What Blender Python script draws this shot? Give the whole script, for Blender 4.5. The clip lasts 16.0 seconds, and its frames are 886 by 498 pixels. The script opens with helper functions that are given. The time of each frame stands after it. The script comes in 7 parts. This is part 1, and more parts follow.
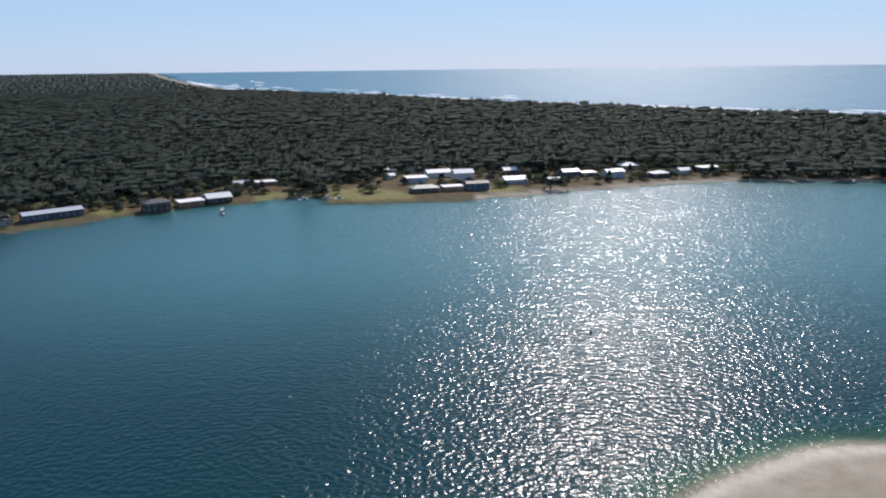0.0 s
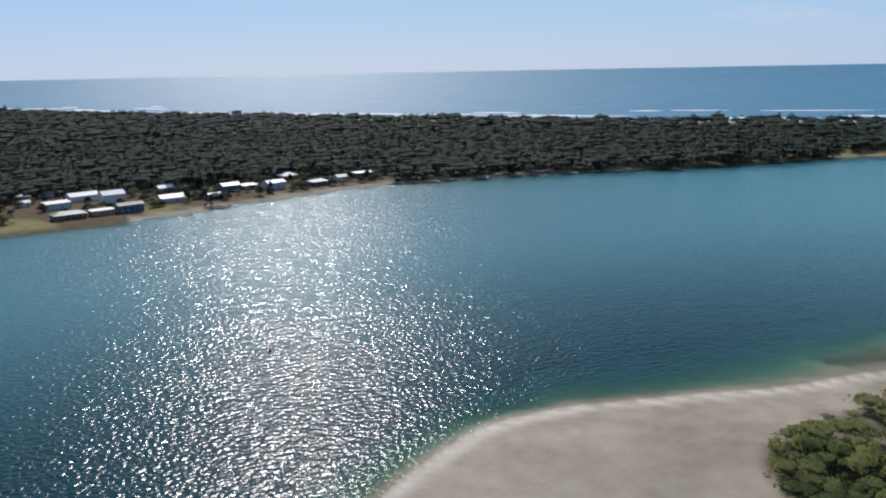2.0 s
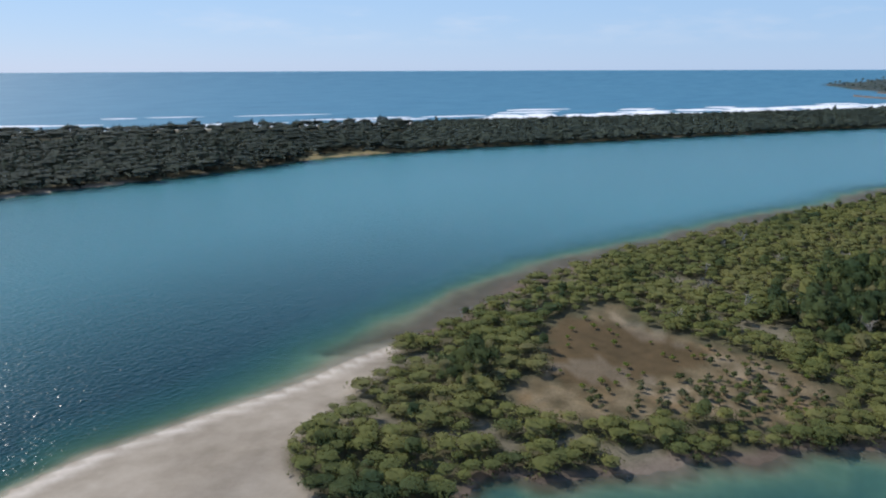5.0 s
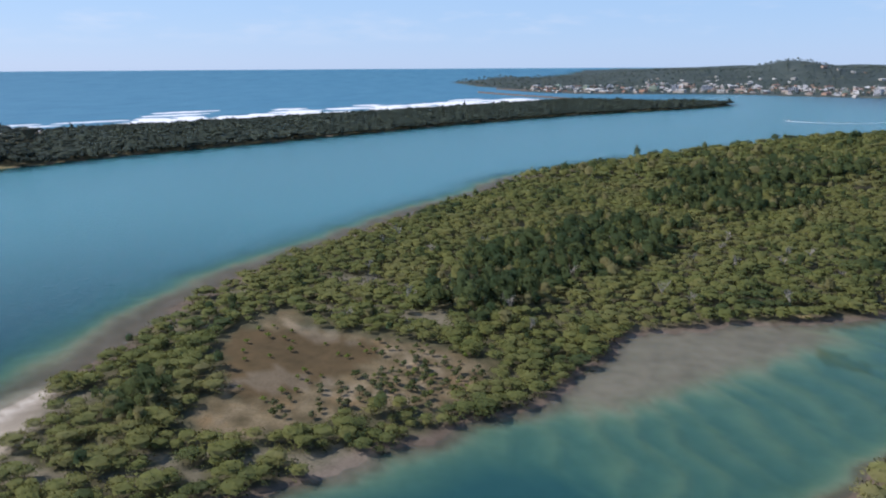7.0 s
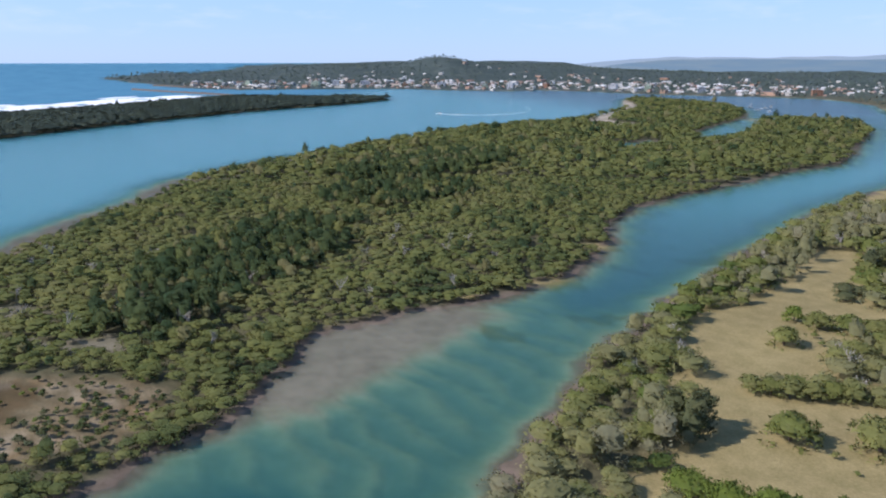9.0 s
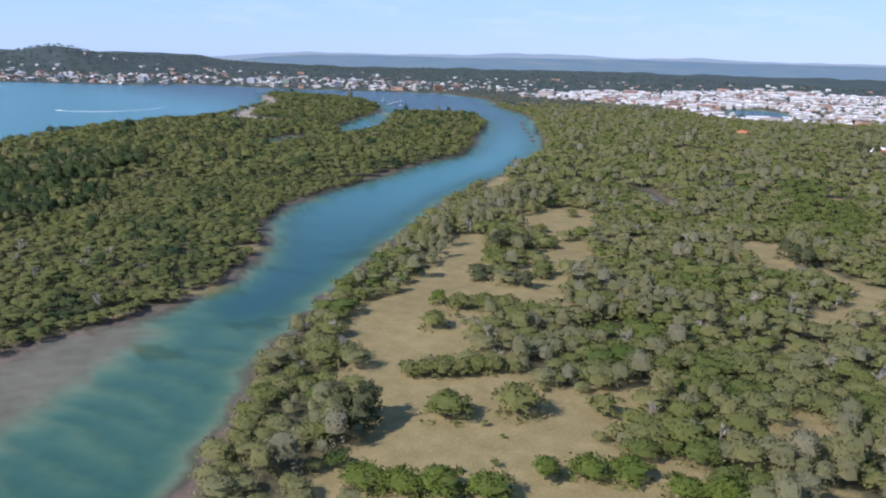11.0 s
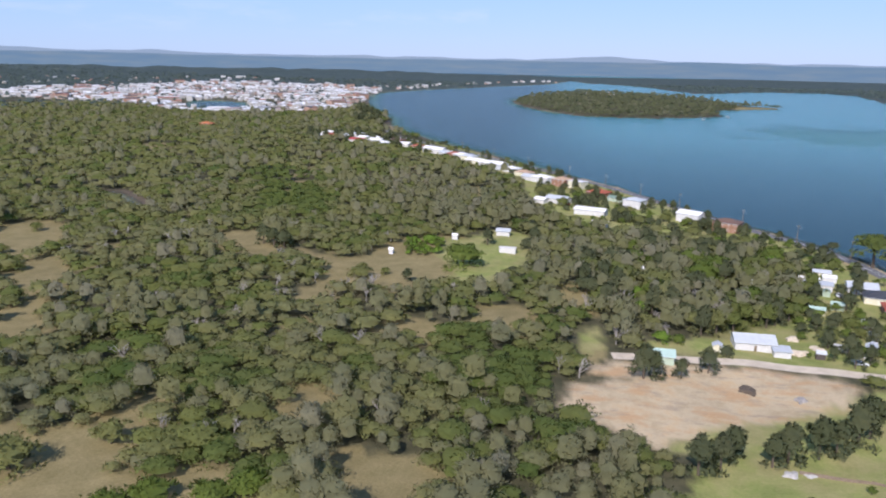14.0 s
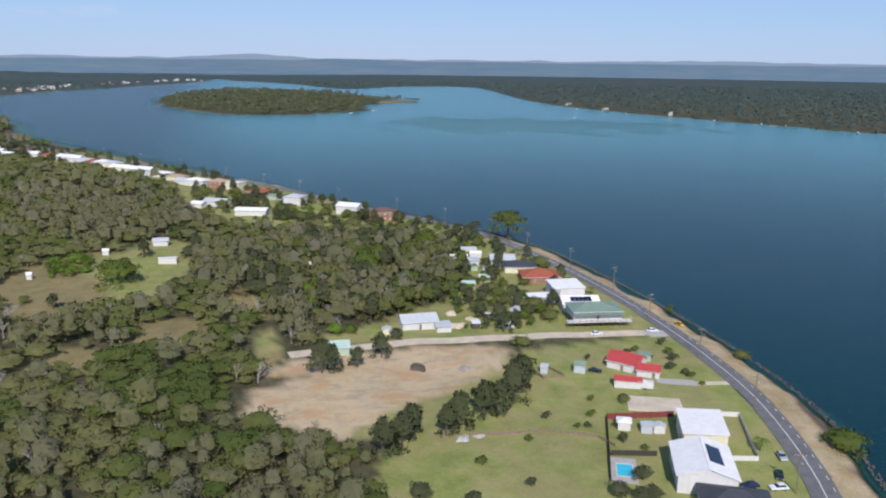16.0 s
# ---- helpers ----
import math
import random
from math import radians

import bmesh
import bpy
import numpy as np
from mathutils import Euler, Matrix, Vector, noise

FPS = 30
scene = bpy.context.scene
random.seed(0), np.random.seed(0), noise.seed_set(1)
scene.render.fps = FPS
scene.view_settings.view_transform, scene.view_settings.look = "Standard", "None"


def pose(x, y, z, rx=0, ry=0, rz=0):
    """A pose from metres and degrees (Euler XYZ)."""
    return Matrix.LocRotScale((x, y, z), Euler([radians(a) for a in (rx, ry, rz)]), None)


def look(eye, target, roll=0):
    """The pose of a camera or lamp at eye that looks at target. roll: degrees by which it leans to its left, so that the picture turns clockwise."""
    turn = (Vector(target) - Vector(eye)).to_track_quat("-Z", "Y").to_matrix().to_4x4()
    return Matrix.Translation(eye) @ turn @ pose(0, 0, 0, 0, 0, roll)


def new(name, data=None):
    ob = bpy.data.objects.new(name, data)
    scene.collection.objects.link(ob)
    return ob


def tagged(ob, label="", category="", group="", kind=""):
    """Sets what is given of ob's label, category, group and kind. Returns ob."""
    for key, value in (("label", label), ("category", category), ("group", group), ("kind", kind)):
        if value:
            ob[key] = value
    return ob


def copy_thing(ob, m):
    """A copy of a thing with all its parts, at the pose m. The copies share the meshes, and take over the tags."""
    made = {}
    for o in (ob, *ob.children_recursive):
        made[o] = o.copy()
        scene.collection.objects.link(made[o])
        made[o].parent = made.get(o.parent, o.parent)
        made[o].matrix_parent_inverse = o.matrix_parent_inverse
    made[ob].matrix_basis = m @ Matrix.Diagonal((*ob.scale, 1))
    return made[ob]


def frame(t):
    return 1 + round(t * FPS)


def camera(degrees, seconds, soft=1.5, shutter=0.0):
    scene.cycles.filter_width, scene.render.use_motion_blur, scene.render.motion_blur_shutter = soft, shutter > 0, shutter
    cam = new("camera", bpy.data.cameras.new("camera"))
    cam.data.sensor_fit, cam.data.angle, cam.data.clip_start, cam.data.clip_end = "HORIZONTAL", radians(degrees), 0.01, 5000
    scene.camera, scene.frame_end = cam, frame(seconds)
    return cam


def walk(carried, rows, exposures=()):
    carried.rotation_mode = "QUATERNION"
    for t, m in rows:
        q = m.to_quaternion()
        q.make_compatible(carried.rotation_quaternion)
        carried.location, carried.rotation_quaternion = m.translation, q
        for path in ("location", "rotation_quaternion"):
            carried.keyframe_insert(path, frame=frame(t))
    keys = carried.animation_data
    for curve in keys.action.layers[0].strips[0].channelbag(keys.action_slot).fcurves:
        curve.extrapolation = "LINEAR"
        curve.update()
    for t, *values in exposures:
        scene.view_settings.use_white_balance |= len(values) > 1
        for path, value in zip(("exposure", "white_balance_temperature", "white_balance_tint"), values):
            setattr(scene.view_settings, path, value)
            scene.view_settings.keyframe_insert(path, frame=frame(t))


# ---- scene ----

# ---------------------------------------------------------------- camera
# seconds, place, turn to the left, pitch, lean
ROWS = [
    (0.0, 0.00, -0.00, 80.00, -0.00, -13.00, 0.69),
    (0.5, -0.14, -0.03, 80.75, -6.15, -13.04, 0.82),
    (1.0, -0.30, -0.07, 81.49, -12.41, -13.04, 0.93),
    (1.5, -0.51, -0.08, 82.23, -18.63, -12.98, 1.02),
    (2.0, -0.73, -0.07, 82.97, -24.56, -12.88, 1.09),
    (2.5, -0.93, -0.03, 83.75, -30.44, -12.85, 1.23),
    (3.0, -1.08, 0.04, 84.55, -36.25, -12.86, 1.23),
    (3.5, -1.19, 0.14, 85.38, -42.26, -12.90, 1.12),
    (4.0, -1.29, 0.27, 86.21, -48.46, -12.93, 0.83),
    (6.5, -2.82, 0.79, 90.28, -79.54, -13.11, 0.05),
    (7.0, -2.47, 0.60, 91.06, -85.57, -13.19, 0.30),
    (7.5, -2.13, 0.39, 91.80, -91.44, -13.32, 0.32),
    (8.0, -1.80, 0.17, 92.50, -97.32, -13.43, 0.28),
    (8.5, -1.53, 0.00, 93.20, -103.14, -13.54, 0.15),
    (9.0, -1.24, -0.14, 93.90, -109.24, -13.62, -0.01),
    (11.5, 1.11, 0.22, 97.60, -140.91, -13.78, -1.37),
    (12.0, 1.33, -0.12, 98.07, -147.19, -13.77, -1.32),
    (12.5, 1.56, -0.47, 98.49, -153.39, -13.78, -1.37),
    (13.0, 1.75, -0.88, 98.84, -159.59, -13.76, -1.27),
    (13.5, 1.87, -1.39, 99.12, -165.75, -13.70, -1.19),
    (14.0, 1.92, -1.94, 99.35, -171.87, -13.66, -1.06),
    (14.5, 1.88, -2.48, 99.57, -177.92, -13.65, -0.98),
    (15.0, 1.79, -2.99, 99.75, -184.07, -13.60, -0.89),
    (15.5, 1.67, -3.48, 99.87, -190.29, -13.57, -0.73),
    (16.0, 1.54, -3.96, 99.92, -196.58, -13.50, -0.66),
]
cam = camera(58.73, 16.0, soft=2.1)
walk(cam, [(t, pose(x, y, z, 90 + pitch, lean, yaw)) for t, x, y, z, yaw, pitch, lean in ROWS],
     exposures=[(0.0, -0.04, 6550, 17), (1.5, -0.12, 6500, 16), (3.0, -0.27, 6450, 16), (4.0, -0.14, 6400, 15), (7.0, 0.08, 6350, 19), (9.0, 0.24, 6150, 20), (12.5, 0.22, 5950, 24), (14.5, 0.0, 6100, 21), (16.0, -0.16, 6150, 18)])

# ---------------------------------------------------------------- sky and sun
SUN_BEARING, SUN_HEIGHT = 13.5, 38.0
world = bpy.data.worlds.new("sky")
scene.world = world
world.use_nodes = True
wn = world.node_tree
sky = wn.nodes.new("ShaderNodeTexSky")
sky.sky_type, sky.sun_disc = "NISHITA", False
sky.sun_elevation, sky.sun_rotation = radians(SUN_HEIGHT), radians(SUN_BEARING)
sky.altitude, sky.air_density, sky.dust_density, sky.ozone_density = 60, 1.0, 0.1, 3.0
# a little even haze aloft, and thick pale salt haze low down, where the sky is brightest
def sky_mix(blend, fac, a, b):
    n = wn.nodes.new("ShaderNodeMix")
    n.data_type, n.blend_type = "RGBA", blend
    for sock, v in ((n.inputs[0], fac), (n.inputs[6], a), (n.inputs[7], b)):
        if isinstance(v, float):
            sock.default_value = v
        elif isinstance(v, tuple):
            sock.default_value = (*v, 1)
        else:
            wn.links.new(v, sock)
    return n.outputs[2]


aloft = sky_mix("ADD", 1.0, sky_mix("MULTIPLY", 1.0, sky.outputs["Color"], (0.88, 0.99, 1.16)), (1.3, 2.3, 3.8))
low_down = sky_mix("ADD", 1.0, sky_mix("MULTIPLY", 1.0, sky.outputs["Color"], (0.42, 0.37, 0.36)), (3.6, 6.4, 9.8))
light = wn.nodes.new("ShaderNodeRGBToBW")
wn.links.new(sky.outputs["Color"], light.inputs[0])
thick = wn.nodes.new("ShaderNodeMapRange")
thick.inputs["From Min"].default_value, thick.inputs["From Max"].default_value = 2.6, 4.8
wn.links.new(light.outputs[0], thick.inputs["Value"])
wn.links.new(sky_mix("MIX", thick.outputs[0], aloft, low_down), wn.nodes["Background"].inputs["Color"])
wn.nodes["Background"].inputs["Strength"].default_value = 0.07
sun = new("sun", bpy.data.lights.new("sun", "SUN"))
sun.data.energy, sun.data.angle, sun.data.color = 5.0, radians(0.53), (1.0, 0.95, 0.87)
b, e = radians(SUN_BEARING), radians(SUN_HEIGHT)
sun.matrix_world = look((900 * math.sin(b) * math.cos(e), 900 * math.cos(b) * math.cos(e), 900 * math.sin(e)), (0, 0, 0))

# ---------------------------------------------------------------- materials
def material(name, rough=0.8, spec=0.3):
    m = bpy.data.materials.new(name)
    m.use_nodes = True
    nt = m.node_tree
    b = nt.nodes["Principled BSDF"]
    b.inputs["Roughness"].default_value = rough
    b.inputs["Specular IOR Level"].default_value = spec
    return m, nt, b


def noise_tex(nt, scale, detail=4.0, rough=0.6, stretch=None):
    tc = nt.nodes.new("ShaderNodeNewGeometry")
    mp = nt.nodes.new("ShaderNodeMapping")
    nt.links.new(tc.outputs["Position"], mp.inputs["Vector"])
    if stretch:
        mp.inputs["Scale"].default_value = stretch
    n = nt.nodes.new("ShaderNodeTexNoise")
    n.inputs["Scale"].default_value, n.inputs["Detail"].default_value, n.inputs["Roughness"].default_value = scale, detail, rough
    nt.links.new(mp.outputs["Vector"], n.inputs["Vector"])
    return n.outputs["Fac"]


def ramp(nt, fac, stops):
    r = nt.nodes.new("ShaderNodeValToRGB")
    e = r.color_ramp.elements
    while len(e) < len(stops):
        e.new(0.5)
    for el, (p, c) in zip(e, stops):
        el.position, el.color = p, (*c, 1) if len(c) == 3 else c
    nt.links.new(fac, r.inputs["Fac"])
    return r.outputs["Color"]


def mix(nt, fac, a, b, blend="MIX"):
    n = nt.nodes.new("ShaderNodeMix")
    n.data_type, n.blend_type = "RGBA", blend
    for sock, v in ((n.inputs[0], fac), (n.inputs[6], a), (n.inputs[7], b)):
        if isinstance(v, (int, float)):
            sock.default_value = v
        elif isinstance(v, tuple):
            sock.default_value = (*v, 1)
        else:
            nt.links.new(v, sock)
    return n.outputs[2]


def arith(nt, op, a, b=None, clamp=False):
    n = nt.nodes.new("ShaderNodeMath")
    n.operation, n.use_clamp = op, clamp
    for sock, v in zip(n.inputs, (a, b)):
        if v is None:
            continue
        if isinstance(v, (int, float)):
            sock.default_value = v
        else:
            nt.links.new(v, sock)
    return n.outputs[0]


def attribute(nt, name):
    n = nt.nodes.new("ShaderNodeAttribute")
    n.attribute_name = name
    return n.outputs["Fac"]


def bump(nt, b, height, strength, distance):
    n = nt.nodes.new("ShaderNodeBump")
    n.inputs["Strength"].default_value, n.inputs["Distance"].default_value = strength, distance
    nt.links.new(height, n.inputs["Height"])
    nt.links.new(n.outputs["Normal"], b.inputs["Normal"])


def plain(name, colour, rough=0.7, spec=0.3, vary=0.12, scale=0.9, metal=0.0):
    """Paint, sheet metal and the like: one colour with faded and soiled patches at two sizes."""
    m, nt, b = material(name, rough, spec)
    c = tuple(colour)
    lo = tuple(x * (1 - vary) for x in c)
    hi = tuple(min(1, x * (1 + vary * 0.6)) for x in c)
    col = ramp(nt, noise_tex(nt, scale, 5), [(0.3, lo), (0.65, hi)])
    col = mix(nt, 0.25, col, ramp(nt, noise_tex(nt, scale * 8, 3), [(0.3, lo), (0.7, hi)]))
    nt.links.new(col, b.inputs["Base Color"])
    b.inputs["Metallic"].default_value = metal
    return m


def make_ground():
    m, nt, b = material("ground", 0.95, 0.1)
    big, mid, fine = noise_tex(nt, 0.02, 5), noise_tex(nt, 0.15, 6, 0.65), noise_tex(nt, 1.3, 5, 0.7)
    soil = ramp(nt, mid, [(0.3, (0.048, 0.048, 0.026)), (0.7, (0.115, 0.105, 0.058))])
    grass = ramp(nt, mid, [(0.3, (0.18, 0.215, 0.05)), (0.5, (0.28, 0.31, 0.08)), (0.72, (0.42, 0.38, 0.14))])
    grass = mix(nt, ramp(nt, noise_tex(nt, 0.05, 5, 0.65), [(0.42, (0, 0, 0)), (0.58, (0.9, 0.9, 0.9))]), grass, ramp(nt, mid, [(0.3, (0.30, 0.26, 0.10)), (0.7, (0.42, 0.35, 0.16))]))
    grass = mix(nt, 0.4, grass, ramp(nt, fine, [(0.35, (0.12, 0.15, 0.045)), (0.7, (0.28, 0.27, 0.12))]))
    dry = ramp(nt, mid, [(0.3, (0.165, 0.135, 0.054)), (0.7, (0.30, 0.240, 0.112))])
    dry = mix(nt, 0.4, dry, ramp(nt, fine, [(0.35, (0.16, 0.135, 0.055)), (0.7, (0.35, 0.28, 0.14))]))
    marsh = ramp(nt, mid, [(0.3, (0.070, 0.052, 0.024)), (0.7, (0.112, 0.078, 0.038))])
    dirt = ramp(nt, mid, [(0.32, (0.43, 0.33, 0.19)), (0.5, (0.54, 0.43, 0.27)), (0.72, (0.56, 0.37, 0.18))])
    dirt = mix(nt, ramp(nt, noise_tex(nt, 0.06, 5, 0.7, (1, 1.8, 1)), [(0.5, (0, 0, 0)), (0.62, (0.85, 0.85, 0.85))]), dirt, (0.50, 0.29, 0.13))
    dirt = mix(nt, ramp(nt, noise_tex(nt, 0.09, 5, 0.7, (1, 2.5, 1)), [(0.54, (0, 0, 0)), (0.66, (0.8, 0.8, 0.8))]), dirt, (0.30, 0.235, 0.17))
    dirt = mix(nt, 0.3, dirt, ramp(nt, fine, [(0.3, (0.31, 0.23, 0.13)), (0.7, (0.54, 0.44, 0.28))]))
    sand = ramp(nt, big, [(0.32, (0.20, 0.172, 0.128)), (0.5, (0.32, 0.28, 0.215)), (0.66, (0.44, 0.39, 0.31))])
    sand = mix(nt, 0.35, sand, ramp(nt, mid, [(0.3, (0.24, 0.205, 0.15)), (0.7, (0.50, 0.44, 0.35))]))
    sand = mix(nt, attribute(nt, "berm"), mix(nt, 0.22, sand, (0.20, 0.165, 0.115)), ramp(nt, mid, [(0.3, (0.44, 0.39, 0.31)), (0.7, (0.58, 0.525, 0.44))]))
    mud = ramp(nt, mid, [(0.3, (0.090, 0.070, 0.050)), (0.7, (0.165, 0.128, 0.098))])
    bed = ramp(nt, mid, [(0.3, (0.30, 0.285, 0.19)), (0.7, (0.40, 0.37, 0.26))])
    # distant wood cover, greyed towards blue with haze put into the colour
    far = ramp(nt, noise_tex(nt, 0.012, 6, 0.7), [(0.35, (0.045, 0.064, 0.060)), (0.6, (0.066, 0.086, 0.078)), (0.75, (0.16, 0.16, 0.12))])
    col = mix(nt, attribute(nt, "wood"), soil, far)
    for name, c in (("bed", bed), ("mud", mud), ("marsh", marsh), ("sand", sand), ("dry", dry), ("dirt", dirt), ("grass", grass)):
        w = attribute(nt, name)
        edge = arith(nt, "ADD", w, arith(nt, "MULTIPLY", arith(nt, "SUBTRACT", fine, 0.5), arith(nt, "MULTIPLY", arith(nt, "MULTIPLY", w, arith(nt, "SUBTRACT", 1.0, w)), 3.0)), True)
        col = mix(nt, edge, col, c)
    col = mix(nt, 0.35, col, ramp(nt, big, [(0.3, (0.35, 0.35, 0.35)), (0.7, (0.65, 0.65, 0.65))]), "OVERLAY")
    nt.links.new(col, b.inputs["Base Color"])
    bump(nt, b, fine, 0.5, 0.4)
    return m


def make_water():
    """Sea and river: a rippled gloss over a teal body that lets the bed show where it is shallow."""
    m, nt, b = material("water", 0.12, 0.36)
    b.inputs["IOR"].default_value = 1.33
    depth = attribute(nt, "depth")
    ocean = attribute(nt, "ocean")
    big = noise_tex(nt, 0.006, 4, 0.6, (1, 2.2, 1))
    body = ramp(nt, arith(nt, "MULTIPLY", depth, 0.2), [(0.0, (0.046, 0.090, 0.068)), (0.25, (0.026, 0.095, 0.080)), (0.58, (0.010, 0.068, 0.070)), (1.0, (0.004, 0.036, 0.044))])
    # turquoise of the shallower reaches, with some reflected sky put into the colour
    body = mix(nt, attribute(nt, "paled_reach"), body, (0.056, 0.238, 0.255))
    # blue of the open sea, lightened with haze put into the colour
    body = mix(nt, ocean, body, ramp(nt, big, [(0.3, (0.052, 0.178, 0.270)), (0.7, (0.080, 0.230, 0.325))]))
    nt.links.new(body, b.inputs["Base Color"])
    calm = attribute(nt, "calm")
    chop = attribute(nt, "chop")
    fine = arith(nt, "MULTIPLY", noise_tex(nt, 0.72, 1.2, 0.4, (0.9, 1.0, 1.0)), arith(nt, "SUBTRACT", 0.56, arith(nt, "MULTIPLY", chop, 0.50)))
    broad = arith(nt, "MULTIPLY", noise_tex(nt, 0.62, 1.0, 0.4, (0.85, 1.0, 1.0)), arith(nt, "MULTIPLY", chop, 0.50))
    w1 = arith(nt, "ADD", fine, broad)
    w2 = noise_tex(nt, 0.12, 1, 0.5, (1.0, 1.8, 1.0))
    h1 = arith(nt, "MULTIPLY", w1, arith(nt, "SUBTRACT", 1.0, arith(nt, "MULTIPLY", calm, 0.8)))
    h2 = arith(nt, "MULTIPLY", arith(nt, "MULTIPLY", w2, 0.3), arith(nt, "SUBTRACT", 1.0, arith(nt, "MULTIPLY", calm, 0.95)))
    bump(nt, b, arith(nt, "ADD", h1, h2), 1.0, 1.0)
    nt.links.new(arith(nt, "ADD", 0.15, arith(nt, "MULTIPLY", arith(nt, "MAXIMUM", attribute(nt, "paled_reach"), attribute(nt, "creek")), 0.32)), b.inputs["Specular IOR Level"])
    nt.links.new(arith(nt, "ADD", arith(nt, "ADD", arith(nt, "ADD", 0.20, arith(nt, "MULTIPLY", chop, 0.05)), arith(nt, "MULTIPLY", calm, 0.06)), arith(nt, "MULTIPLY", ocean, 0.36)), b.inputs["Roughness"])
    clear = nt.nodes.new("ShaderNodeBsdfTransparent")
    nt.links.new(ramp(nt, arith(nt, "MULTIPLY", depth, 0.4), [(0.0, (0.98, 0.98, 0.97)), (0.14, (0.88, 0.94, 0.90)), (0.4, (0.66, 0.90, 0.84)), (0.8, (0.55, 0.88, 0.82))]), clear.inputs["Color"])
    mx = nt.nodes.new("ShaderNodeMixShader")
    opaque = arith(nt, "SUBTRACT", 1.0, arith(nt, "POWER", 2.718, arith(nt, "MULTIPLY", depth, -0.5)), True)
    nt.links.new(arith(nt, "MAXIMUM", opaque, 0.16), mx.inputs[0])
    nt.links.new(clear.outputs[0], mx.inputs[1])
    nt.links.new(b.outputs[0], mx.inputs[2])
    nt.links.new(mx.outputs[0], nt.nodes["Material Output"].inputs["Surface"])
    return m


def make_leaf(name, stops, rough=0.9, thin_share=0.4, gaps=0.22):
    """Foliage of mixed kinds: the tint picks the kind, each spray and each patch differs a little."""
    m, nt, b = material(name, rough, 0.1)
    geo = nt.nodes.new("ShaderNodeNewGeometry")
    col = ramp(nt, attribute(nt, "tint"), stops)
    shade = ramp(nt, geo.outputs["Random Per Island"], [(0.0, (0.45, 0.45, 0.45)), (0.8, (0.54, 0.54, 0.53)), (1.0, (0.62, 0.61, 0.60))])
    col = mix(nt, 0.8, col, shade, "OVERLAY")
    col = mix(nt, 0.5, col, ramp(nt, noise_tex(nt, 0.55, 4, 0.65), [(0.3, (0.40, 0.40, 0.42)), (0.7, (0.61, 0.60, 0.58))]), "OVERLAY")
    col = mix(nt, 0.55, col, ramp(nt, noise_tex(nt, 0.035, 2, 0.5), [(0.34, (0.43, 0.46, 0.47)), (0.5, (0.5, 0.5, 0.5)), (0.66, (0.535, 0.545, 0.49))]), "OVERLAY")
    nt.links.new(col, b.inputs["Base Color"])
    thin = nt.nodes.new("ShaderNodeBsdfTranslucent")
    nt.links.new(col, thin.inputs["Color"])
    mx = nt.nodes.new("ShaderNodeMixShader")
    mx.inputs[0].default_value = thin_share
    nt.links.new(b.outputs[0], mx.inputs[1])
    nt.links.new(thin.outputs[0], mx.inputs[2])
    # sprays are loose: light passes between the leaflets
    holes = nt.nodes.new("ShaderNodeBsdfTransparent")
    loose = nt.nodes.new("ShaderNodeMixShader")
    loose.inputs[0].default_value = gaps
    nt.links.new(mx.outputs[0], loose.inputs[1])
    nt.links.new(holes.outputs[0], loose.inputs[2])
    nt.links.new(loose.outputs[0], nt.nodes["Material Output"].inputs["Surface"])
    return m


GROUND, WATER = make_ground(), make_water()
LEAF_MANGROVE = make_leaf("mangrove_leaves", [(0.0, (0.040, 0.068, 0.030)), (0.3, (0.138, 0.156, 0.050)), (0.55, (0.166, 0.174, 0.060)), (0.75, (0.165, 0.162, 0.066)), (1.0, (0.200, 0.180, 0.105))], thin_share=0.24)
LEAF_OAK = make_leaf("scrub_leaves", [(0.0, (0.125, 0.172, 0.044)), (0.22, (0.200, 0.220, 0.068)), (0.45, (0.258, 0.256, 0.108)), (0.62, (0.245, 0.242, 0.118)), (0.8, (0.236, 0.236, 0.125)), (1.0, (0.290, 0.276, 0.175))])
LEAF_GREEN = make_leaf("bright_leaves", [(0.0, (0.130, 0.180, 0.036)), (0.6, (0.190, 0.240, 0.055)), (1.0, (0.250, 0.300, 0.075))])
# coastal green darkened as seen against the sun; that shade is in the colour
LEAF_COAST_BACKLIT = make_leaf("backlit_coastal_leaves", [(0.0, (0.026, 0.041, 0.032)), (0.6, (0.036, 0.052, 0.040)), (1.0, (0.052, 0.064, 0.047))], thin_share=0.08)
LEAF_LIME = make_leaf("lime_leaves", [(0.0, (0.19, 0.30, 0.045)), (1.0, (0.26, 0.38, 0.07))])
# coastal green lightened along the spit, with distance haze in the colour
LEAF_SPIT_HAZED = make_leaf("hazed_spit_leaves", [(0.0, (0.040, 0.058, 0.045)), (0.6, (0.056, 0.076, 0.058)), (1.0, (0.078, 0.096, 0.070))], thin_share=0.1)
# blue-grey gum green made paler and bluer: distance haze put into the colour
LEAF_GUM_HAZED = make_leaf("hazed_gum_leaves", [(0.0, (0.070, 0.098, 0.088)), (0.6, (0.092, 0.122, 0.105)), (1.0, (0.125, 0.150, 0.120))], thin_share=0.1)
LEAF_SHE = make_leaf("river_oak_leaves", [(0.0, (0.100, 0.120, 0.058)), (0.6, (0.162, 0.172, 0.090)), (1.0, (0.240, 0.228, 0.145))])
BARK = plain("bark", (0.12, 0.095, 0.07), 0.9, 0.1, 0.35, 2.0)
TWIG = plain("bare_twigs", (0.34, 0.31, 0.27), 0.9, 0.1, 0.25, 2.0)

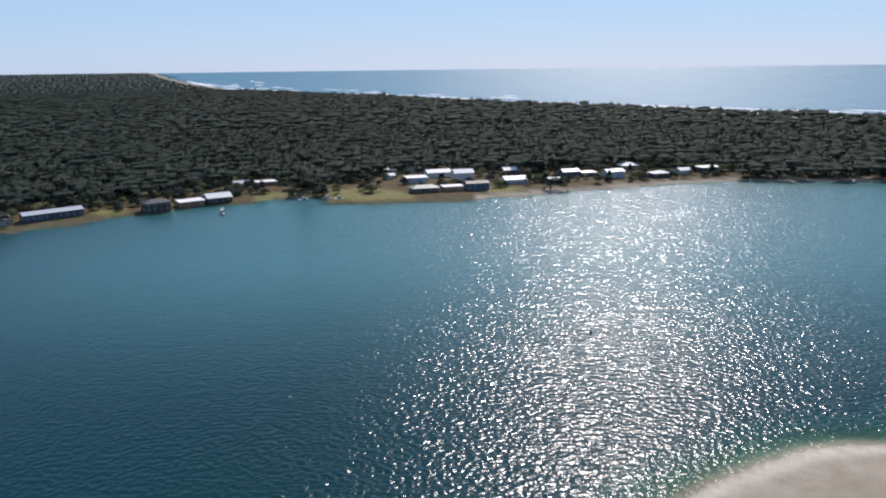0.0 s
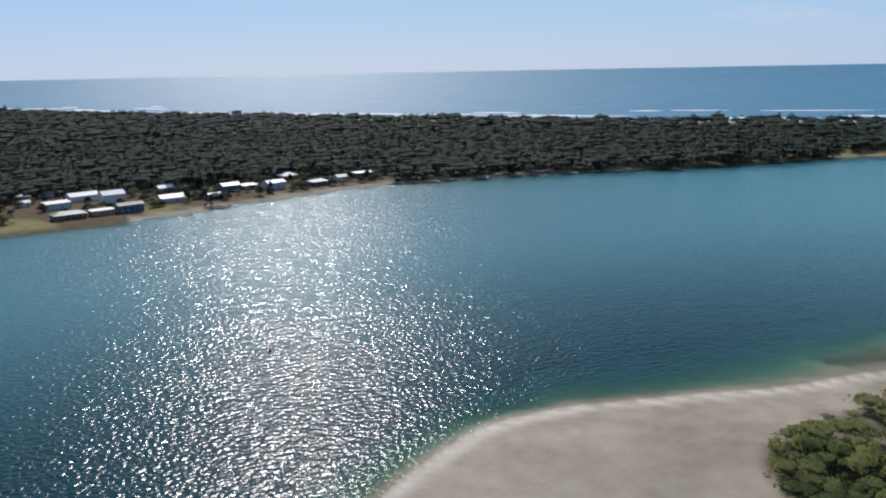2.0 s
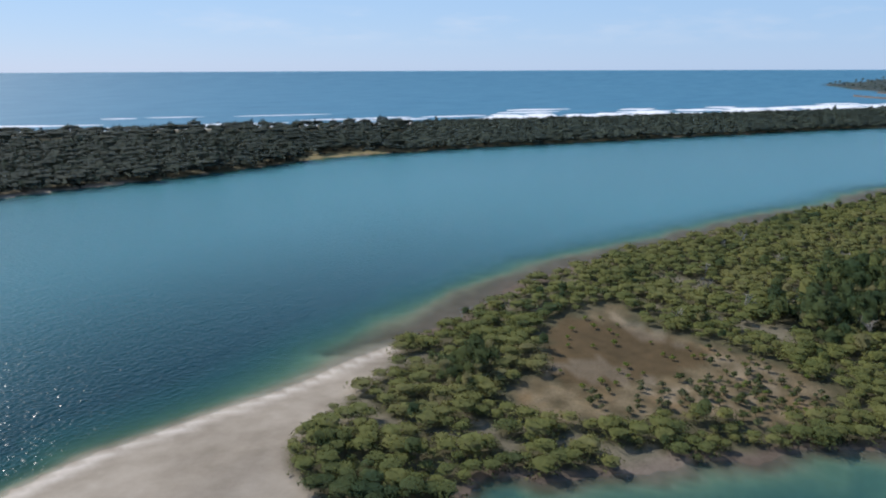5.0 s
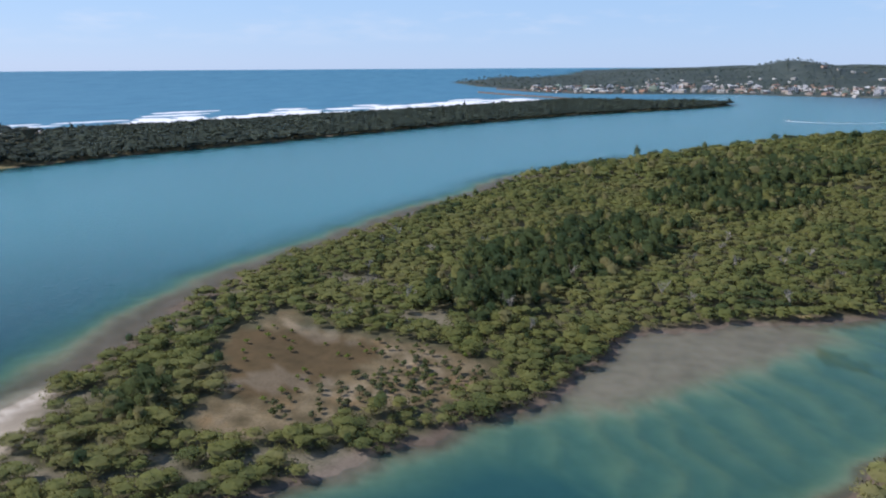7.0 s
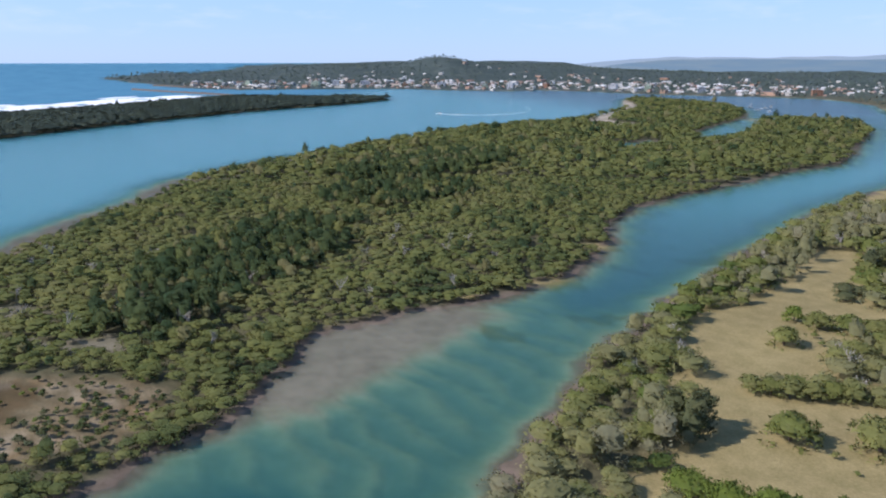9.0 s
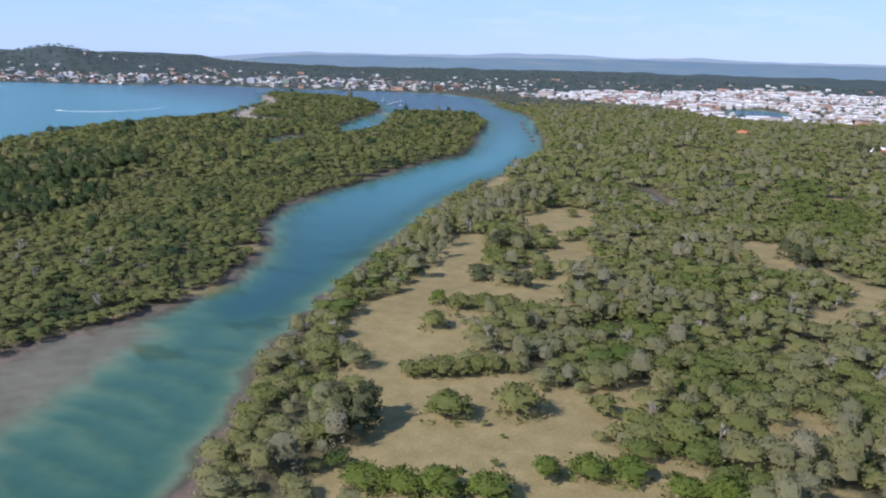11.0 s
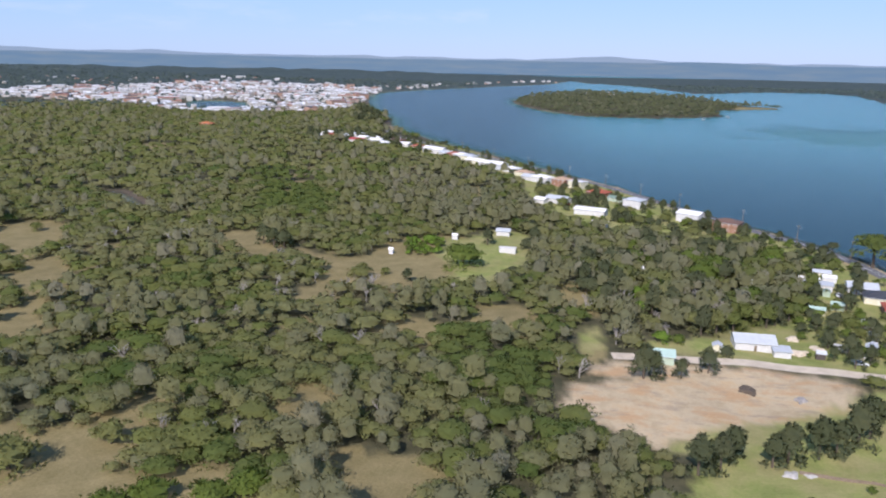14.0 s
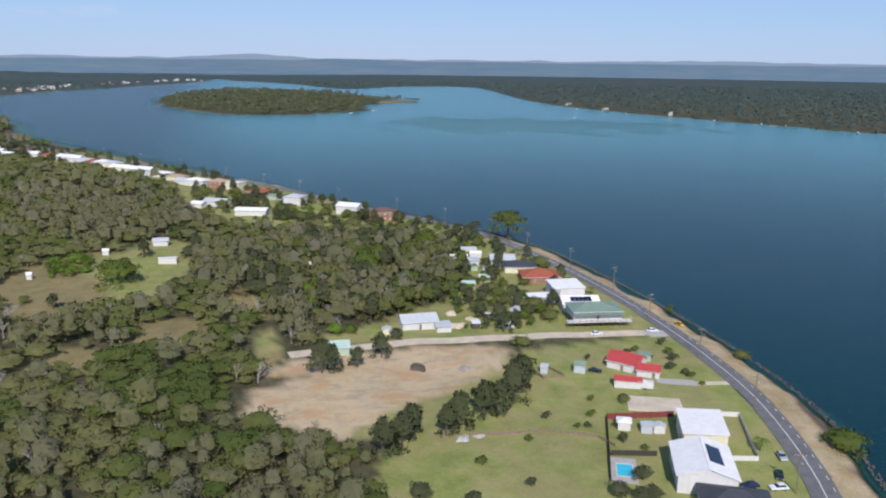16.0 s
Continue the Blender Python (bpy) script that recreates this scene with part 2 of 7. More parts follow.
# ---------------------------------------------------------------- plan of the coast
SPIT = [(-4900, -500), (-1500, -420), (-900, -220), (-500, 120), (-225, 389), (-160, 451), (-108, 485), (-84, 497), (-62, 465), (-16, 466), (36, 487), (98, 512),
        (190, 544), (253, 537), (325, 532), (400, 515), (500, 490), (614, 485), (689, 452), (795, 387), (916, 298), (1068, 186), (1268, 39), (1487, -155),
        (1649, -370), (1792, -490), (1850, -515), (1890, -470), (1980, -330), (2080, -160), (1910, -10), (1547, 269), (1276, 500), (1081, 690),
        (893, 850), (743, 988), (594, 1153), (463, 1320), (303, 1542), (140, 1725), (-131, 2197), (-544, 2719), (-1325, 4060), (-1800, 4930), (-4900, 4900)]
ISLAND = [(35, 118), (41, 132), (59, 146), (81, 156), (101, 156), (124, 150), (160, 140), (192, 136), (212, 130), (236, 129), (280, 126), (314, 121), (348, 109), (411, 84),
          (498, 49), (556, 16), (640, -7), (701, -57), (822, -175), (960, -330), (1036, -417), (1078, -573), (1179, -690), (1369, -864), (1660, -1030),
          (1600, -1090), (1400, -1110), (1153, -985), (1003, -830), (900, -690), (829, -632), (880, -720), (960, -840), (1020, -880), (1005, -970),
          (920, -980), (806, -892), (680, -735), (555, -588), (529, -498), (481, -395), (436, -290), (395, -244), (337, -208), (300, -170), (278, -126), (269, -75),
          (258, -42), (240, -37), (214, -19)] + [(199, -13), (187, 4), (168, 26), (147, 51), (135, 72), (115, 62), (90, 70), (60, 95)]
MAINLAND = [(130, -45), (141, -60), (159, -75), (184, -101), (202, -118), (244, -170), (270, -212), (296, -249), (361, -352), (398, -414), (421, -466), (440, -517), (465, -566), (515, -652), (569, -729),
            (617, -784), (702, -877), (810, -1007), (931, -1114), (1028, -1169), (1124, -1260), (1284, -1403), (1461, -1469), (1631, -1422), (1698, -1314), (1941, -1204), (2179, -1125), (2171, -891), (2412, -722),
            (2504, -454), (2520, -180), (2700, -60), (3023, -11), (3600, 200), (3800, 260), (3950, 100), (4300, -300), (4930, -500), (4930, -4930)]
MAINLAND += [(-200, -4930), (-34, -3527), (275, -2808), (450, -2400), (500, -2154), (440, -1850), (384, -1600), (330, -1450), (266, -1270), (245, -1150), (165, -985),
             (82, -856), (35, -773), (-31, -677), (-54, -639), (-100, -535), (-130, -490), (-152, -448), (-164, -412), (-172, -384), (-177, -310), (-175, -236),
             (-170, -195), (-163, -168), (-152, -142), (-138, -115), (-110, -80), (-50, -50), (60, -35)]
FAR_BANK = [(-945, -931), (-915, -1086), (-863, -1242), (-807, -1449), (-769, -1760), (-890, -2393), (-1010, -2950), (-700, -3000), (-459, -2640), (-420, -2800),
            (-330, -3300), (-60, -3700), (0, -4930), (-4930, -4930), (-4930, -700), (-1400, -650)]
RIVER_ISLAND = [(103, -1830), (-14, -1493), (-130, -1449), (-263, -1511), (-314, -1574), (-330, -1760), (-450, -1850), (-537, -1903), (-419, -2000), (-400, -2300),
                (-200, -2600), (0, -2500), (100, -2100)]
ROAD_LINE = [(-98, -92), (-118, -112), (-134, -138), (-145, -163), (-155, -193), (-160.5, -227), (-163, -253), (-165, -290), (-163.5, -343), (-158, -380), (-153, -416), (-143, -448),
             (-113, -494), (-84, -556), (-45, -632), (35, -757), (150, -912), (215, -1010), (243, -1130)]
LANE_LINE = [(-161, -247), (-139, -252), (-113, -256), (-92, -258.5), (-71, -261), (-55, -262), (-38, -262), (-20, -260)]
CREEK_LINE = [(140, 0), (190, -60), (250, -140), (330, -270), (420, -420), (520, -600), (750, -900), (1000, -1080)]
CANAL_TOWN = [(1300, -1545), (1010, -1520), (800, -1408), (700, -1330), (579, -1262), (430, -1325), (390, -1437), (445, -1856), (485, -2298), (700, -2600), (1150, -2500), (1400, -1900)]
# still water within the land
BASINS = [
    [(690, -1400), (616, -1412), (571, -1467), (640, -1600), (700, -1640), (780, -1620)],
    [(318, -537), (324, -530), (292, -496), (266, -468), (260, -473), (284, -503)],
    [(715, -460), (770, -476), (796, -535), (780, -542), (745, -502)],
    [(772, -600), (852, -640), (988, -800), (950, -818), (830, -702)],
]
# openings in the woods: (plan, cover)
CLEARINGS = [
    ([(250, 95), (255, 86), (248, 63), (244, 48), (234, 38), (219, 42), (209, 50), (199, 58), (192, 69), (198, 78), (206, 80), (227, 89)], "marsh"),
    ([(266, 86), (277, 82), (267, 75), (252, 70), (247, 44), (236, 20), (229, 7), (216, 4), (203, 10), (193, 20), (195, 33), (190, 42), (184, 46), (177, 55), (172, 66), (174, 78), (188, 84), (196, 79),
      (192, 69), (199, 58), (209, 50), (219, 42), (234, 38), (244, 48), (248, 63), (255, 86)], "pale"),
]
CLEARINGS += [
    ([(290, -317), (286, -290), (255, -261), (241, -229), (226, -206), (232, -188), (218, -173), (208, -160), (187, -151), (177, -147), (179, -134), (167, -134), (155, -135),
      (138, -118), (137, -110), (132, -96), (125, -88), (101, -100), (64, -132), (60, -148), (82, -163), (86, -155), (104, -152), (112, -171), (121, -179), (127, -170),
      (137, -169), (148, -174), (154, -166), (168, -146), (177, -153), (167, -167), (175, -189), (184, -193), (192, -206), (189, -223), (190, -231), (200, -243), (223, -244)], "dry"),
    ([(301, -367), (310, -411), (280, -411), (262, -378), (252, -345), (256, -325)], "dry"),
    ([(243, -326), (236, -340), (214, -305), (206, -276), (182, -244), (187, -234), (202, -242), (206, -261), (215, -292), (236, -299)], "dry"),
]
CLEARINGS += [
    ([(440, -500), (400, -470), (372, -420), (385, -425), (420, -470)], "dry"),
    ([(187, -404), (178, -417), (158, -414), (147, -380), (123, -378), (140, -352), (157, -376)], "dry"),
    ([(62, -424), (44, -432), (36, -453), (14, -453), (9, -408), (15, -353), (24, -334), (44, -336), (46, -360), (53, -376), (60, -388)], "grass"),
    ([(90, -372), (84, -406), (68, -426), (54, -430), (50, -376), (43, -344), (58, -328), (79, -331)], "dry"),
    ([(108, -362), (96, -368), (87, -363), (60, -366), (50, -342), (62, -322), (78, -327), (97, -329)], "dry"),
    ([(119, -193), (111, -197), (104, -176), (111, -176)], "dry"),
    ([(49, -172), (26, -170), (29, -157), (45, -152)], "dry"),
]
CLEARINGS += [
    ([(-75, 489), (-60, 477), (-16, 479), (35, 498), (66, 516), (70, 540), (60, 595), (-10, 600), (-50, 590), (-75, 540), (-92, 506)], "marsh"),
    ([(-72, 490), (-60, 480), (-16, 481), (-22, 500), (-40, 520), (-60, 530), (-78, 510)], "grass"),
    ([(26, 498), (50, 508), (50, 525), (28, 520)], "grass"),
    ([(-250, 395), (-160, 457), (-108, 491), (-105, 548), (-150, 552), (-190, 482), (-262, 430)], "marsh"),
    ([(-118, 480), (-100, 494), (-102, 520), (-122, 508)], "grass"),
    ([(-196, 432), (-182, 442), (-190, 462), (-206, 452)], "grass"),
]
CLEARINGS += [
    ([(66, 517), (98, 521), (190, 550), (220, 562), (205, 600), (120, 620), (66, 590)], "marsh"),
    ([(-34, -199), (-50, -213), (-74, -219), (-92, -237), (-95, -215), (-77, -196), (-52, -192), (-38, -190), (-30, -195)], "grass"),
    ([(-300, 540), (-272, 540), (-266, 560), (-296, 564)], "grass"),
    ([(-190, 615), (-150, 615), (-150, 650), (-190, 650)], "dry"),
    ([(700, 765), (715, 765), (722, 795), (704, 795)], "dirt"),
    ([(605, 488), (660, 474), (690, 458), (700, 474), (660, 496), (612, 502)], "dry"),
    ([(448, -825), (410, -818), (398, -775), (430, -780)], "dry"),
    ([(-12, -289), (-19, -286), (-17, -261), (-11, -262)], "grass"),
]
CLEARINGS += [
    ([(27, -307), (11, -302), (9, -278), (20, -276), (27, -290)], "dry"),
    ([(56, -278), (44, -276), (43, -264), (56, -266)], "dry"),
    ([(75, -215), (67, -213), (62, -194), (70, -195)], "dry"),
    ([(-6, -341), (-17, -340), (-13, -309), (-4, -314)], "dry"),
    ([(69, -600), (56, -605), (55, -568), (67, -569)], "dry"),
    ([(-390, -1905), (-500, -1890), (-520, -1850), (-400, -1800)], "dry"),
    ([(-5, -233), (-20, -238), (-44, -250), (-57, -253), (-76, -251), (-95, -242), (-88, -227), (-72, -214), (-50, -209), (-36, -198), (-27, -196), (-17, -203), (-3, -213)], "dirt"),
]
CLEARINGS += [
    ([(1040, -585), (1180, -698), (1279, -812), (1520, -958), (1681, -1010), (1500, -964), (1290, -838), (1172, -716), (1060, -632), (984, -660), (950, -612), (994, -580)], "sand"),
    ([(-62, -265), (-86, -262), (-128, -257), (-126, -276), (-106, -292), (-88, -298), (-66, -288)], "pale"),
    ([(-62, -189), (-78, -187), (-96, -179), (-103, -190), (-90, -203), (-76, -196), (-62, -192)], "dry"),
    ([(-12, -238), (-57, -250), (-91, -241), (-97, -251), (-60, -257.5), (-14, -256)], "dirt"),
]
CLEARINGS += [
    ([(-91, -243), (-139, -247), (-166, -247), (-170, -203), (-158, -160), (-150, -125), (-120, -95), (-60, -110), (-28, -160), (-39, -191), (-52, -194), (-77, -198), (-91, -219)], "grass"),
    ([(-121, -396), (-160, -400), (-170, -356), (-172, -287), (-168, -247), (-114, -255), (-35, -266), (-30, -275), (-60, -285), (-64, -297), (-87, -302), (-111, -336)], "grass"),
]
CLEARINGS += [
    ([(-121, -396), (-160, -400), (-152, -446), (-100, -535), (-31, -677), (82, -856), (140, -935), (240, -975), (300, -960), (290, -925), (200, -870), (130, -790), (62, -715), (28, -650), (20, -560), (-8, -495), (-30, -470), (-80, -460)], "grass"),
]


def rounded(pts, times=2):
    p = np.array(pts, float)
    for _ in range(times):
        q = np.roll(p, -1, 0)
        p = np.stack([0.75 * p + 0.25 * q, 0.25 * p + 0.75 * q], 1).reshape(-1, 2)
    return p


def inland(poly, x, y):
    """Metres from the outline, positive inside."""
    best = np.full(x.shape, 1e18)
    inside = np.zeros(x.shape, bool)
    for (ax, ay), (bx, by) in zip(poly, np.roll(poly, -1, 0)):
        dx, dy = bx - ax, by - ay
        t = np.clip(((x - ax) * dx + (y - ay) * dy) / (dx * dx + dy * dy + 1e-9), 0, 1)
        best = np.minimum(best, (x - ax - t * dx) ** 2 + (y - ay - t * dy) ** 2)
        if ay != by:
            inside ^= ((ay > y) != (by > y)) & (x < (bx - ax) * (y - ay) / (by - ay) + ax)
    return np.sqrt(best) * np.where(inside, 1, -1)


class Wavy:
    """Smooth noise over the plan from crossing waves; about -1 to 1."""

    def __init__(self, size, seed, n=9):
        r = np.random.RandomState(seed)
        a = r.uniform(0, 2 * math.pi, n)
        k = 2 * math.pi / (size * r.uniform(0.6, 1.8, n))
        self.kx, self.ky, self.ph = k * np.cos(a), k * np.sin(a), r.uniform(0, 2 * math.pi, n)

    def __call__(self, x, y):
        return sum(np.sin(kx * x + ky * y + p) for kx, ky, p in zip(self.kx, self.ky, self.ph)) / math.sqrt(len(self.kx))


W8, W30, W90, W300 = Wavy(8, 1), Wavy(30, 2), Wavy(90, 3), Wavy(300, 4)
WGAP = Wavy(30, 8)
FLATS = rounded([(-245, -1300), (-436, -1412), (-567, -1322), (-825, -1220), (-700, -941), (-397, -1023), (-253, -1090)], 1)
LANDS = [rounded(p, 1) for p in (SPIT, ISLAND, MAINLAND, FAR_BANK, RIVER_ISLAND)]
CLEARED = [(rounded(p, 1), c) for p, c in CLEARINGS]


def bowl(x, y):
    """The far rim lies on the line of the horizon."""
    r = np.hypot(x, y)
    b = np.degrees(np.arctan2(x, y)) % 360
    low = 1 - 0.9 * step(b, 113, 126) * (1 - step(b, 238, 250))
    return 66 * low * np.clip((r - 3000) / 1950, 0, 1.02) ** 2


def hills(x, y):
    def hill(cx, cy, rx, ry, h):
        return h * np.exp(-((x - cx) / rx) ** 2 - ((y - cy) / ry) ** 2)
    r = np.hypot(x, y)
    return (hill(3690, -1270, 330, 170, 60) + hill(3820, -790, 500, 300, 36) + hill(3700, -1600, 500, 500, 34) + hill(3245, -2163, 500, 380, 18)
            + hill(2150, -3370, 600, 420, 30) + hill(2900, -2800, 600, 500, 10) + hill(1150, -2700, 260, 260, 16) + hill(3760, 30, 160, 130, 26)
            + hill(3960, 235, 60, 50, 14) + step(r, 3600, 4900) * (10 + 6 * W300(x, y)))


def lay(x, y):
    """Height of the ground and the metres to the shore of each land."""
    # the sandy point is swept smooth by the current
    worn = 1 - 0.85 * step(x, 0, 20) * (1 - step(x, 190, 230)) * step(y, 85, 105) * (1 - step(y, 175, 195))
    wx, wy = x + worn * (2.0 * W30(x, y) + 0.7 * W8(x, y)), y + worn * (2.0 * W30(y, x) + 0.7 * W8(y, x))
    d = [inland(p, wx, wy) for p in LANDS]
    best = np.maximum.reduce(d)
    for p in BASINS:
        near = (abs(x - p[0][0]) < 400) & (abs(y - p[0][1]) < 400)
        if near.any():
            best[near] = np.minimum(best[near], -inland(np.array(p, float), x[near], y[near]))
    low = np.where(d[1] >= best - 1, 0.045, np.where((x < 200) & (y < -60) & (x > -190), 0.22, 0.07))
    h = np.where(best > 0, np.minimum(1.5, best * low) + np.where(best > 25, 0.25 * W30(x, y), 0), -np.minimum(6, np.where((d[1] > -60) & (x > 100) & (y > 0.35 * -x + 160), step(x, 110, 230) * np.maximum(-best * 0.022, (-best - 13) * 0.14) - (1 - step(x, 110, 230)) * best * 0.2, -best * np.where((x < 0) & (y < 0), 1.3, np.where(d[0] > d[1], 0.6, np.where(y > 60, 0.28, 0.15))))))
    return h, d, best


def creek_shoal(x, y):
    """Sand in the side channel: how much of a shoal there is, and its height, drawn into curved ridges by the tide."""
    u = (x - 200) * 0.60 + (y + 70) * -0.80
    v = (x - 200) * 0.80 + (y + 70) * 0.60
    bend = u - 0.47 * v + 0.004 * v * v + 3.4 * W30(x, y)
    ph = (bend / 13.0 + 0.3 * W90(y, x)) % 1.0
    ridge = np.where(ph < 0.78, ph / 0.78, (1 - ph) / 0.22)
    amount = step(u, -95, -55) * (1 - step(u, 75, 125)) * step(v, -34, -16) * (1 - step(v, 62, 78))
    flat = step(v, 6, 30) * step(u, -60, -30) * (1 - step(u, 62, 95))
    return amount, np.minimum(-0.1, -1.9 + 0.95 * ridge + 0.06 * W8(x, y) + flat * (1.78 - 0.95 * ridge))


def river_flats(x, y):
    """Thin water over the tidal flats of the wide river."""
    f = inland(FLATS, x, y)
    return step(f + 40 * W90(x, y), -30, 60) * 0.75


def thicket_gap(x, y):
    """Small openings scattered through the mainland scrub."""
    main = (WGAP(x, y) + 0.7 * W90(x, y) > 1.55) & (y < -100) & (x > -90) & (x < 420) & (y > -900)
    isle = (WGAP(x, y) + 0.5 * W8(x, y) > 0.8) & (x > 100) & (x < 330) & (y > 0) & (y < 160) & (x + y > 190) & (inland(SANDFLAT, x, y) < -3)
    return main | isle


def line_distance(line, x, y):
    best = np.full(x.shape, 1e9)
    for (ax, ay), (bx, by) in zip(line[:-1], line[1:]):
        dx, dy = bx - ax, by - ay
        t = np.clip(((x - ax) * dx + (y - ay) * dy) / (dx * dx + dy * dy), 0, 1)
        best = np.minimum(best, np.hypot(x - ax - t * dx, y - ay - t * dy))
    return best


def step(v, a, b):
    t = np.clip((v - a) / (b - a), 0, 1)
    return t * t * (3 - 2 * t)


def grid_mesh(name, rs, az, zs, cover, mat):
    nr, na = len(rs), len(az)
    r, a = np.meshgrid(rs, az, indexing="ij")
    x, y = (r * np.sin(a)).ravel(), (r * np.cos(a)).ravel()
    z, layers = zs(x, y)
    i = np.arange((nr - 1) * na)
    j = (i // na) * na + (i % na + 1) % na
    faces = np.stack([j, j + na, i + na, i], 1)
    me = bpy.data.meshes.new(name)
    me.from_pydata(np.stack([x, y, z], 1).tolist(), [], faces.tolist())
    for k, v in layers.items():
        me.attributes.new(k, "FLOAT", "POINT").data.foreach_set("value", np.ascontiguousarray(v, np.float32))
    me.shade_smooth()
    me.materials.append(mat)
    return tagged(new(name, me), cover[0], cover[1], kind="structure")


AZ = np.radians(np.concatenate([np.arange(-33, 231, 0.5), np.arange(232, 326, 4)]))
RS = np.concatenate([[0.5, 30], 60 * 1.018 ** np.arange(250)])
RS = np.concatenate([RS[RS < 4950], [4950]])


def ground_height(x, y):
    h, d, best = lay(x, y)
    shoal, ridges = creek_shoal(x, y)
    h = np.where(best < 0, np.maximum(h, ridges * shoal + h * (1 - shoal)), h)
    up = step(best, 20, 260)
    h = h + np.where(d[2] > 0, hills(x, y) * up, 0) + bowl(x, y)
    layers = {}
    layers["bed"] = step(-best, 0.5, 5)
    layers["mud"] = np.clip(step(best, -6, 1) * (1 - step(best, 3, 8)), 0, 1)
    layers["mud"] = np.where(d[0] > -8, step(best, -4, 0) * (1 - step(best, 0.5, 2.5)), layers["mud"])
    beach = step(inland(SANDFLAT, x, y), -4, 1)
    village = (d[0] > -4) & (d[0] < 16) & (x > 20) & (x < 420) & (y > 400)
    ocean = (d[0] > -40) & (d[0] < 45) & ((x * 0.75 + y * 0.66) > 780) & (y > -0.9 * x + 1400)
    tip = (d[1] > -6) & (d[1] < 7) & (x > 1040) & (y < -480) & (y > -0.8 * x + 150)
    layers["sand"] = np.maximum.reduce([beach, np.where(village, step(d[0], -4, 0) * (1 - step(d[0], 8, 16)), 0), ocean * 1.0, tip * 1.0])
    layers["sand"] = np.maximum(layers["sand"], step(d[0], -1.5, 0.5) * (1 - step(d[0], 3, 6)) * step(W30(x, y) + 0.5 * W90(x, y), 0.5, 0.9) * (x > 180))
    layers["berm"] = beach * step(best, 0.8, 2.2) * (1 - step(best + 0.6 * W30(x, y), 3.0, 7.0))
    # far land fades over to the hazed wood colour
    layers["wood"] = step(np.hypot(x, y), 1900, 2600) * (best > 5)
    for k in ("dry", "marsh", "dirt", "grass"):
        layers[k] = np.zeros_like(x)
    gap = thicket_gap(x, y) * 1.0
    layers["dry"] = np.where(y < -60, gap, 0)
    layers["sand"] = np.maximum(layers["sand"], np.where(y > -60, gap * 0.25, 0))
    verge = (line_distance(ROAD_LINE, x, y) < 12) & (best < 13) & (x < 260)
    for p, c in CLEARED:
        w = step(inland(p, x + 1.5 * W8(x, y), y + 1.5 * W8(y, x)), *((-11, -6) if c == "dry" else (-2, 2)))
        if c == "pale":
            layers["dirt"] = np.maximum(layers["dirt"], w * (0.16 + 0.10 * W8(x, y)) * (best > 4))
            layers["marsh"] = np.maximum(layers["marsh"], w * 0.6 * (best > 4))
            continue
        # village lawns half mixed into the darker cover, painting in their backlit shade
        layers[c] = np.maximum(layers[c], w * np.where((y > 300) & (c == "grass"), 0.5, 1.0) * (best > np.where(y > 300, 2, 4)))
    layers["grass"] = np.where(verge, 0.0, layers["grass"])
    layers["dry"] = np.where(verge & (best > 2), 1.0, layers["dry"])
    layers["dirt"] = np.where(verge & (best > 0.5) & (line_distance(ROAD_LINE, x, y) > 2.5), 0.65 + 0.25 * W8(x, y).clip(-1, 1), layers["dirt"])
    flat_mud = shoal * step(h, -0.75, -0.1) * (best < 0)
    westflat = (d[1] > -36) & (x > 185) & (y > 0.35 * -x + 160) & (best < 2)
    layers["sand"] = np.maximum(layers["sand"], flat_mud * 0.3)
    layers["mud"] = np.maximum(np.maximum(layers["mud"], flat_mud * 0.8), westflat * step(best, -24, -8))
    return h, layers


SANDFLAT = rounded([(30, 110), (36, 136), (58, 152), (81, 162), (104, 161), (126, 155), (160, 145), (196, 140), (205, 132), (180, 122), (142, 119), (121, 113), (113, 98),
                    (110, 86), (105, 70), (85, 74)], 1)
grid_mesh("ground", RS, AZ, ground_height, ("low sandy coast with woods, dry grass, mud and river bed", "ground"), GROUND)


def water_height(x, y):
    h, d, best = lay(x, y)
    shoal, ridges = creek_shoal(x, y)
    h = np.where(best < 0, np.maximum(h, ridges * shoal + h * (1 - shoal)), h)
    flats = river_flats(x, y)
    h = np.where(best < 0, np.maximum(h, -0.9 * flats + h * (1 - flats)), h)
    h = np.where(line_distance(CREEK_LINE, x, y) < 70, np.maximum(h, -3.0), h)
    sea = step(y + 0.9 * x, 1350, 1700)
    # the wide river's body pales with distance, as reflected sky would pale it
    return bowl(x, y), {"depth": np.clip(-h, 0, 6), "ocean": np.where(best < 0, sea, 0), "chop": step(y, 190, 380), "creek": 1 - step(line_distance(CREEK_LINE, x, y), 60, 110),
                        "paled_reach": (1 - 0.8 * (1 - step(line_distance(CREEK_LINE, x, y), 60, 110)) * (1 - step(np.hypot(x, y), 300, 600))) * step(x, 130, 520) * (1 - sea) * step(y, -1000, -600) * step(-best, 5, 30) * 0.75 + 0.5 * step(y, 160, 340) * step(x, -300, -40) * (1 - step(x, 130, 520)) * (1 - sea) + 0.78 * step(np.hypot(x, y), 420, 1300) * (1 - step(x, -100, 100)) * (1 - step(y, -100, 0)), "calm": np.maximum.reduce([1 - step(line_distance(CREEK_LINE, x, y), 60, 110), 0.85 * (1 - step(y, -60, 240)) * (1 - step(np.hypot(x, y), 500, 1100)), 0.92 * (1 - step(x, -170, 40)) * step(y, 0, 100)])}


WATER_RS = np.concatenate([RS[(RS < 330)], RS[RS >= 330][::2], [4950]])
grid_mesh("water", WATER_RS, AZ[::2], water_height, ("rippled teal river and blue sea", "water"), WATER)

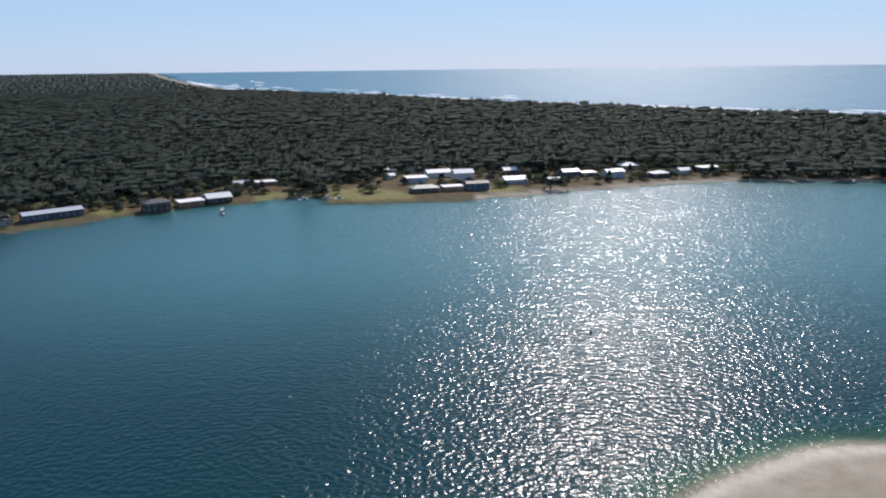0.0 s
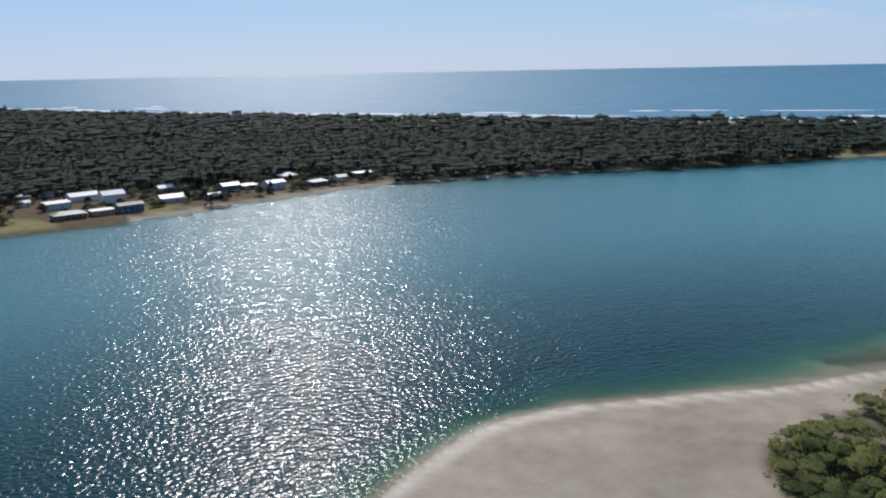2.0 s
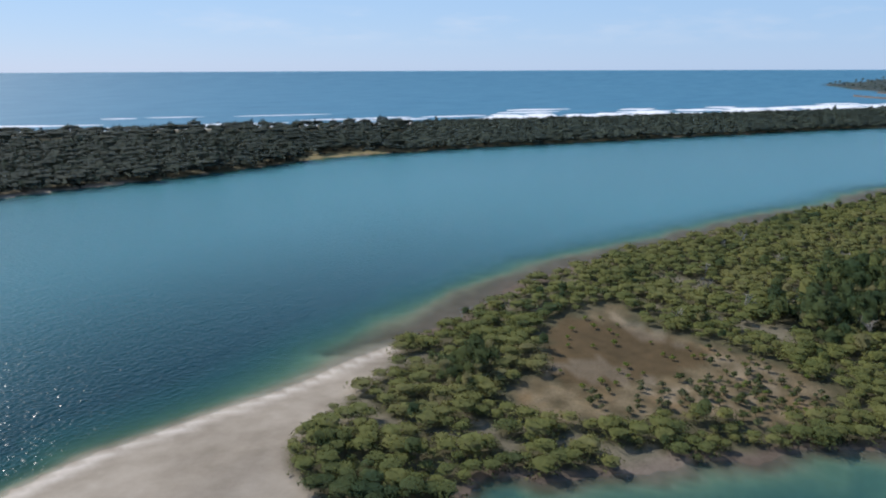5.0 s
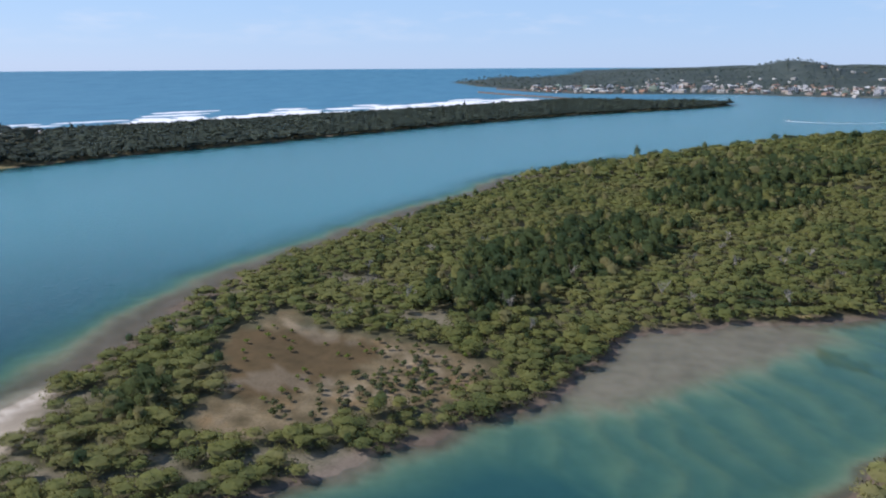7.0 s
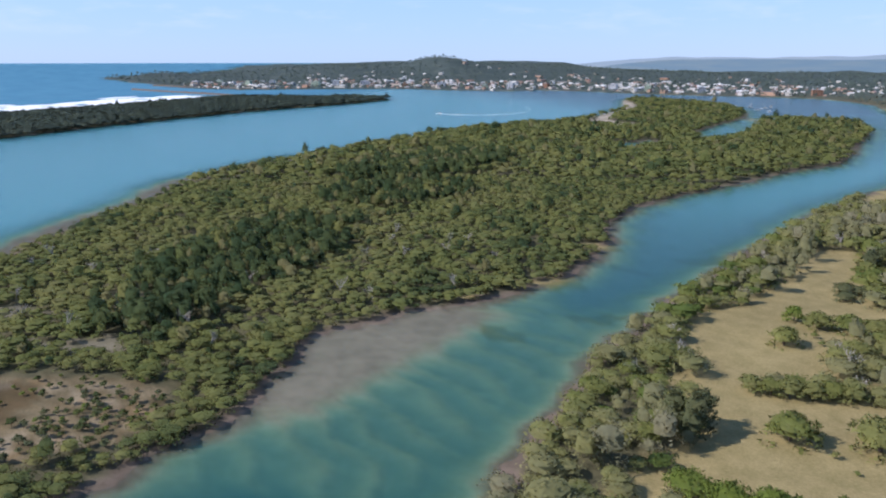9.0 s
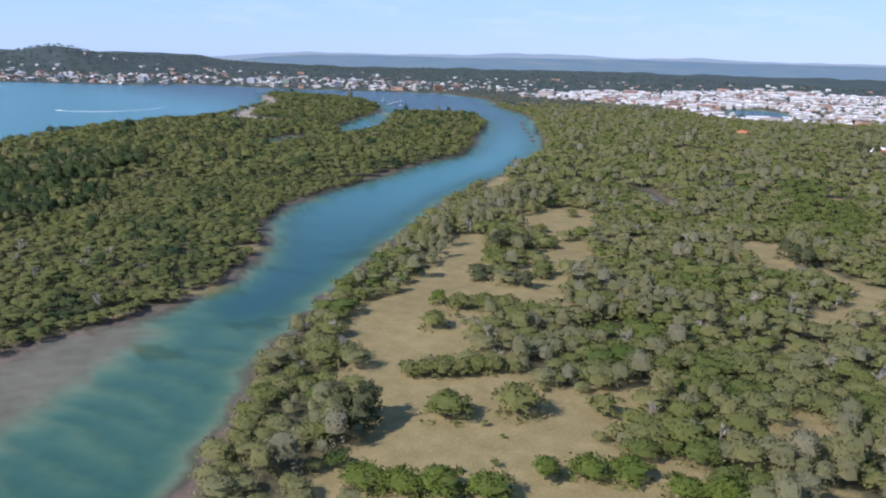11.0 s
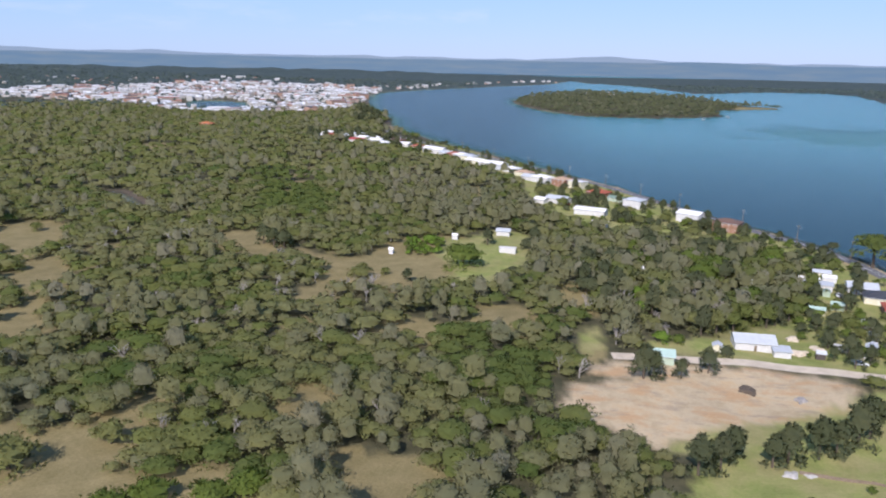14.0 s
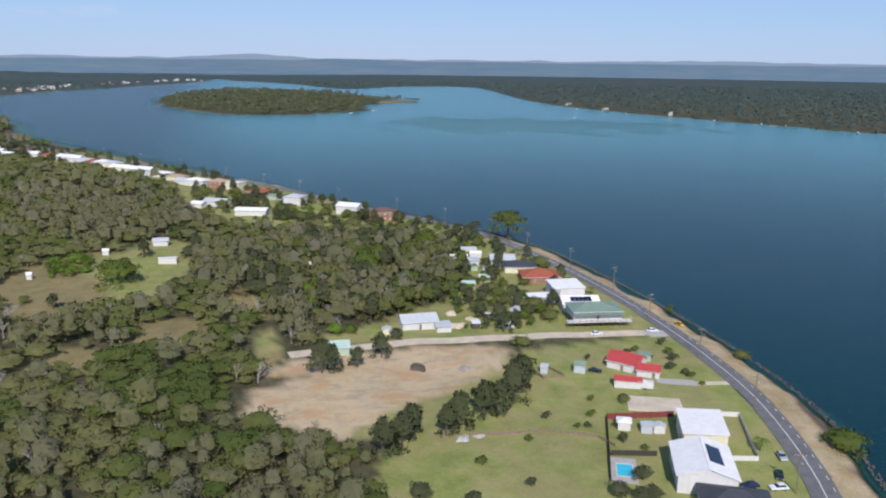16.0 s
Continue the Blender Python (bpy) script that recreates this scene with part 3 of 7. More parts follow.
# ---------------------------------------------------------------- woods
def crown(rng, leaves, rings, sides, clumps, width, height, base, size, taper, low=0.0, lift=0.0, slim=1.0):
    """One leafy crown as loose triangles: a low inner mass and long thin sprays set about uneven, flat-topped clumps. Returns corners and normals."""
    a = rng.uniform(0, 2 * math.pi, clumps)
    rad = np.sqrt((np.arange(clumps) + 0.5) / clumps) * 0.82
    cc = np.stack([rad * np.cos(a), rad * np.sin(a), np.sqrt(1 - rad ** 2) * rng.uniform(0.6, 0.9, clumps) - 0.1], 1)
    cc[:, 2] -= low * rng.uniform(0, 1.1, clumps) * np.clip(rad * 1.6 - 0.3, 0, 1)
    wide = rng.uniform(0.22, 0.34, clumps)
    half = np.array([width / 2, width / 2])
    mid = base + (height - base) * 0.55

    def place(p):
        q = p.copy()
        f = 1 - taper * np.clip(q[:, 2], -1, 1) * 0.5
        q[:, 0] *= f
        q[:, 1] *= f
        q[:, :2] *= half[:2]
        q[:, 2] = np.where(q[:, 2] > 0, q[:, 2] * (height - mid), q[:, 2] * (mid - base)) + mid
        return q

    grid = []
    for k, t in enumerate(np.linspace(0.0, math.pi * 0.58, rings + 1)):
        ph = np.arange(sides) / sides * 2 * math.pi + k * 0.4
        r = rng.uniform(0.6, 0.78, sides)[:, None] * (1.0 if k < rings else 0.85) if k else np.full((sides, 1), 0.7)
        grid.append(r * np.stack([np.sin(t) * np.cos(ph), np.sin(t) * np.sin(ph), np.full(sides, math.cos(t))], 1))
    tri = []
    for k in range(rings):
        p, q = grid[k], grid[k + 1]
        p2, q2 = np.roll(p, -1, 0), np.roll(q, -1, 0)
        tri.append(np.stack([p, q, q2], 1))
        if k:
            tri.append(np.stack([p, q2, p2], 1))
    core = np.concatenate(tri).reshape(-1, 3)
    cn = core.copy()
    core = place(core)
    pick = rng.randint(0, clumps, leaves)
    o = rng.normal(0, 1, (leaves, 3))
    o[:, 2] = np.abs(o[:, 2]) * 0.9 - 0.3
    o /= np.linalg.norm(o, axis=1)[:, None]
    c = cc[pick] + o * wide[pick][:, None] * rng.uniform(0.55, 1.15, (leaves, 1)) * np.array([1, 1, 0.75])
    n = o * 0.7 + c * 0.6
    n /= np.linalg.norm(n, axis=1)[:, None]
    run = o + rng.normal(0, 0.8, (leaves, 3)) + np.array([0, 0, lift])
    run /= np.linalg.norm(run, axis=1)[:, None]
    side = np.cross(run, n + rng.normal(0, 0.45, (leaves, 3)))
    side /= np.linalg.norm(side, axis=1)[:, None]
    s = (size * rng.uniform(0.6, 1.25, leaves))[:, None]
    fat = rng.uniform(0.4, 0.75, (leaves, 1)) * slim
    c = place(c)
    lv = np.stack([c - run * s * 0.9 - side * s * fat, c - run * s * 0.6 + side * s * fat, c + run * s * 1.1], 1).reshape(-1, 3)
    return np.concatenate([core, lv]), np.concatenate([cn, np.repeat(n, 3, 0)]) + np.array([0, 0, 1.9])


def leaf_mesh(name, v, nrm, tint, mat):
    me = bpy.data.meshes.new(name)
    n = len(v) // 3
    me.vertices.add(len(v))
    me.vertices.foreach_set("co", np.ascontiguousarray(v, np.float32).ravel())
    me.loops.add(len(v))
    me.loops.foreach_set("vertex_index", np.arange(len(v), dtype=np.int32))
    me.polygons.add(n)
    me.polygons.foreach_set("loop_start", np.arange(0, len(v), 3, dtype=np.int32))
    me.update(calc_edges=True)
    nrm = nrm / np.linalg.norm(nrm, axis=1)[:, None]
    me.attributes.new("custom_normal", "FLOAT_VECTOR", "POINT").data.foreach_set("vector", np.ascontiguousarray(nrm, np.float32).ravel())
    me.attributes.new("tint", "FLOAT", "POINT").data.foreach_set("value", np.ascontiguousarray(tint, np.float32))
    me.materials.append(mat)
    return me


def scatter(rng, box, spacing):
    """Loosely even places in a box of the plan."""
    x0, y0, x1, y1 = box
    gx, gy = np.meshgrid(np.arange(x0, x1, spacing), np.arange(y0, y1, spacing))
    x = gx.ravel() + rng.uniform(-0.45, 0.45, gx.size) * spacing
    y = gy.ravel() + rng.uniform(-0.45, 0.45, gx.size) * spacing
    return x, y


def seen(x, y):
    """Bearings the walk looks over, with a margin."""
    a = np.degrees(np.arctan2(x, y)) % 360
    return (a < 236) | (a > 324)


def open_ground(x, y, grow=0.0):
    o = np.zeros(x.shape, bool)
    for p, c in CLEARED:
        o |= inland(p, x + 2.0 * W8(x, y), y + 2.0 * W8(y, x)) > -grow - (4.2 if c == "dry" else 2.6)
    bank = (x < 260) & (y < -80) & (abs(inland(LANDS[2], x, y) - 4) < 10) & (x < 0.45 * -y)
    for p in BASINS:
        o |= inland(np.array(p, float), x, y) > -4
    o |= inland(np.array(CANAL_TOWN, float), x, y) > -8
    return o | (inland(SANDFLAT, x, y) > -1.0) | bank | thicket_gap(x, y) | (line_distance(ROAD_LINE, x, y) < 9) | (line_distance(LANE_LINE, x, y) < 6)


TEMPLATES = {}
LEVELS = {0: (340, 2, 7, 26, 0.40), 1: (84, 2, 6, 16, 0.76), 2: (20, 2, 6, 7, 1.25), 3: (3, 2, 5, 4, 1.5), 4: (210, 2, 6, 16, 0.42), 5: (54, 2, 5, 10, 0.74)}


def template(kind, level):
    key = (kind, level)
    if key not in TEMPLATES:
        rng = np.random.RandomState(level * 7 + len(kind))
        leaves, rings, sides, clumps, size = LEVELS[level]
        if kind == "tall":
            TEMPLATES[key] = [crown(rng, int(leaves * 1.15), rings, sides, clumps, 7.4, 9.4, -0.8, size, 0.15, 1.2, 0.7, 0.7) for _ in range(6)]
        else:
            TEMPLATES[key] = [crown(rng, leaves, rings, sides, clumps, 10.4, 5.0, 0.2, size, 0.1, 1.2) for _ in range(6)]
    return TEMPLATES[key]


def plant(name, label, x, y, level, kinds, sizes, mat, seed):
    """Joins one leafy crown for each place into one mesh."""
    if not len(x):
        return
    rng = np.random.RandomState(seed)
    h = lay(x, y)[0] + bowl(x, y) + np.where(inland(LANDS[2], x, y) > 20, hills(x, y) * step(inland(LANDS[2], x, y), 20, 260), 0)
    vs, ns, ts = [], [], []
    pick = rng.randint(0, 6, len(x))
    tall, tone = kinds(x, y, rng)
    for kind, flag in (("round", False), ("tall", True)):
        for k, (t, n) in enumerate(template(kind, level)):
            sel = np.nonzero((pick == k) & (tall == flag))[0]
            if not len(sel):
                continue
            s = sizes(rng, len(sel))
            a = rng.uniform(0, 2 * math.pi, len(sel))
            c, sn = np.cos(a)[:, None], np.sin(a)[:, None]
            wide = (s * rng.uniform(0.85, 1.2, len(sel)))[:, None]
            X = (t[None, :, 0] * c - t[None, :, 1] * sn) * wide + x[sel][:, None]
            Y = (t[None, :, 0] * sn + t[None, :, 1] * c) * wide + y[sel][:, None]
            Z = t[None, :, 2] * s[:, None] + h[sel][:, None]
            vs.append(np.stack([X, Y, Z], 2).reshape(-1, 3))
            ns.append(np.stack([n[None, :, 0] * c - n[None, :, 1] * sn, n[None, :, 0] * sn + n[None, :, 1] * c, np.repeat(n[None, :, 2], len(sel), 0)], 2).reshape(-1, 3))
            ts.append(np.repeat(tone[sel], t.shape[0]))
    ob = new(name, leaf_mesh(name, np.concatenate(vs), np.concatenate(ns), np.concatenate(ts), mat))
    return tagged(ob, label, "trees", kind="stuff")


def wood(name, label, land, boxes, spacing, near, far, level, kinds, sizes, mat, seed, margin=3.0, gaps=0.02, extra=None):
    rng = np.random.RandomState(seed)
    xs, ys = [], []
    for box in boxes:
        x, y = scatter(rng, box, spacing)
        r = np.hypot(x, y)
        ok = (r >= near) & (r < far) & seen(x, y)
        x, y = x[ok], y[ok]
        ok = (inland(LANDS[land], x, y) > margin) & ~open_ground(x, y) & (rng.uniform(0, 1, len(x)) > gaps)
        if extra:
            ok &= extra(x, y)
        xs.append(x[ok])
        ys.append(y[ok])
    return plant(name, label, np.concatenate(xs), np.concatenate(ys), level, kinds, sizes, mat, seed)


def mixed(share):
    """Low and tall trees in drifts; grey and brown kinds gather together."""
    def pick(x, y, rng):
        tall = rng.uniform(0, 1, len(x)) < share + 0.25 * W90(x + 40, y)
        tone = 0.36 + 0.14 * W90(x, y) + 0.14 * W30(x, y) + rng.normal(0, 0.2, len(x)) - 0.3 * (rng.uniform(0, 1, len(x)) < 0.1)
        return tall, np.clip(np.where(tall, tone * 0.5 + 0.42, tone), 0, 1)
    return pick


# stands of tall dark trees within the mangroves
TALL_STANDS = [rounded(p, 1) for p in ([(268, 28), (336, 18), (383, 0), (436, -45), (445, -88), (364, -78), (318, -28), (262, 4)], [(180, 88), (200, 96), (196, 110), (176, 104)],
                                       [(560, -120), (640, -140), (720, -240), (690, -330), (600, -240)], [(470, -110), (520, -90), (560, -180), (500, -210)])]


def island_mix(x, y, rng):
    f = np.maximum.reduce([inland(p, x + 6 * W30(x, y), y + 6 * W30(y, x)) for p in TALL_STANDS])
    tall = (f > -4) & (rng.uniform(0, 1, len(x)) < 0.93) | (rng.uniform(0, 1, len(x)) < 0.04)
    tone = 0.34 + 0.12 * W90(x, y) + 0.10 * W30(x, y) + rng.normal(0, 0.08, len(x)) + 0.16 * step(f, -70, -10)
    return tall, np.clip(np.where(tall, np.where(rng.uniform(0, 1, len(x)) < 0.75, 0.08 + rng.normal(0, 0.07, len(x)), 0.8), tone), 0, 1)


# stands of tall feathery river oaks, grey with dry cones, on the mainland
OAK_STANDS = [rounded(p, 1) for p in ([(68, -182), (61, -226), (37, -233), (5, -220), (-3, -210), (-25, -194), (-33, -178), (-29, -160), (52, -137)], [(11, -402), (-21, -434), (-78, -433), (-112, -398), (-90, -309), (-63, -300), (-32, -268), (-14, -285), (5, -329)],
                                      [(144, -659), (89, -723), (11, -517), (14, -423), (74, -448), (116, -533)], [(163, -104), (169, -132), (169, -146), (145, -128), (144, -112), (136, -96), (145, -84)],
                                      [(248, -208), (301, -293), (370, -441), (366, -485), (310, -371), (295, -317), (269, -270), (227, -208)])]
# stands of broad bright green trees
GREEN_STANDS = [rounded(p, 1) for p in ([(257, -620), (225, -672), (130, -478), (161, -447)], [(10, -262), (40, -262), (34, -225), (2, -222)], [(-3, -212), (20, -215), (18, -192), (-8, -196)], [(86, -150), (98, -146), (84, -172), (62, -166), (66, -152)])]


def green_mix(x, y, rng):
    """Olive mangrove scrub, with stands of grey river oaks and of brighter green trees."""
    wx, wy = x + 7 * W30(x, y), y + 7 * W30(y, x)
    oak = np.maximum.reduce([inland(p, wx, wy) for p in OAK_STANDS])
    green = np.maximum.reduce([inland(p, wx, wy) for p in GREEN_STANDS])
    u = rng.uniform(0, 1, len(x))
    tall = u < np.where(oak > -2, 0.6, np.clip(0.08 + 0.14 * W90(x + 40, y), 0.03, 0.35))
    low = 0.30 + 0.09 * W90(x, y) + 0.09 * W30(x, y) + rng.normal(0, 0.10, len(x)) + 0.28 * (rng.uniform(0, 1, len(x)) < 0.10)
    low = np.where(green > -2, 0.04 + 0.08 * rng.uniform(0, 1, len(x)), low)
    return tall & (green < -2), np.clip(np.where(tall & (green < -2), 0.74 + rng.normal(0, 0.16, len(x)), low), 0, 1)


def sized(lo, hi):
    return lambda rng, n: lo + (hi - lo) * rng.uniform(0, 1, n) ** 1.3 + np.where(rng.uniform(0, 1, n) < 0.08, 0.2 * hi, 0)


def on_spit(x, y):
    return (np.hypot(x, y) > 780) & (y < 0.55 * x + 60) & (x > 480)


def beachless(x, y):
    """Off the ocean beach and the bare river point."""
    d = inland(LANDS[0], x, y)
    return (d > np.where(y > -0.9 * x + 1330, 62, 3)) & ~((d < 9) & (x > -280) & (x < 230) & (y > 370))


for k, (near, far, spacing, level, lo, hi) in enumerate([(0, 270, 4.1, 4, 0.5, 0.9), (270, 620, 4.6, 5, 0.6, 0.95), (620, 2600, 9.2, 2, 1.0, 1.6)]):
    wood("mangrove_wood", "olive green mangroves crowding the river island", 1, [(100, -1120, 1750, 140)], spacing, near, far, level, island_mix, sized(lo * 0.8, hi * 1.05), LEAF_MANGROVE, 11 + k,
         extra=lambda x, y: inland(LANDS[1], x, y) > np.where(x > 1040, 6, 3))
wood("stand_trees", "tall dark green trees standing above the mangroves", 1, [(100, -400, 760, 140)], 8.0, 0, 900, 1, lambda x, y, rng: (rng.uniform(0, 1, len(x)) < 0.75, np.where(rng.uniform(0, 1, len(x)) < 0.09, 0.5, np.abs(rng.normal(0.02, 0.07, len(x))).clip(0, 0.2))),
     sized(0.95, 1.45), LEAF_MANGROVE, 15, extra=lambda x, y: np.maximum.reduce([inland(p, x + 6 * W30(x, y), y + 6 * W30(y, x)) for p in TALL_STANDS]) > -3)
for k, (near, far, spacing, level, lo, hi) in enumerate([(90, 270, 5.3, 0, 0.75, 1.2), (270, 620, 5.7, 1, 0.8, 1.25), (620, 1650, 9.6, 2, 1.1, 1.6)]):
    wood("scrub_wood", "mixed olive and grey-green scrub wood on flat land", 2, [(-190, -1560, 1400, -40)], spacing, near, far, level, green_mix, sized(lo * 0.7, hi * 1.1), LEAF_OAK, 21 + k)
wood("spit_wood", "grey-green wind-shaped trees along the sandy spit", 0, [(480, -560, 2120, 720)], 8.6, 780, 2300, 2, mixed(-0.3), sized(1.3, 1.9), LEAF_SPIT_HAZED, 36, margin=1.5, extra=lambda x, y: on_spit(x, y) & (inland(LANDS[0], x, y) > np.where(y > -0.9 * x + 1330, 62, 1.5)))
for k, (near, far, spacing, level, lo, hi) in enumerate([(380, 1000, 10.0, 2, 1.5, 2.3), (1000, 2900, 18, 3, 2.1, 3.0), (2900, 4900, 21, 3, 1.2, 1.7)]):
    wood("coastal_wood", "dark coastal wood behind the riverside village", 0, [(-3000, -560, 2100, 4900)], spacing, near, far, level, mixed(-0.4), sized(lo, hi), LEAF_COAST_BACKLIT, 31 + k, extra=lambda x, y: beachless(x, y) & ~on_spit(x, y))
wood("town_trees", "dark trees between the houses of the town", 2, [(300, -3200, 4150, 240)], 28, 1500, 4500, 3, mixed(0.0), sized(1.2, 2.2), LEAF_GUM_HAZED, 41, gaps=0.3)
rng = np.random.RandomState(44)
tx, ty = scatter(rng, (390, -2600, 1400, -1270), 34)
ok = (inland(np.array(CANAL_TOWN, float), tx, ty) > 0) & (lay(tx, ty)[2] > 6) & (rng.uniform(0, 1, len(tx)) < 0.85)
plant("street_trees", "dark street trees among the roofs of the canal town", tx[ok], ty[ok], 3, mixed(0.1), sized(0.9, 1.5), LEAF_GUM_HAZED, 45)
wood("river_island_wood", "low scrub on the island in the wide river", 4, [(-560, -2620, 120, -1440)], 14, 0, 3000, 3, mixed(0.2), sized(1.0, 1.8), LEAF_SHE, 42)
wood("far_bank_wood", "dark wood along the far river bank", 3, [(-2600, -3400, -300, -600)], 27, 0, 3400, 3, mixed(0.0), sized(1.4, 2.2), LEAF_GUM_HAZED, 43)

# ---------------------------------------------------------------- building kit
def gz(x, y):
    """Height of the ground at one place."""
    ax, ay = np.array([float(x)]), np.array([float(y)])
    h, d, best = lay(ax, ay)
    return float((h + np.where(d[2] > 0, hills(ax, ay) * step(best, 20, 260), 0) + bowl(ax, ay))[0])


def link(name, bm, mat, smooth=False):
    me = bpy.data.meshes.new(name)
    bm.normal_update()
    bm.to_mesh(me)
    bm.free()
    if smooth:
        me.shade_smooth()
    me.materials.append(mat)
    return me


def part(name, bm, mat, parent, label="", smooth=False):
    ob = new(name, bm if isinstance(bm, bpy.types.Mesh) else link(name, bm, mat, smooth))
    ob.parent = parent
    if label:
        ob["label"] = label
    return ob


def thing(name, label, category, x, y, bearing=0.0, group="", z=None):
    """An Empty on the ground whose local x points along a bearing."""
    ob = new(name)
    ob.matrix_world = pose(x, y, gz(x, y) if z is None else z, 0, 0, 90 - bearing)
    return tagged(ob, label, category, group)


def block(bm, x0, x1, y0, y1, z0, z1, bevel=0.0):
    v = [bm.verts.new(c) for c in ((x0, y0, z0), (x1, y0, z0), (x1, y1, z0), (x0, y1, z0), (x0, y0, z1), (x1, y0, z1), (x1, y1, z1), (x0, y1, z1))]
    f = [bm.faces.new([v[i] for i in q]) for q in ((3, 2, 1, 0), (4, 5, 6, 7), (0, 1, 5, 4), (1, 2, 6, 5), (2, 3, 7, 6), (3, 0, 4, 7))]
    if bevel:
        bmesh.ops.bevel(bm, geom=list({e for q in f for e in q.edges}), offset=bevel, segments=1, affect="EDGES")
    return v


def boxes(*dims, bevel=0.0):
    bm = bmesh.new()
    for d in dims:
        block(bm, *d, bevel)
    return bm


def tube(bm, p, q, r0, r1, sides=6):
    p, q = Vector(p), Vector(q)
    d = (q - p).normalized()
    u = d.orthogonal().normalized()
    w = d.cross(u)
    rings = [[bm.verts.new(c + (u * math.cos(a) + w * math.sin(a)) * r) for a in [2 * math.pi * k / sides for k in range(sides)]] for c, r in ((p, r0), (q, r1))]
    for k in range(sides):
        bm.faces.new((rings[0][k], rings[0][(k + 1) % sides], rings[1][(k + 1) % sides], rings[1][k]))
    bm.faces.new(rings[1])
    bm.faces.new(rings[0][::-1])


def slab(bm, corners, thick):
    """A sloping sheet with thickness, from its four upper corners."""
    up = [bm.verts.new(c) for c in corners]
    lo = [bm.verts.new((c[0], c[1], c[2] - thick)) for c in corners]
    n = len(up)
    bm.faces.new(up)
    bm.faces.new(lo[::-1])
    for k in range(n):
        bm.faces.new((up[k], lo[k], lo[(k + 1) % n], up[(k + 1) % n]))


ROOF_WHITE = plain("white_sheet_roof", (0.80, 0.775, 0.725), 0.6, 0.2, 0.1, 0.5)
ROOF_GREY = plain("grey_sheet_roof", (0.50, 0.52, 0.52), 0.5, 0.4, 0.12, 0.5)
ROOF_DARK = plain("charcoal_tile_roof", (0.06, 0.062, 0.068), 0.6, 0.3, 0.2, 0.7)
ROOF_RED = plain("red_painted_roof", (0.42, 0.06, 0.055), 0.55, 0.35, 0.15, 0.6)
ROOF_TILE = plain("terracotta_tile_roof", (0.36, 0.10, 0.055), 0.75, 0.25, 0.2, 0.7)
ROOF_GREEN = plain("green_sheet_roof", (0.20, 0.27, 0.20), 0.5, 0.35, 0.15, 0.5)
ROOF_MINT = plain("pale_green_sheet", (0.42, 0.55, 0.46), 0.5, 0.35, 0.12, 0.6)
ROOF_TAN = plain("tan_tile_roof", (0.46, 0.31, 0.20), 0.75, 0.25, 0.15, 0.7)
ROOF_BROWN = plain("brown_tile_roof", (0.16, 0.10, 0.075), 0.75, 0.25, 0.2, 0.7)
WALL_WHITE = plain("white_weatherboard", (0.60, 0.59, 0.56), 0.7, 0.3, 0.1, 0.8)
WALL_CREAM = plain("cream_render", (0.66, 0.62, 0.44), 0.8, 0.2, 0.1, 0.8)
WALL_BRICK = plain("orange_brick", (0.30, 0.165, 0.105), 0.85, 0.2, 0.22, 1.5)
WALL_GREY = plain("grey_fibro", (0.46, 0.48, 0.50), 0.8, 0.2, 0.12, 0.8)
# slate blue darkened: the shade on these walls is put into the paint
WALL_BLUE_SHADED = plain("shaded_slate_blue_boards", (0.075, 0.095, 0.13), 0.8, 0.2, 0.12, 0.8)
WALL_DARK = plain("dark_stained_boards", (0.085, 0.07, 0.06), 0.8, 0.2, 0.2, 0.8)
WALL_GREEN = plain("pale_green_boards", (0.40, 0.48, 0.36), 0.8, 0.2, 0.12, 0.8)
FRAME = plain("white_window_frame", (0.72, 0.72, 0.70), 0.5, 0.4, 0.08)
TIMBER = plain("weathered_timber", (0.22, 0.17, 0.12), 0.85, 0.2, 0.3, 1.5)
DARK_FENCE = plain("dark_fence_boards", (0.055, 0.05, 0.045), 0.85, 0.2, 0.25, 1.2)
RED_FENCE = plain("red_brown_fence_sheets", (0.20, 0.05, 0.045), 0.7, 0.3, 0.2, 1.2)
CONCRETE = plain("pale_concrete", (0.42, 0.40, 0.36), 0.9, 0.2, 0.15, 0.7)
STEEL = plain("galvanised_steel", (0.50, 0.51, 0.52), 0.4, 0.5, 0.12, 1.0, 0.6)
RUBBER = plain("tyre_rubber", (0.02, 0.02, 0.02), 0.9, 0.2, 0.2)
SOLAR = plain("solar_cells", (0.012, 0.018, 0.04), 0.15, 0.6, 0.2)
ASPHALT = plain("worn_asphalt", (0.16, 0.155, 0.15), 0.9, 0.2, 0.25, 0.35)
PAINT = plain("road_paint", (0.66, 0.66, 0.62), 0.8, 0.2, 0.2, 1.5)
GRAVEL = plain("pale_gravel", (0.58, 0.49, 0.36), 0.95, 0.1, 0.22, 0.3)
ROCK = plain("grey_brown_rock", (0.13, 0.11, 0.09), 0.9, 0.15, 0.4, 0.5)
FOAM = plain("sea_foam", (0.80, 0.83, 0.84), 0.9, 0.1, 0.1, 0.2)


def make_glass():
    m, nt, b = material("window_glass", 0.05, 0.5)
    b.inputs["Base Color"].default_value = (0.02, 0.028, 0.034, 1)
    return m


GLASS = make_glass()
WINDOWS = {}
HOUSE_SPOTS = []


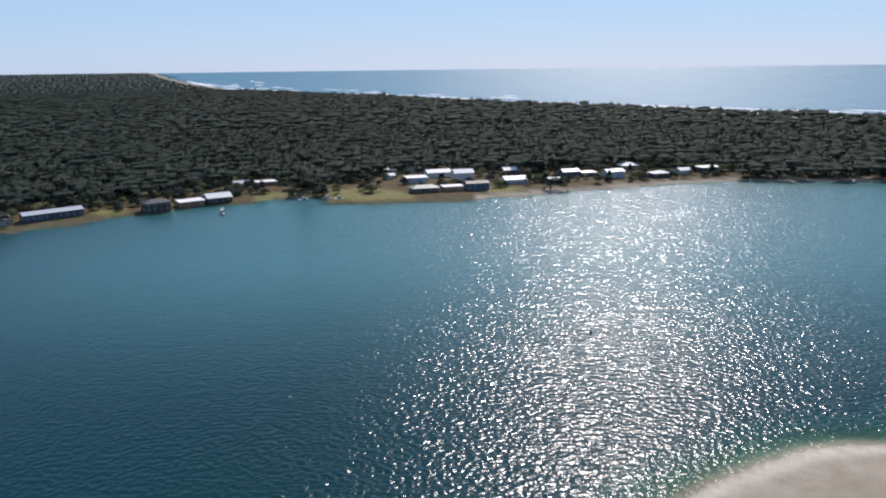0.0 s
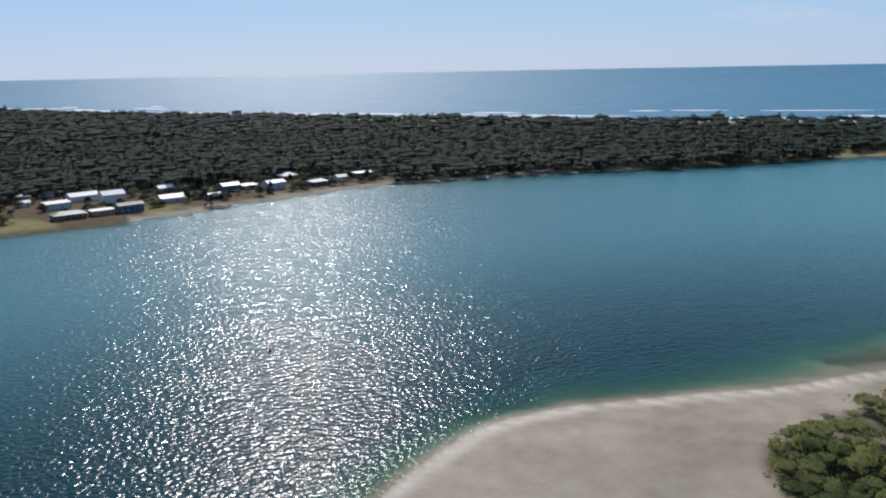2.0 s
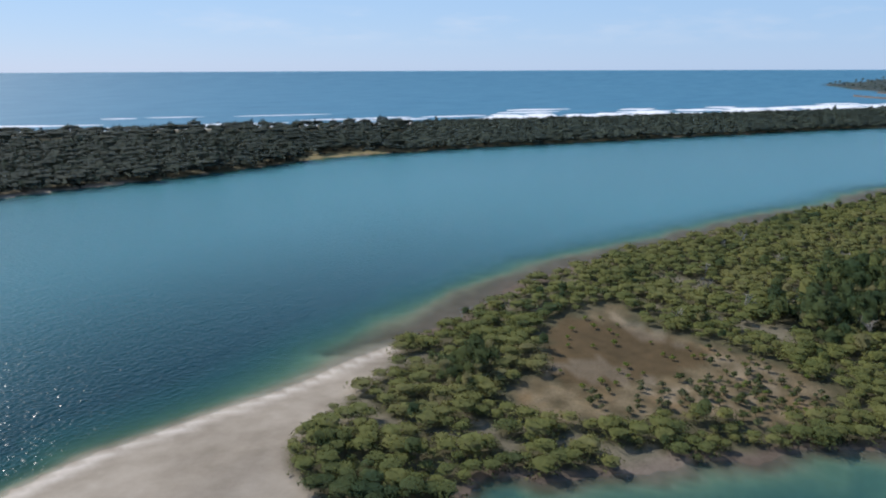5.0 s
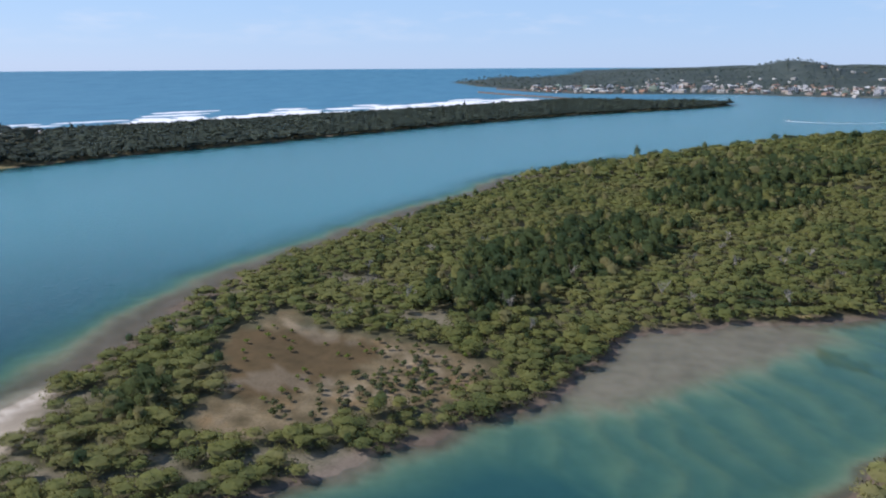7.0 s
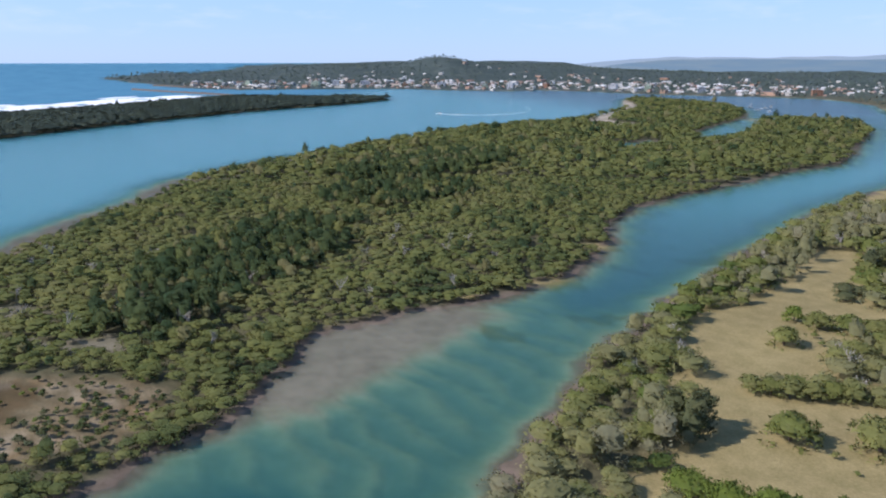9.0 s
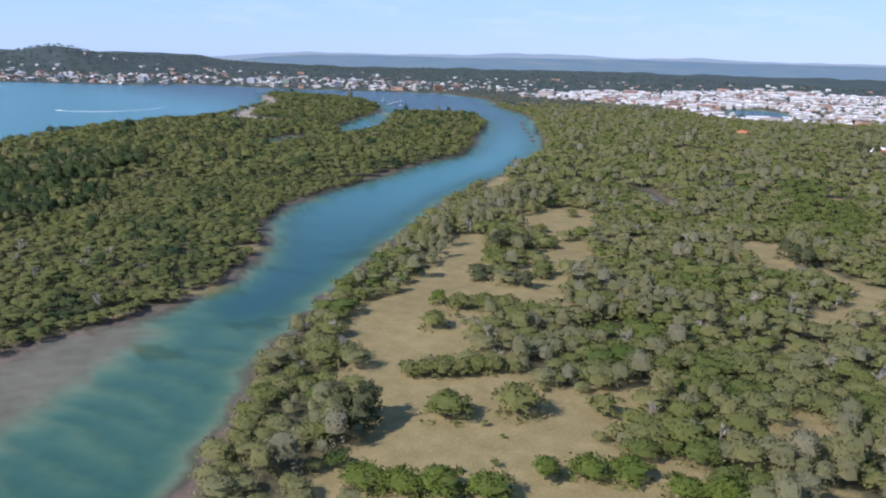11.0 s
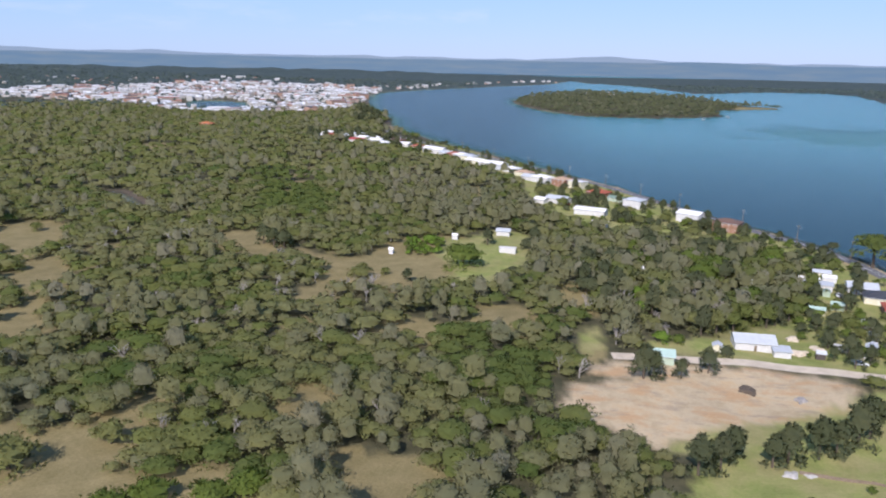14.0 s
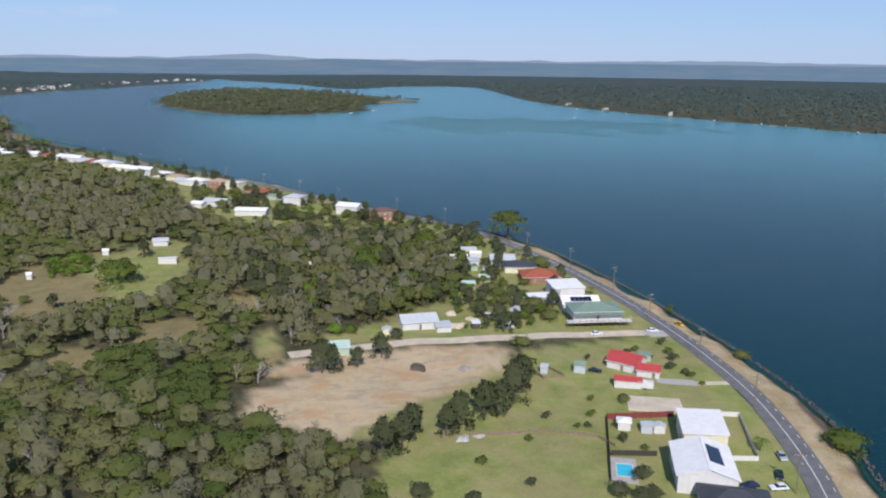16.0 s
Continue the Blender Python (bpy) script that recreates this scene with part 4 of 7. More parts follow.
def window(parent, x, y, z, w, h, face):
    """A framed window set 3 cm proud; face: 0 -y, 1 +y, 2 -x, 3 +x."""
    key = (w, h)
    if key not in WINDOWS:
        f = 0.09
        fr = boxes((-w / 2, w / 2, -0.03, 0.06, 0, f), (-w / 2, w / 2, -0.03, 0.06, h - f, h), (-w / 2, -w / 2 + f, -0.03, 0.06, f, h - f),
                   (w / 2 - f, w / 2, -0.03, 0.06, f, h - f), (-0.03, 0.03, -0.02, 0.06, f, h - f))
        pn = boxes((-w / 2 + f, w / 2 - f, 0.02, 0.05, f, h - f))
        WINDOWS[key] = (link("window", fr, FRAME), link("pane", pn, GLASS))
    fr, pn = WINDOWS[key]
    ob = part("window", fr, FRAME, parent)
    ob.matrix_basis = pose(x, y, z, 0, 0, (0, 180, 270, 90)[face])
    part("pane", pn, GLASS, ob, "dark window glass")
    return ob


def house(label, x, y, bearing, w, d, wall_h, roof, rise, wall_mat, roof_mat, storeys=1, eave=0.5, windows=True, group="", deck=0.0, solar=False, stilts=0.0, name="house", z=None):
    """A house whose ridge runs along the bearing: w long, d deep. roof: gable, hip, skillion or flat."""
    HOUSE_SPOTS.append((x, y, max(w, d) / 2))
    h = thing(name, label, "house" if name == "house" else name.replace("_", " "), x, y, bearing, group, z)
    a, b = w / 2, d / 2
    base, top = stilts, stilts + wall_h
    bm = boxes((-a, a, -b, b, base - (0.4 if not stilts else 0), top))
    if roof == "gable":
        for s in (-1, 1):
            v = [bm.verts.new(c) for c in ((s * a, -b, top), (s * a, b, top), (s * a, 0, top + rise))]
            u = [bm.verts.new((s * (a - 0.12), c[1], c[2])) for c in ((0, -b, top), (0, b, top), (0, 0, top + rise))]
            bm.faces.new(v if s > 0 else v[::-1])
            bm.faces.new(u[::-1] if s > 0 else u)
    part("wall", bm, wall_mat, h)
    bm = bmesh.new()
    e = eave
    k = rise / b
    if roof == "gable":
        for s in (-1, 1):
            slab(bm, [(-a - e, s * (b + e), top - k * e + 0.14), (a + e, s * (b + e), top - k * e + 0.14), (a + e, 0, top + rise + 0.14), (-a - e, 0, top + rise + 0.14)][::s], 0.13)
        tube(bm, (-a - e, 0, top + rise + 0.12), (a + e, 0, top + rise + 0.12), 0.13, 0.13, 5)
    elif roof == "hip":
        r = max(0.3, a - b)
        c = [(-a - e, -b - e), (a + e, -b - e), (a + e, b + e), (-a - e, b + e)]
        zl, zh = top + 0.02, top + rise
        vl = [bm.verts.new((p[0], p[1], zl)) for p in c]
        vm = [bm.verts.new((p[0], p[1], zl + 0.16)) for p in c]
        r0, r1 = bm.verts.new((-r, 0, zh)), bm.verts.new((r, 0, zh))
        bm.faces.new(vl[::-1])
        for i in range(4):
            bm.faces.new((vl[i], vl[(i + 1) % 4], vm[(i + 1) % 4], vm[i]))
        bm.faces.new((vm[0], vm[1], r1, r0))
        bm.faces.new((vm[1], vm[2], r1))
        bm.faces.new((vm[2], vm[3], r0, r1))
        bm.faces.new((vm[3], vm[0], r0))
        tube(bm, (-r, 0, zh), (r, 0, zh), 0.12, 0.12, 5)
    else:
        slab(bm, [(-a - e, -b - e, top + 0.15), (a + e, -b - e, top + 0.15), (a + e, b + e, top + 0.15 + rise), (-a - e, b + e, top + 0.15 + rise)], 0.16)
        if rise > 0.3:
            wedge = bmesh.new()
            for s in (-1, 1):
                v = [wedge.verts.new(c) for c in ((s * a, -b, top), (s * a, b, top), (s * a, b, top + rise * 0.94))]
                wedge.faces.new(v if s > 0 else v[::-1])
            v = [wedge.verts.new(c) for c in ((-a, b, top), (a, b, top), (a, b, top + rise * 0.94), (-a, b, top + rise * 0.94))]
            wedge.faces.new(v[::-1])
            part("upper_wall", wedge, wall_mat, h)
    part("roof", bm, roof_mat, h)
    if roof in ("gable", "hip"):
        low = top - (k * e if roof == "gable" else 0)
        for y0, y1 in ((-b - e - 0.12, -b - e), (b + e, b + e + 0.12)):
            part("gutter", boxes((-a - e, a + e, y0, y1, low - 0.02, low + 0.1)), FRAME, h)
    if windows:
        sh = wall_h / storeys
        n = max(2, int(w / 3.4))
        for s in range(storeys):
            zz = base + s * sh + 0.9
            for i in range(n):
                xx = -a + w * (i + 0.5) / n
                for face, yy in ((0, -b), (1, b)):
                    if s == 0 and i == n // 2 and face == 0:
                        continue
                    window(h, xx, yy, zz, 1.5 if i % 2 else 1.9, 1.25, face)
            for face, xx in ((2, -a), (3, a)):
                for yy in (-b * 0.45, b * 0.45):
                    window(h, xx, yy, zz, 1.5, 1.25, face)
        dr = part("door", boxes((-0.45, 0.45, -0.06, 0.05, 0, 2.05), bevel=0.01), TIMBER, h)
        dr.matrix_basis = pose(-a + w * (n // 2 + 0.5) / n, -b, base, 0, 0, 0)
    if stilts:
        for sx in (-1, 0, 1):
            for sy in (-1, 1):
                part("post", boxes((sx * (a - 0.3) - 0.12, sx * (a - 0.3) + 0.12, sy * (b - 0.3) - 0.12, sy * (b - 0.3) + 0.12, -0.4, base)), TIMBER, h)
        part("lower_room", boxes((-a + 2, a * 0.3, -b + 1.5, b - 0.4, -0.3, base - 0.02)), WALL_BRICK, h)
    if deck:
        part("deck", boxes((-a - deck, a + deck, -b - deck, -b - 0.02, base - 0.22, base - 0.02)), WALL_WHITE, h, "pale timber deck")
        rail = boxes((-a - deck, a + deck, -b - deck, -b - deck + 0.08, base + 0.95, base + 1.05), (-a - deck, -a - deck + 0.08, -b - deck, -b, base + 0.95, base + 1.05), (a + deck - 0.08, a + deck, -b - deck, -b, base + 0.95, base + 1.05))
        part("rail", rail, WALL_WHITE, h)
        n = int((w + 2 * deck) / 2.2)
        for i in range(n + 1):
            xx = -a - deck + 0.06 + (w + 2 * deck - 0.12) * i / n
            part("rail_post", boxes((xx - 0.05, xx + 0.05, -b - deck, -b - deck + 0.1, -0.4, base + 0.95)), TIMBER, h)
        part("deck_roof", boxes((-a, a, -b - deck, -b - 0.02, top - 0.35, top - 0.22)), roof_mat, h)
    if solar:
        for i in range(5):
            bm = bmesh.new()
            y0, y1 = (-b * 0.75, -b * 0.2) if solar > 0 else (b * 0.62, b * 0.12)
            x0 = -a * 0.55 + i * 1.75
            zf = lambda yy: top + rise * (1 - abs(yy) / b) + 0.3
            slab(bm, [(x0, y0, zf(y0)), (x0 + 1.65, y0, zf(y0)), (x0 + 1.65, y1, zf(y1)), (x0, y1, zf(y1))][::1 if solar > 0 else -1], 0.05)
            part("solar_panel", bm, SOLAR, h, "dark blue solar panel")
    return h


# ---------------------------------------------------------------- roads and shore

def along(line, every):
    """Even steps along a smoothed line: places and directions."""
    p = np.array(line, float)
    for _ in range(2):
        q = [p[0]]
        for a, b in zip(p[:-1], p[1:]):
            q += [0.75 * a + 0.25 * b, 0.25 * a + 0.75 * b]
        p = np.array(q + [p[-1]])
    s = np.concatenate([[0], np.cumsum(np.hypot(*(p[1:] - p[:-1]).T))])
    t = np.arange(0, s[-1], every)
    x, y = np.interp(t, s, p[:, 0]), np.interp(t, s, p[:, 1])
    dx, dy = np.gradient(x), np.gradient(y)
    n = np.hypot(dx, dy)
    return x, y, dx / n, dy / n


def ribbon(name, line, offsets, lift, mat, every=3.0, span=None, crown=0.0):
    x, y, dx, dy = along(line, every)
    if span:
        x, y, dx, dy = (v[span[0]:span[1]] for v in (x, y, dx, dy))
    base = np.array(ground_height(x, y)[0]).clip(0.9)
    v, n = [], len(offsets)
    for o in offsets:
        v.append(np.stack([x + dy * o, y - dx * o, base + lift + crown * (1 - abs(o) / max(abs(offsets[0]), abs(offsets[-1])))], 1))
    v = np.stack(v, 1).reshape(-1, 3)
    f = [(i * n + k, i * n + k + 1, (i + 1) * n + k + 1, (i + 1) * n + k) for i in range(len(x) - 1) for k in range(n - 1)]
    me = bpy.data.meshes.new(name)
    me.from_pydata(v.tolist(), [], f)
    me.materials.append(mat)
    me.shade_smooth()
    return new(name, me)


tagged(ribbon("road", ROAD_LINE, [-3.6, -3.5, 0, 3.5, 3.6], 0.14, ASPHALT, crown=0.05), "grey asphalt road following the river bank", "road", kind="structure")
tagged(ribbon("lane", LANE_LINE, [-3.1, -2.9, 0, 2.9, 3.1], 0.12, GRAVEL), "pale gravel lane leading off the river road", "road", kind="structure")
line = tagged(ribbon("road_marking", ROAD_LINE, [-0.13, 0.13], 0.215, PAINT), "worn white line along the middle of the road", "road marking", kind="structure")
xs, ys, dxs, dys = along(ROAD_LINE, 5.5)
dash = boxes((-0.9, 0.9, -0.1, 0.1, 0, 0.012))
dash_mesh = link("edge_dash", dash, PAINT)
for k in range(2, 60):
    ob = part("edge_dash", dash_mesh, PAINT, line)
    ob.matrix_basis = pose(xs[k] + dys[k] * 2.7, ys[k] - dxs[k] * 2.7, max(0.9, gz(xs[k], ys[k])) + 0.18, 0, 0, math.degrees(math.atan2(dys[k], dxs[k])))

POLE_SPOTS = [(-127, -140), (-148.5, -183), (-157, -223), (-162, -264), (-168.5, -305), (-165.5, -343), (-158.5, -381), (-152.5, -422), (-136, -458), (-116, -502), (-86, -557), (-63, -592),
              (-40, -634), (-12, -680), (25, -740), (62, -795), (100, -850)]


def power_pole():
    p = thing("power_pole", "grey timber power pole with a crossarm beside the river road", "power pole", *POLE_SPOTS[0], bearing=-60, group="poles along the river road")
    bm = bmesh.new()
    tube(bm, (0, 0, -0.5), (0, 0, 10.5), 0.19, 0.13, 8)
    part("pole", bm, TIMBER, p)
    part("crossarm", boxes((-1.3, 1.3, -0.07, 0.07, 9.7, 9.86)), TIMBER, p)
    for xx in (-1.15, -0.4, 0.4, 1.15):
        bm = bmesh.new()
        tube(bm, (xx, 0, 9.86), (xx, 0, 10.12), 0.07, 0.05, 6)
        part("insulator", bm, FRAME, p)
    bm = bmesh.new()
    tube(bm, (0, 0, 8.4), (0, -2.2, 8.9), 0.05, 0.04, 6)
    part("lamp_arm", bm, STEEL, p)
    part("lamp_head", boxes((-0.16, 0.16, -2.7, -2.1, 8.84, 8.98), bevel=0.03), STEEL, p)
    return p


first = power_pole()
for (ax, ay), (bx, by) in zip(POLE_SPOTS[1:], POLE_SPOTS[:-1]):
    copy_thing(first, pose(ax, ay, gz(ax, ay), 0, 0, math.degrees(math.atan2(by - ay, bx - ax)) + 90))


def rock_bank():
    """Loose rocks along the river edge of the road."""
    rng = np.random.RandomState(5)
    x, y, dx, dy = along([(-122, -92), (-139, -115), (-153.5, -142), (-164.5, -168), (-171.5, -195), (-176.5, -236), (-178.5, -310), (-173.5, -384), (-165.5, -412), (-153.5, -448), (-131, -490),
                          (-101, -535)], 0.8)
    v, f = [], []
    ico = bmesh.new()
    bmesh.ops.create_icosphere(ico, subdivisions=1, radius=1)
    ico.verts.ensure_lookup_table()
    ball = np.array([q.co[:] for q in ico.verts])
    tris = [[q.index for q in t.verts] for t in ico.faces]
    ico.free()
    for k in range(len(x)):
        for _ in range(3):
            o = rng.uniform(-0.9, 1.6)
            s = rng.uniform(0.14, 0.36) * np.array([rng.uniform(0.8, 1.3), rng.uniform(0.8, 1.3), 0.7])
            c = np.array([x[k] - dy[k] * o * -1, y[k] + dx[k] * o * -1, 0.15 + (-o + 1.8) * 0.22])
            q = ball * s * rng.uniform(0.75, 1.2, (len(ball), 1)) + c
            f += [[i + len(v) for i in t] for t in tris]
            v += q.tolist()
    me = bpy.data.meshes.new("rock_bank")
    me.from_pydata(v, [], f)
    me.materials.append(ROCK)
    return tagged(new("rock_bank", me), "grey-brown boulders piled along the river edge", "rocks", kind="stuff")


rock_bank()

# ---------------------------------------------------------------- houses by the river road
NEAR = "houses along the river road"
house("large white two-storey house with gable roof and solar panels", -109.5, -152, 26.5, 16.5, 13.5, 4.8, "gable", 2.2, WALL_WHITE, ROOF_WHITE, 2, solar=-1, group=NEAR)
house("cream block house with a wide white sheet roof", -121, -169.5, 26, 15, 11, 5.2, "skillion", 0.5, WALL_CREAM, ROOF_WHITE, 2, eave=0.4, group=NEAR)
house("house with a dark charcoal tiled roof beside parked cars", -107.5, -136.5, -62, 15, 11, 3.2, "hip", 2.6, WALL_GREY, ROOF_DARK, group=NEAR)
house("small white cottage with a bright red roof", -128, -221.5, -40, 10.5, 8.5, 3.0, "gable", 2.1, WALL_WHITE, ROOF_RED, group=NEAR)
house("low wing of the cottage with a red roof", -131.5, -213.5, -55, 7.0, 5.0, 2.6, "gable", 1.2, WALL_WHITE, ROOF_RED, group=NEAR, name="cottage_wing")
house("long narrow shed with a dark red roof beside the cottage", -120, -206.5, -62, 8.2, 4.0, 2.3, "gable", 0.9, WALL_WHITE, ROOF_RED, windows=False, eave=0.25, name="garden_shed")
house("high-set house with a green roof and wide pale deck", -139, -267, -80, 19, 12, 3.0, "hip", 1.8, WALL_WHITE, ROOF_GREEN, deck=3.0, stilts=2.6, group=NEAR)
house("white two-storey house with a flat white roof", -142.5, -300, -84, 13, 12, 5.4, "skillion", 0.6, WALL_WHITE, ROOF_WHITE, 2, group=NEAR)
house("white house with a low white gable roof", -141, -284, -78, 15, 11, 3.6, "gable", 1.8, WALL_WHITE, ROOF_WHITE, group=NEAR, solar=True)
house("long open shed with a white sheet roof", -130.5, -296, -84, 12.5, 5.5, 2.6, "skillion", 0.3, WALL_GREY, ROOF_WHITE, windows=False, name="carport")
house("orange brick house with a terracotta tiled roof", -142, -327, -78, 17, 13, 3.0, "hip", 2.4, WALL_BRICK, ROOF_TILE, group=NEAR)
house("house with a dark tiled hip roof between gardens", -139.5, -345, -75, 15, 11, 3.0, "hip", 2.2, WALL_CREAM, ROOF_DARK, group=NEAR)
house("house with a pale cream sheet roof", -136.5, -361, -78, 12, 10, 3.0, "gable", 1.5, WALL_WHITE, ROOF_GREY, group=NEAR)
house("pair of low white carports", -119, -364, -75, 12, 6, 2.5, "skillion", 0.3, WALL_WHITE, ROOF_GREY, windows=False, name="carport")
house("white house with a grey sheet roof by the gravel lane", -71.5, -279, -88, 13.5, 9.5, 3.0, "gable", 1.7, WALL_WHITE, ROOF_GREY, group=NEAR)
house("lean-to beside the white house", -79.5, -272.5, -88, 5.5, 5, 2.3, "skillion", 0.4, WALL_WHITE, ROOF_GREY, windows=False, name="lean_to")
house("pale green farm shed among trees", -37.5, -259.5, -85, 8, 7, 3.0, "gable", 1.2, WALL_GREEN, ROOF_MINT, windows=False, name="farm_shed")
house("brown brick house with a brown tiled roof", -103.5, -484, 118, 15, 11, 5.4, "hip", 2.2, WALL_BRICK, ROOF_BROWN, 2, group=NEAR)
house("white two-storey house with stepped white roofs", -86, -508, 125, 15, 11, 5.6, "gable", 1.6, WALL_WHITE, ROOF_WHITE, 2, deck=2.0, group=NEAR)
house("white two-storey house with a pale roof near the river", -55, -549, 125, 13, 10, 5.6, "hip", 1.8, WALL_WHITE, ROOF_GREY, 2, group=NEAR)
house("brick house with a red tiled roof near the river", -33, -592, 125, 15, 11, 3.2, "hip", 2.2, WALL_BRICK, ROOF_TILE, group=NEAR)
house("two-storey house with a tan tiled roof", -6, -632, 128, 13, 11, 5.6, "hip", 2.0, WALL_BRICK, ROOF_TAN, 2, group=NEAR)
house("cream two-storey house with a flat roof", -18, -623, 128, 12, 10, 5.6, "skillion", 0.4, WALL_CREAM, ROOF_WHITE, 2, group=NEAR)
house("long low white house behind the gardens", -24, -516, 110, 20, 9, 3.2, "gable", 1.2, WALL_WHITE, ROOF_WHITE, group=NEAR)
house("white shed behind the long house", -28, -479, 105, 9, 7, 2.8, "gable", 1.0, WALL_WHITE, ROOF_WHITE, windows=False, name="farm_shed")
house("house with joined white and grey roofs", -3, -556, 120, 16, 10, 3.2, "gable", 1.6, WALL_WHITE, ROOF_GREY, group=NEAR)
house("low white garage beside the house", 9, -553, 120, 8, 7, 2.8, "gable", 1.2, WALL_WHITE, ROOF_WHITE, windows=False, name="garage")
house("grey-roofed house near trees by the road", 20, -660, 128, 13, 10, 3.2, "gable", 1.6, WALL_WHITE, ROOF_GREY, group=NEAR)
house("low green-roofed pavilion by the road", -44, -572, 125, 10, 8, 2.6, "gable", 1.0, WALL_GREEN, ROOF_GREEN, group=NEAR)
house("small white farm shed on mown grass", 28, -441, 95, 7.5, 5.5, 2.8, "gable", 1.0, WALL_WHITE, ROOF_GREY, windows=False, name="farm_shed")
house("white container shed at the edge of the clearing", 23, -400, 95, 8.5, 3.2, 2.6, "skillion", 0.2, WALL_WHITE, ROOF_WHITE, windows=False, eave=0.15, name="farm_shed")
for k, (hx, hy, lab, rm, wm) in enumerate([
        (38, -703, "white house on the long riverside row", ROOF_WHITE, WALL_WHITE), (52, -722, "house with a white roof and grey walls", ROOF_WHITE, WALL_GREY),
        (76, -757, "white-roofed house near the river road", ROOF_WHITE, WALL_CREAM), (93, -783, "pale house with a broad white roof", ROOF_WHITE, WALL_WHITE),
        (110, -806, "house with a grey sheet roof by the road", ROOF_GREY, WALL_WHITE), (130, -830, "white house near a dark tree", ROOF_WHITE, WALL_WHITE),
        (150, -858, "brick house with a tiled roof by the river", ROOF_TILE, WALL_BRICK), (205, -895, "low house with a white roof at the wood's edge", ROOF_WHITE, WALL_WHITE),
        (230, -905, "house with a red roof at the wood's edge", ROOF_RED, WALL_WHITE), (255, -925, "long white shed at the wood's edge", ROOF_WHITE, WALL_WHITE),
        (285, -945, "white hall with a low roof beside the wood", ROOF_WHITE, WALL_CREAM), (240, -950, "grey-roofed house on the point", ROOF_GREY, WALL_WHITE),
        (215, -935, "white-roofed house on the point", ROOF_WHITE, WALL_GREY)]):
    house(lab, hx, hy, 127 if k < 7 else 110, 14 + k % 3 * 2, 11, 3.2 + 1.6 * (k % 2), "gable" if k % 3 else "hip", 1.7, wm, rm, group=NEAR)

for k, (hx, hy, lab, rm, wm) in enumerate([
        (64, -740, "white-roofed house between neighbours by the road", ROOF_WHITE, WALL_WHITE), (84, -771, "house with a grey roof between neighbours", ROOF_GREY, WALL_CREAM), (101, -796, "low house with a red tiled roof by the road", ROOF_TILE, WALL_BRICK),
        (120, -819, "white house in the riverside row", ROOF_WHITE, WALL_WHITE), (26, -682, "cream house with a tan roof by the road", ROOF_TAN, WALL_CREAM), (10, -650, "white house between the riverside gardens", ROOF_WHITE, WALL_WHITE),
        (304, -968, "long white-roofed building at the point", ROOF_WHITE, WALL_WHITE), (272, -940, "house with a dark red roof at the point", ROOF_TILE, WALL_BRICK), (262, -958, "grey-roofed house at the point", ROOF_GREY, WALL_WHITE),
        (225, -918, "white house behind dark trees at the point", ROOF_WHITE, WALL_CREAM), (195, -884, "low white house at the wood's edge", ROOF_WHITE, WALL_GREY), (182, -905, "house with a brown roof by the road", ROOF_BROWN, WALL_BRICK),
        (168, -878, "white-roofed house by the road", ROOF_WHITE, WALL_WHITE), (285, -975, "white-roofed house near the shore", ROOF_WHITE, WALL_WHITE)]):
    house(lab, hx, hy, 127 if k < 6 else 112, 13 + k % 3 * 2, 10, 3.2 + 1.4 * (k % 2), "hip" if k % 3 else "gable", 1.8, wm, rm, group=NEAR)
house("lone house with an orange tiled roof deep in the wood", 464, -1012, 100, 16, 11, 6.5, "hip", 2.4, WALL_BRICK, plain("orange_tile_roof", (0.50, 0.17, 0.07), 0.75, 0.25, 0.15, 0.7), group=NEAR)

# ---------------------------------------------------------------- sea front
OCEAN_SHORE = [(2080, -160), (1910, -10), (1547, 269), (1276, 500), (1081, 690), (893, 850), (743, 988), (594, 1153), (463, 1320), (303, 1542), (140, 1725), (-131, 2197), (-544, 2719), (-1325, 4060)]


